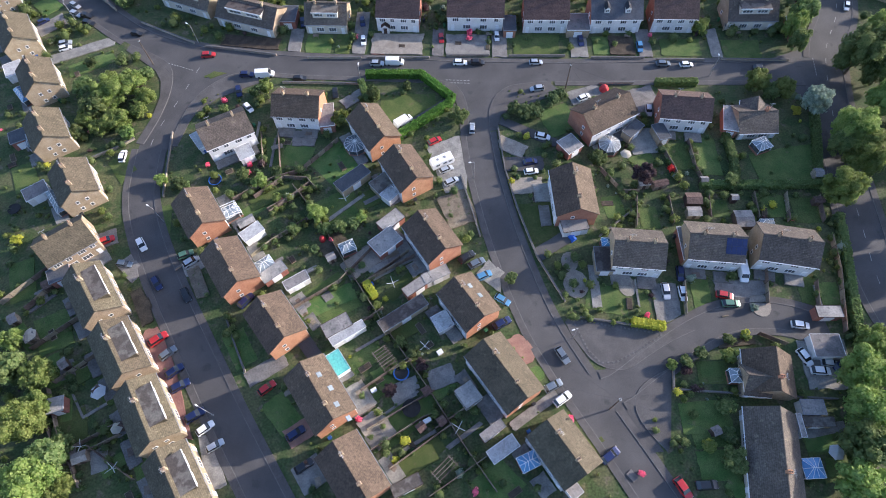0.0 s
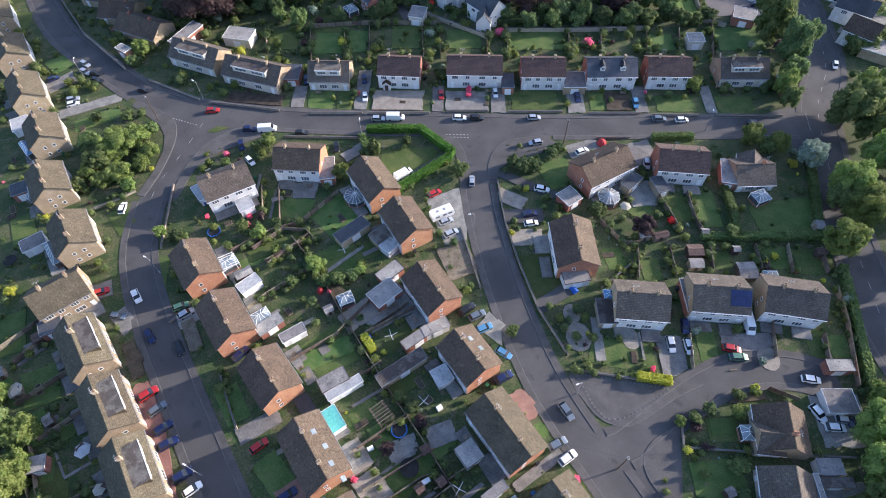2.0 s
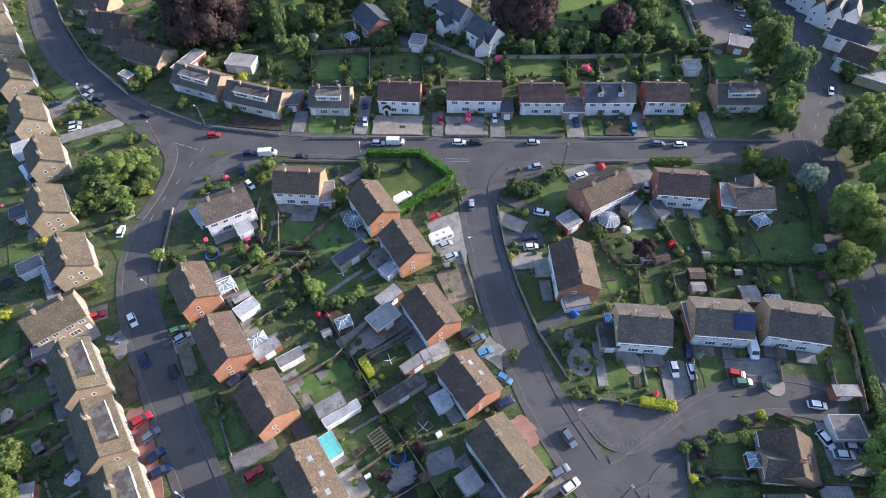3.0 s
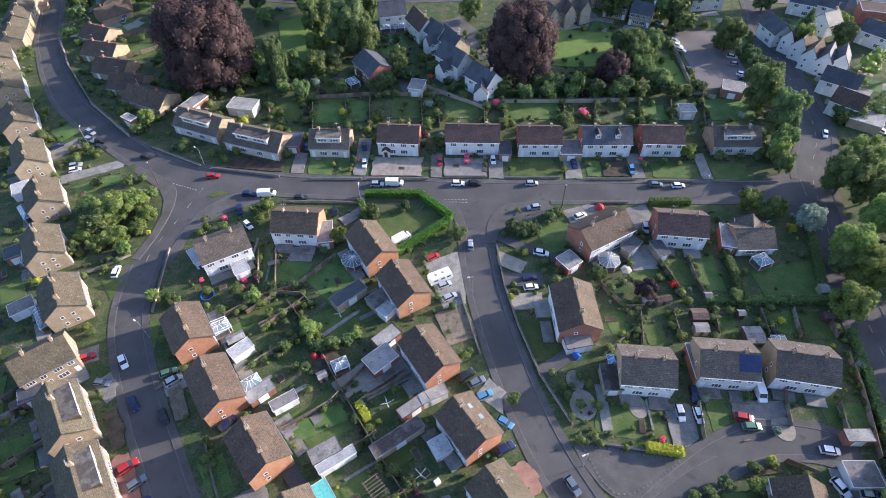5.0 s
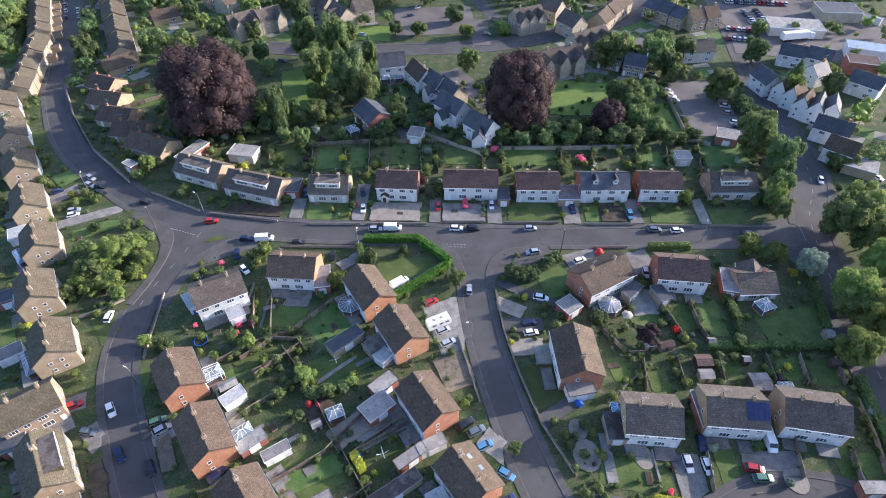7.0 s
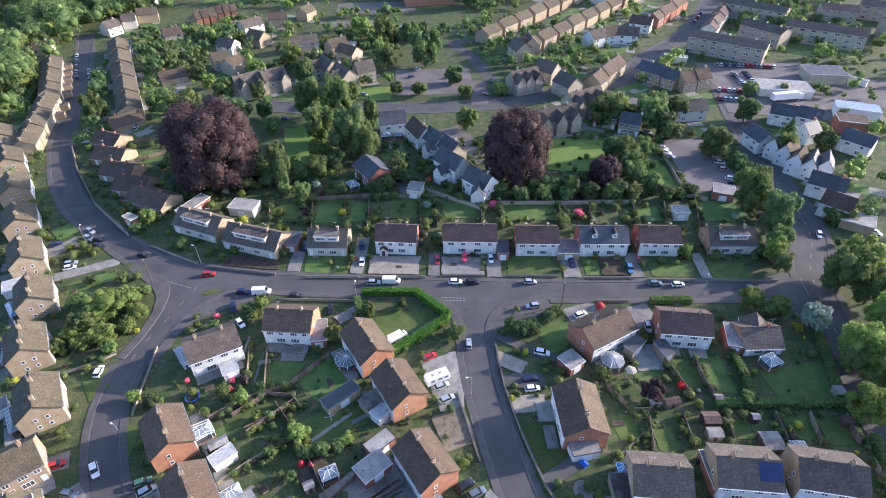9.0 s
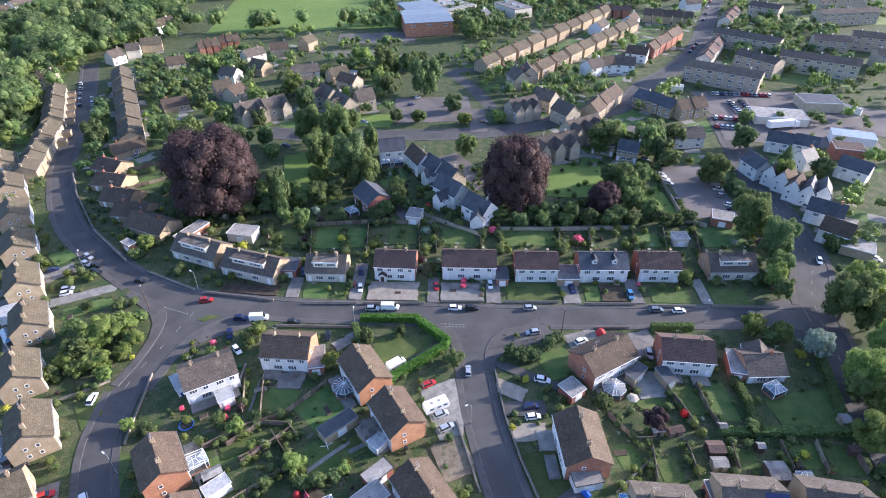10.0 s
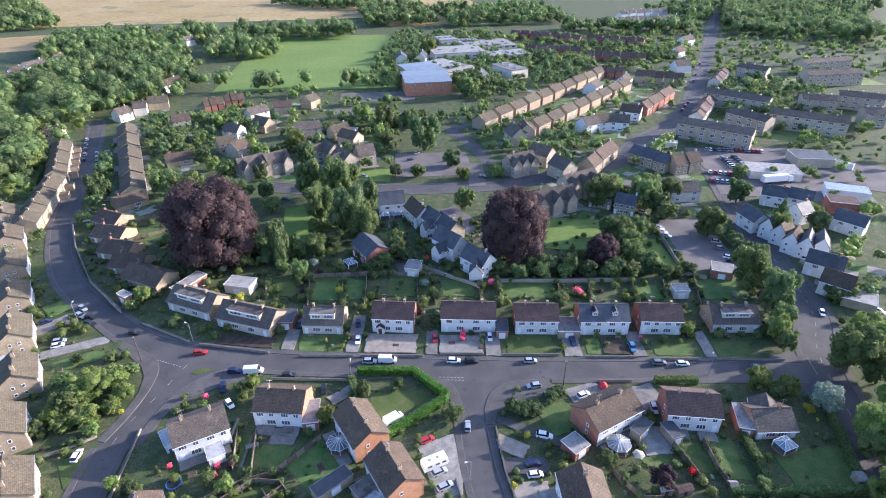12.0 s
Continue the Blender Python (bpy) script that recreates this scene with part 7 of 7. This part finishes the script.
row_of([(207.2, 667.9, 250.3, 682.5, 5), (250.4, 673.7, 291.7, 688.8, 5), (232.9, 721.1, 300.6, 747.1, 6)], 8.5, 5.0, 8.2, 0.8, roof="roof_grey", gable="render", front="render", rear="render", stack="render", label="white house among trees on the far side of the town", group="far white houses", **SMALL)
row_of([(72.7, 241.6, 91.5, 266.9, 3), (112.3, 243.4, 126.8, 247.9, 2), (153.2, 416.1, 183.2, 402.3, 5)], 8.5, 5.0, 8.4, 0.96, roof="roof_brown", gable="stone", front="stone_grey", rear="stone_grey", stack="stone_grey", label="stone house with a brown roof along the high road", group="town houses", **SMALL)
row_of([(101, 261, 113.6, 244.6, 3)], 9.0, 5.0, 8.0, 1.0, roof="slate", gable="stone", front="stone", rear="stone", stack="stone_grey", label="stone terrace house with a dark slate roof", group="town houses", **SMALL)
row_of([(154, 313, 178.1, 349.5, 5), (200.7, 393, 219.7, 419.9, 4)], 8.0, 4.8, 7.6, 0.98, step=0.8, roof="roof_red", gable="cream", front="cream", rear="cream", stack="brick_red", label="stepped terrace house with a plum roof beside the flats", group="stepped town terrace", **SMALL)
for i, (x, y, yaw, L) in enumerate([(-179.9, 337.6, 57, 9), (-168.4, 362.1, 21, 12), (-87.5, 348.4, 13, 11), (-104.2, 302.8, -20, 10), (-91.2, 315, -35, 11), (-139.8, 322.7, 27, 10), (-100.2, 336.2, 43, 12.8), (-102.7, 282.6, 30, 9), (-94.5, 275.4, 60, 9), (-174.5, 350.1, 21, 8), (-72.7, 360.7, 61, 10), (-200, 302.8, 12, 9), (-65, 304.9, 18, 14.6), (-47.1, 300.1, 37, 11), (-39.7, 289.2, -36, 11.8), (106.9, 215.5, 4, 13)]):
    house(x, y, yaw, L, 8.2, he=4.8, hr=7.9, roof=("roof_grey", "roof_tan", "roof_brown")[i % 3], gable=("cream", "stone", "stone_grey")[i % 3], stack="stone_grey", label="stone or pale rendered house with a tiled roof among gardens", group="town houses", **SMALL)
for i, (x, y, yaw, L) in enumerate([(108.6, 308.6, -17, 11), (121.4, 327.2, -28, 12), (90.4, 305.3, 31, 11.3), (100.6, 309.5, 15, 10.6), (245.5, 551, 35, 16), (217.6, 500.2, 41, 16), (198.9, 446.5, 15, 13.3), (139.9, 401.3, 57, 14), (114.4, 386.3, 54, 14), (-179, 405.7, 60, 20), (-309, 472.4, 70, 20), (-309.5, 451, 53, 9), (-304.5, 429.6, 43, 9), (-302.9, 497, 64, 9), (-225.8, 577.6, 54, 10.9), (-194.8, 571.1, -3, 9), (-141, 546.1, 24, 9), (-19.3, 488, 94, 16), (-2.3, 488, 79, 16), (38.8, 416.1, 63, 18)]):
    house(x, y, yaw, L, 9.0, he=5.0, hr=8.4, roof="slate" if i > 16 else ("roof_grey", "roof_brown")[i % 2], gable="render" if i < 17 else "cream", stack="render", label="white rendered house with a dark tiled roof in the town", group="far white houses", **SMALL)
# yard of low works buildings behind the car sales lot
for i, (x, y, yaw, L, W, h) in enumerate([(184, 252, -8, 17, 12, 4.5), (158, 238, -13, 22, 12, 3.6), (176.2, 213.5, -24, 16, 8, 4.2), (166.2, 201, -19, 11, 8, 5), (124, 277.8, -20, 11, 4, 3), (193, 250, -52, 20, 1.6, 3), (130.5, 137.6, -35, 9, 7, 3)]):
    flat_building(x, y, yaw, L, W, h, wall=("stone_grey", "cream", "render", "brick_red", "render", "render", "stone")[i], roof=("slate", "felt", "roof_glass", "roof_red", "felt_pale", "felt", "felt")[i], label="low works building with a flat roof behind the car park", name="works_building", category="building", door_side=False)


def lorry(x, y, yaw):
    th = thing("lorry", pose(x, y, 0.09, 0, 0, yaw), "white articulated lorry parked in the works yard", "lorry")
    bm = bmesh.new()
    box(bm, -7.5, 4.4, -1.25, 1.25, 1.1, 3.9, 0.03)
    part("trailer", bm, PAINT["white"], th)
    bm = bmesh.new()
    prism(bm, ((4.9, 0.6), (7.0, 0.6), (7.1, 1.7), (6.7, 3.1), (4.9, 3.3)), "y", -1.2, 1.2)
    part("cab", bm, PAINT["white"], th)
    for px in (-6.2, -5.0, -3.8, 5.9):
        for s in (-1, 1):
            part("wheel", shared(("lorry_wheel",), lambda b: tube(b, (0, -0.15, 0), (0, 0.15, 0), 0.5, 0.5, 12), M["tyre"]), None, th, at=pose(px, s * 1.05, 0.5))


lorry(156, 229.5, 8)


def flats(x, y, yaw, L, W=10.5, storeys=3):
    """A long block of flats with a low roof, window rows and a stair tower."""
    h = storeys * 2.75
    th = thing("apartment_block", pose(x, y, 0, 0, 0, yaw), "long pale block of flats with a shallow grey roof", "apartment block", "flats")
    bm = bmesh.new()
    prism(bm, ((-W / 2, 0), (W / 2, 0), (W / 2, h), (0, h + 1.9), (-W / 2, h)), "x", -L / 2, L / 2)
    part("wall_shell", bm, M["stone_grey"], th)
    ang = math.atan2(2.0, W / 2)
    n = W / 2 / math.cos(ang) + 0.5
    for turn in (0, 180):
        bm = bmesh.new()
        box(bm, -L / 2 - 0.3, L / 2 + 0.3, -n, 0, 0, 0.15)
        part("roof_slope", bm, M["roof_grey"], th, at=pose(0, 0, h + 2.02, 0, 0, turn) @ pose(0, 0, 0, math.degrees(ang)))
    k = int(L / 5.0)
    for s in (-1,):
        for i in range(k):
            for f in range(storeys):
                window(th, 2.2, 1.3, pose(-L / 2 + (i + 0.5) * L / k, s * (W / 2 + 0.01), 1.6 + 2.75 * f, 0, 0, 0 if s < 0 else 180), 1)
    for i in range(3):
        chimney(th, -L / 3 + L / 3 * i, 0, h + 1.9, "cream", 0)


for ax, ay, bx, by, n in [(137.6, 296.4, 166.8, 274, 1), (179.1, 356.8, 206.5, 331.6, 1), (173.6, 313, 186.2, 294.1, 1), (195.2, 310.8, 226.9, 290.2, 1), (233.4, 425, 248, 411.1, 1), (265.7, 397.7, 308.4, 402.4, 1), (284.7, 434.1, 327.1, 444.1, 1), (229.6, 339.4, 247.4, 333.3, 1), (257.7, 346, 278, 334.4, 1), (247.5, 309.4, 257.9, 306.7, 1)]:
    a, b = Vector((ax, ay)), Vector((bx, by))
    flats((ax + bx) / 2, (ay + by) / 2, math.degrees(math.atan2(by - ay, bx - ax)), (b - a).length)

for i, (x, y, yaw, L, W) in enumerate([(13.2, 451.6, 38, 34, 38.1), (27.2, 506.1, 12, 44.1, 30.3), (57.5, 542.8, 14, 45.4, 33.4), (64.2, 438.4, 118, 26.1, 15.2), (40.8, 559.9, 25, 18.1, 16.8), (20.3, 562, 17, 16.7, 20.5), (70, 499.2, 12, 34.8, 23.5)]):
    th = thing("school_block", pose(x, y, 0, 0, 0, yaw), "flat-roofed school block with pale roof and window bands", "school building", "school blocks")
    h = 5.0 + 1.6 * (i % 2)
    bm = bmesh.new()
    box(bm, -L / 2, L / 2, -W / 2, W / 2, 0, h)
    part("wall_shell", bm, M["cream"], th)
    bm = bmesh.new()
    box(bm, -L / 2 - 0.3, L / 2 + 0.3, -W / 2 - 0.3, W / 2 + 0.3, h + 0.003, h + 0.35)
    part("roof", bm, M["felt"], th)
    for z in (1.6, 4.0):
        k = max(2, int(L / 6))
        for j in range(k):
            window(th, 3.6, 1.3, pose(-L / 2 + (j + 0.5) * L / k, -W / 2 - 0.01, z), 2)
    for j in range(3):
        bm = bmesh.new()
        box(bm, -1.2, 1.2, -1.5, 1.5, 0, 0.9, 0.2)
        part("roof_light", bm, M["roof_glass"], th, at=pose(-L / 3 + j * L / 3, 0, h + 0.36))
for i, (x, y, yaw, L, W) in enumerate([(0.5, 398.9, 8, 31.3, 29.9), (-4.3, 432.7, 22, 25.7, 22.2)]):
    th = thing("sports_hall", pose(x, y, 0, 0, 0, yaw), "tall brick sports hall with a pale blue metal roof", "school building")
    h = 8.5 - i
    bm = bmesh.new()
    box(bm, -L / 2, L / 2, -W / 2, W / 2, 0, h)
    part("wall_shell", bm, M["brick"], th)
    bm = bmesh.new()
    prism(bm, ((-W / 2 - 0.4, h), (W / 2 + 0.4, h + 1.2), (W / 2 + 0.4, h + 1.6), (0, h + 1.9), (-W / 2 - 0.4, h + 0.4)), "x", -L / 2 - 0.4, L / 2 + 0.4)
    part("roof", bm, M["metal_roof"], th, "pale blue-grey metal roof")
    for j in range(3):
        window(th, 3.0, 1.2, pose(-L / 3 + j * L / 3, -W / 2 - 0.01, h - 1.6), 3)

for ob in scene.objects:
    if ob.type == "EMPTY" and ob.get("category") in ("house", "apartment block", "school building") and ob.location.y > 150:
        SOLID.append((ob.location.x, ob.location.y, math.degrees(ob.matrix_basis.to_euler().z), 13, 9.5))
rng = np.random.default_rng(3)
WOODS = [(-202.2, 370.7, -3, 38.3, 219), (-224.3, 426.3, 23, 85.9, 143.1), (-277.3, 534.8, 25, 112.1, 102), (-161.2, 536.6, 13, 56, 72.5), (-215, 605, 10, 280, 60), (-238, 345, 122, 220, 55), (-36.9, 760.2, 10, 82.9, 173.9), (88.9, 734.1, 10, 138.6, 124.1), (421, 679.3, -28, 147.5, 238.6), (434.7, 770.2, 20, 281.7, 127), (-139.3, 882.9, -29, 136.3, 98.5), (-510.1, 783.1, 36, 58, 275), (-183.6, 241.5, -69, 97.7, 27.1), (-173, 428.1, 38, 11.9, 46.5), (-81, 404.4, 2, 136.2, 9.5), (220, 631.5, -4, 145, 35.7)]
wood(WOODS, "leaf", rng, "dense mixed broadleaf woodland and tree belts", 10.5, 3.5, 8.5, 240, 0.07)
# fewer dark, more light trees: the leaf colours stand in for haze
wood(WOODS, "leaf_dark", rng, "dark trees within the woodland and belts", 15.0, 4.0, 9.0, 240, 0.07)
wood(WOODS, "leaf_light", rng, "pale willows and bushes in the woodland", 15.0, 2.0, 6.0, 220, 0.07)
TOWN = [(-123.7, 317.1, 34, 70.3, 77.4), (-34.5, 352.4, -3, 51.2, 79), (109, 473.2, 34, 234.4, 96.7), (68.1, 291.1, 26, 32.3, 61.1), (225.5, 365.4, -23, 70, 120), (-32.5, 278.3, -3, 37.7, 49.2), (39.2, 315.8, 33, 61.2, 60.4), (121.9, 154.1, -2, 28, 44.2), (12.6, 511.3, -3, 102.3, 228.1), (-143.4, 283.5, -2, 35.6, 89.7), (49.7, 257.9, -37, 35.4, 42.8), (-139.4, 202.7, -10, 26.5, 60)]
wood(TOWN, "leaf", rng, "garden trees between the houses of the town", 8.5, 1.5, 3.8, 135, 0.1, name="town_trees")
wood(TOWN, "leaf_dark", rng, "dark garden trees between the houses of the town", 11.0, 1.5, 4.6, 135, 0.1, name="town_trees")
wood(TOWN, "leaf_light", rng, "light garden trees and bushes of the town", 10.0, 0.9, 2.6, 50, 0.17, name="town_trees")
SPREAD = [(225, 270, -35, 110, 60), (178, 195, -35, 70, 30), (150, 150, -35, 60, 40), (84, 433.5, -3, 106.5, 369.5), (204.4, 435.3, -12, 75.8, 428.5), (-75.4, 324.7, 1, 118.4, 131.2), (-163.9, 215.8, -2, 34.2, 47.2), (321.8, 512.1, -14, 182.9, 198.7), (138.7, 552, -3, 185.9, 117.9)]
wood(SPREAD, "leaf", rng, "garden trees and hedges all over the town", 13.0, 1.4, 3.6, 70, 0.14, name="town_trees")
# bright leaf instead of dark: distance haze put into the foliage colour
wood(SPREAD, "leaf_light", rng, "garden trees and hedges all over the town, lightened for haze", 17.0, 1.4, 4.4, 70, 0.14, name="town_trees")


# garden plots, paths and yards round the distant houses
plots = {"lawn": bmesh.new(), "drive": bmesh.new(), "soil": bmesh.new(), "gravel": bmesh.new()}
rnd = random.Random(8)
count = 0
for ob in [o for o in scene.objects if o.type == "EMPTY" and o.get("category") == "house" and (o.location.y > 195 or o.location.x > 115)]:
    m = ob.matrix_basis
    for side in (-1, 1):
        for material, u, v, L, W in (("lawn", rnd.uniform(-3, 3), 12.5, rnd.uniform(5, 8), rnd.uniform(7, 11)), ("drive", rnd.uniform(-4, 4), 6.4, rnd.uniform(4, 9), 3.4),
                                     (rnd.choice(("soil", "gravel")), rnd.uniform(-5, 5), rnd.uniform(9, 18), rnd.uniform(2, 4), rnd.uniform(2, 5)),
                                     (rnd.choice(("drive", "lawn")), rnd.uniform(-6, 6), rnd.uniform(11, 19), rnd.uniform(1, 5), rnd.uniform(3, 8))):
            c = m @ Vector((u, side * v, 0))
            if rnd.random() < 0.2 or road_gap(c.to_2d()) < 3.5:
                continue
            count += 1
            z = 0.004 + 0.00002 * count
            quad(plots[material], *[((m @ Vector((u + a * L / 2, side * v + b * W / 2, 0))).to_2d().to_3d() + Vector((0, 0, z))) for a, b in ((-1, -1), (1, -1), (1, 1), (-1, 1))])
for material, bm in plots.items():
    tagged(part("garden_plots", bm, M[material]), "patchwork of gardens and yards round the town houses", "garden", kind="stuff")


# ---- garden furniture ----
def pergola(x, y, yaw, L, W, material):
    th = thing("pergola", pose(x, y, 0, 0, 0, yaw), "open slatted garden pergola on posts", "pergola", "pergolas")
    for sx in (-1, 1):
        for sy in (-1, 1):
            part("post", shared(("pergola_post", material), lambda b: box(b, -0.06, 0.06, -0.06, 0.06, 0, 2.2), M[material]), None, th, at=pose(sx * L / 2, sy * W / 2, 0))
        bm = bmesh.new()
        box(bm, -0.06, 0.06, -W / 2 - 0.3, W / 2 + 0.3, 2.2, 2.36)
        part("beam", bm, M[material], th, at=pose(sx * L / 2, 0, 0))
    n = int(W / 0.6)
    for k in range(n + 1):
        part("slat", shared(("slat", material, round(L, 1)), lambda b: box(b, -L / 2 - 0.3, L / 2 + 0.3, -0.05, 0.05, 2.364, 2.5), M[material]), None, th, at=pose(0, -W / 2 + W * k / n, 0))


for i, (x, y, yaw, L, W) in enumerate([(-48.9, 70.2, 27, 3.8, 3.6), (-12.4, 34.4, 35, 2.7, 3.9), (-1, 13.2, 42, 4.2, 1.9)]):
    pergola(x, y, yaw, L, W, "upvc" if i == 0 else "wood")


def rotary_dryer(x, y):
    th = thing("rotary_dryer", pose(x, y, 0, 0, 0, x * 31 % 90), "pale metal rotary clothes dryer on a lawn", "clothes dryer", "clothes dryers")
    bm = bmesh.new()
    tube(bm, (0, 0, 0), (0, 0, 1.7), 0.04, 0.04, 6)
    part("pole", bm, M["upvc"], th)
    for k in range(4):
        bm = bmesh.new()
        tube(bm, (0.04, 0, 1.3), (1.35, 0, 1.9), 0.05, 0.04, 5)
        part("arm", bm, M["upvc"], th, at=pose(0, 0, 0, 0, 0, 90 * k))


for x, y in [(-11, 51.1), (-4.3, 36.8), (-69.5, 19.3), (-22.5, 73.2), (-62.4, 15.3), (1.9, 20.5)]:
    rotary_dryer(x, y)


def parasol(x, y, r, colour):
    th = thing("garden_parasol", pose(x, y, 0, 0, 0, x * 17 % 60), "pale canvas garden parasol open on its pole", "parasol", "parasols")
    bm = bmesh.new()
    tube(bm, (0, 0, 0), (0, 0, 2.3), 0.03, 0.03, 6)
    part("pole", bm, M["wood"], th)
    bm = bmesh.new()
    top = bm.verts.new((0, 0, 2.5))
    ring = [bm.verts.new((r * math.cos(k * 1.0472), r * math.sin(k * 1.0472), 2.0)) for k in range(6)]
    for a, b in zip(ring, ring[1:] + ring[:1]):
        bm.faces.new((top, a, b))
    bmesh.ops.solidify(bm, geom=bm.faces[:], thickness=0.02)
    part("canopy", bm, M[colour], th)


for i, (x, y, r) in enumerate([(-68.3, 29.4, 1.6), (-85.7, 41.7, 1.5), (-63, 22.3, 1.2), (70.7, 13.9, 1.5), (44.6, 82.8, 1.4)]):
    parasol(x, y, r, "cream" if i % 3 else "upvc")


def storage_box(x, y, yaw, L, W, h, material, label):
    th = thing("garden_chest", pose(x, y, 0, 0, 0, yaw), label, "garden chest", "garden chests")
    bm = bmesh.new()
    box(bm, -L / 2, L / 2, -W / 2, W / 2, 0, h, 0.05)
    part("chest_body", bm, M[material], th)
    bm = bmesh.new()
    box(bm, -L / 2 - 0.05, L / 2 + 0.05, -W / 2 - 0.05, W / 2 + 0.05, h + 0.002, h + 0.1, 0.03)
    part("lid", bm, M["upvc"], th, "white flat lid")


for x, y, yaw, L, W in [(-4.4, 22, 27, 2.2, 0.8), (-14.5, 28.3, 28, 1.1, 0.7), (-1.3, 35.6, 31, 1.1, 0.9)]:
    storage_box(x, y, yaw, L, W, 0.9, "cream", "white covered garden chest beside a fence")

def dome_tent(x, y, r, colour):
    """A low four-sided play tent with bowed sides."""
    th = thing("play_tent", pose(x, y, 0.1, 0, 0, 25), "small bright play tent standing on a drive", "tent", "play tents")
    bm = bmesh.new()
    rows = [[bm.verts.new((k * r * math.cos(a), k * r * math.sin(a), z)) for a in (i * math.pi / 4 for i in range(8))] for k, z in ((1, 0), (0.92, 0.7), (0.6, 1.3), (0.1, 1.6))]
    for p, q in zip(rows, rows[1:]):
        for i in range(8):
            bm.faces.new((p[i], p[(i + 1) % 8], q[(i + 1) % 8], q[i]))
    bm.faces.new(rows[-1])
    part("fabric", bm, colour, th)


RED_CLOTH = mat("red_nylon", (0.45, 0.03, 0.035), (0.52, 0.05, 0.05), rough=0.6, vary=0)
BLUE_SHEET = mat("blue_tarpaulin", (0.03, 0.1, 0.42), (0.05, 0.14, 0.5), rough=0.5, vary=0)
dome_tent(43.3, 105.1, 1.3, RED_CLOTH)
dome_tent(-27.1, 62.9, 0.8, RED_CLOTH)
for x, y, yaw, L, W in [(28.9, 61.6, -60, 2.6, 1.5), (-16.1, 51.3, 30, 1.6, 0.8)]:
    th = thing("covered_load", pose(x, y, 0.05, 0, 0, yaw), "low load under a bright blue tarpaulin", "tarpaulin", "covered loads")
    bm = bmesh.new()
    prism(bm, ((-W / 2, 0), (W / 2, 0), (W / 2 * 0.8, 0.6), (0, 0.85), (-W / 2 * 0.8, 0.6)), "x", -L / 2, L / 2)
    part("sheet", bm, BLUE_SHEET, th)

CABLE = mat("dark_cable", (0.05, 0.05, 0.05), (0.07, 0.07, 0.07), fine=0.1, vary=0, rough=0.8)
# service wires fan out from each telegraph pole to the eaves around it
eaves = [o for o in scene.objects if o.get("category") == "house" and o.location.y < 140]
for x, y in [(33.4, 106.1), (-77.5, 119.6), (31.2, 23.3)]:
    top = Vector((x, y, 7.9))
    for ob in sorted(eaves, key=lambda o: (o.location - top).length)[:6]:
        end = ob.location.copy()
        end.z = 5.2
        end += (top - end).normalized() * 3.8
        end.z = 5.2
        bm, last = bmesh.new(), None
        for k in range(9):
            t = k / 8
            p = top.lerp(end, t) - Vector((0, 0, 1.4 * t * (1 - t)))
            d = (end - top).cross(Vector((0, 0, 1))).normalized() * 0.012
            ring = [bm.verts.new(p + d), bm.verts.new(p - d), bm.verts.new(p + Vector((0, 0, 0.018)))]
            for i in range(3 if last else 0):
                bm.faces.new((last[i], ring[i], ring[(i + 1) % 3], last[(i + 1) % 3]))
            last = ring
        tagged(part("overhead_wire", bm, CABLE), "thin grey telephone wire from pole to house", "wire", "overhead wires")
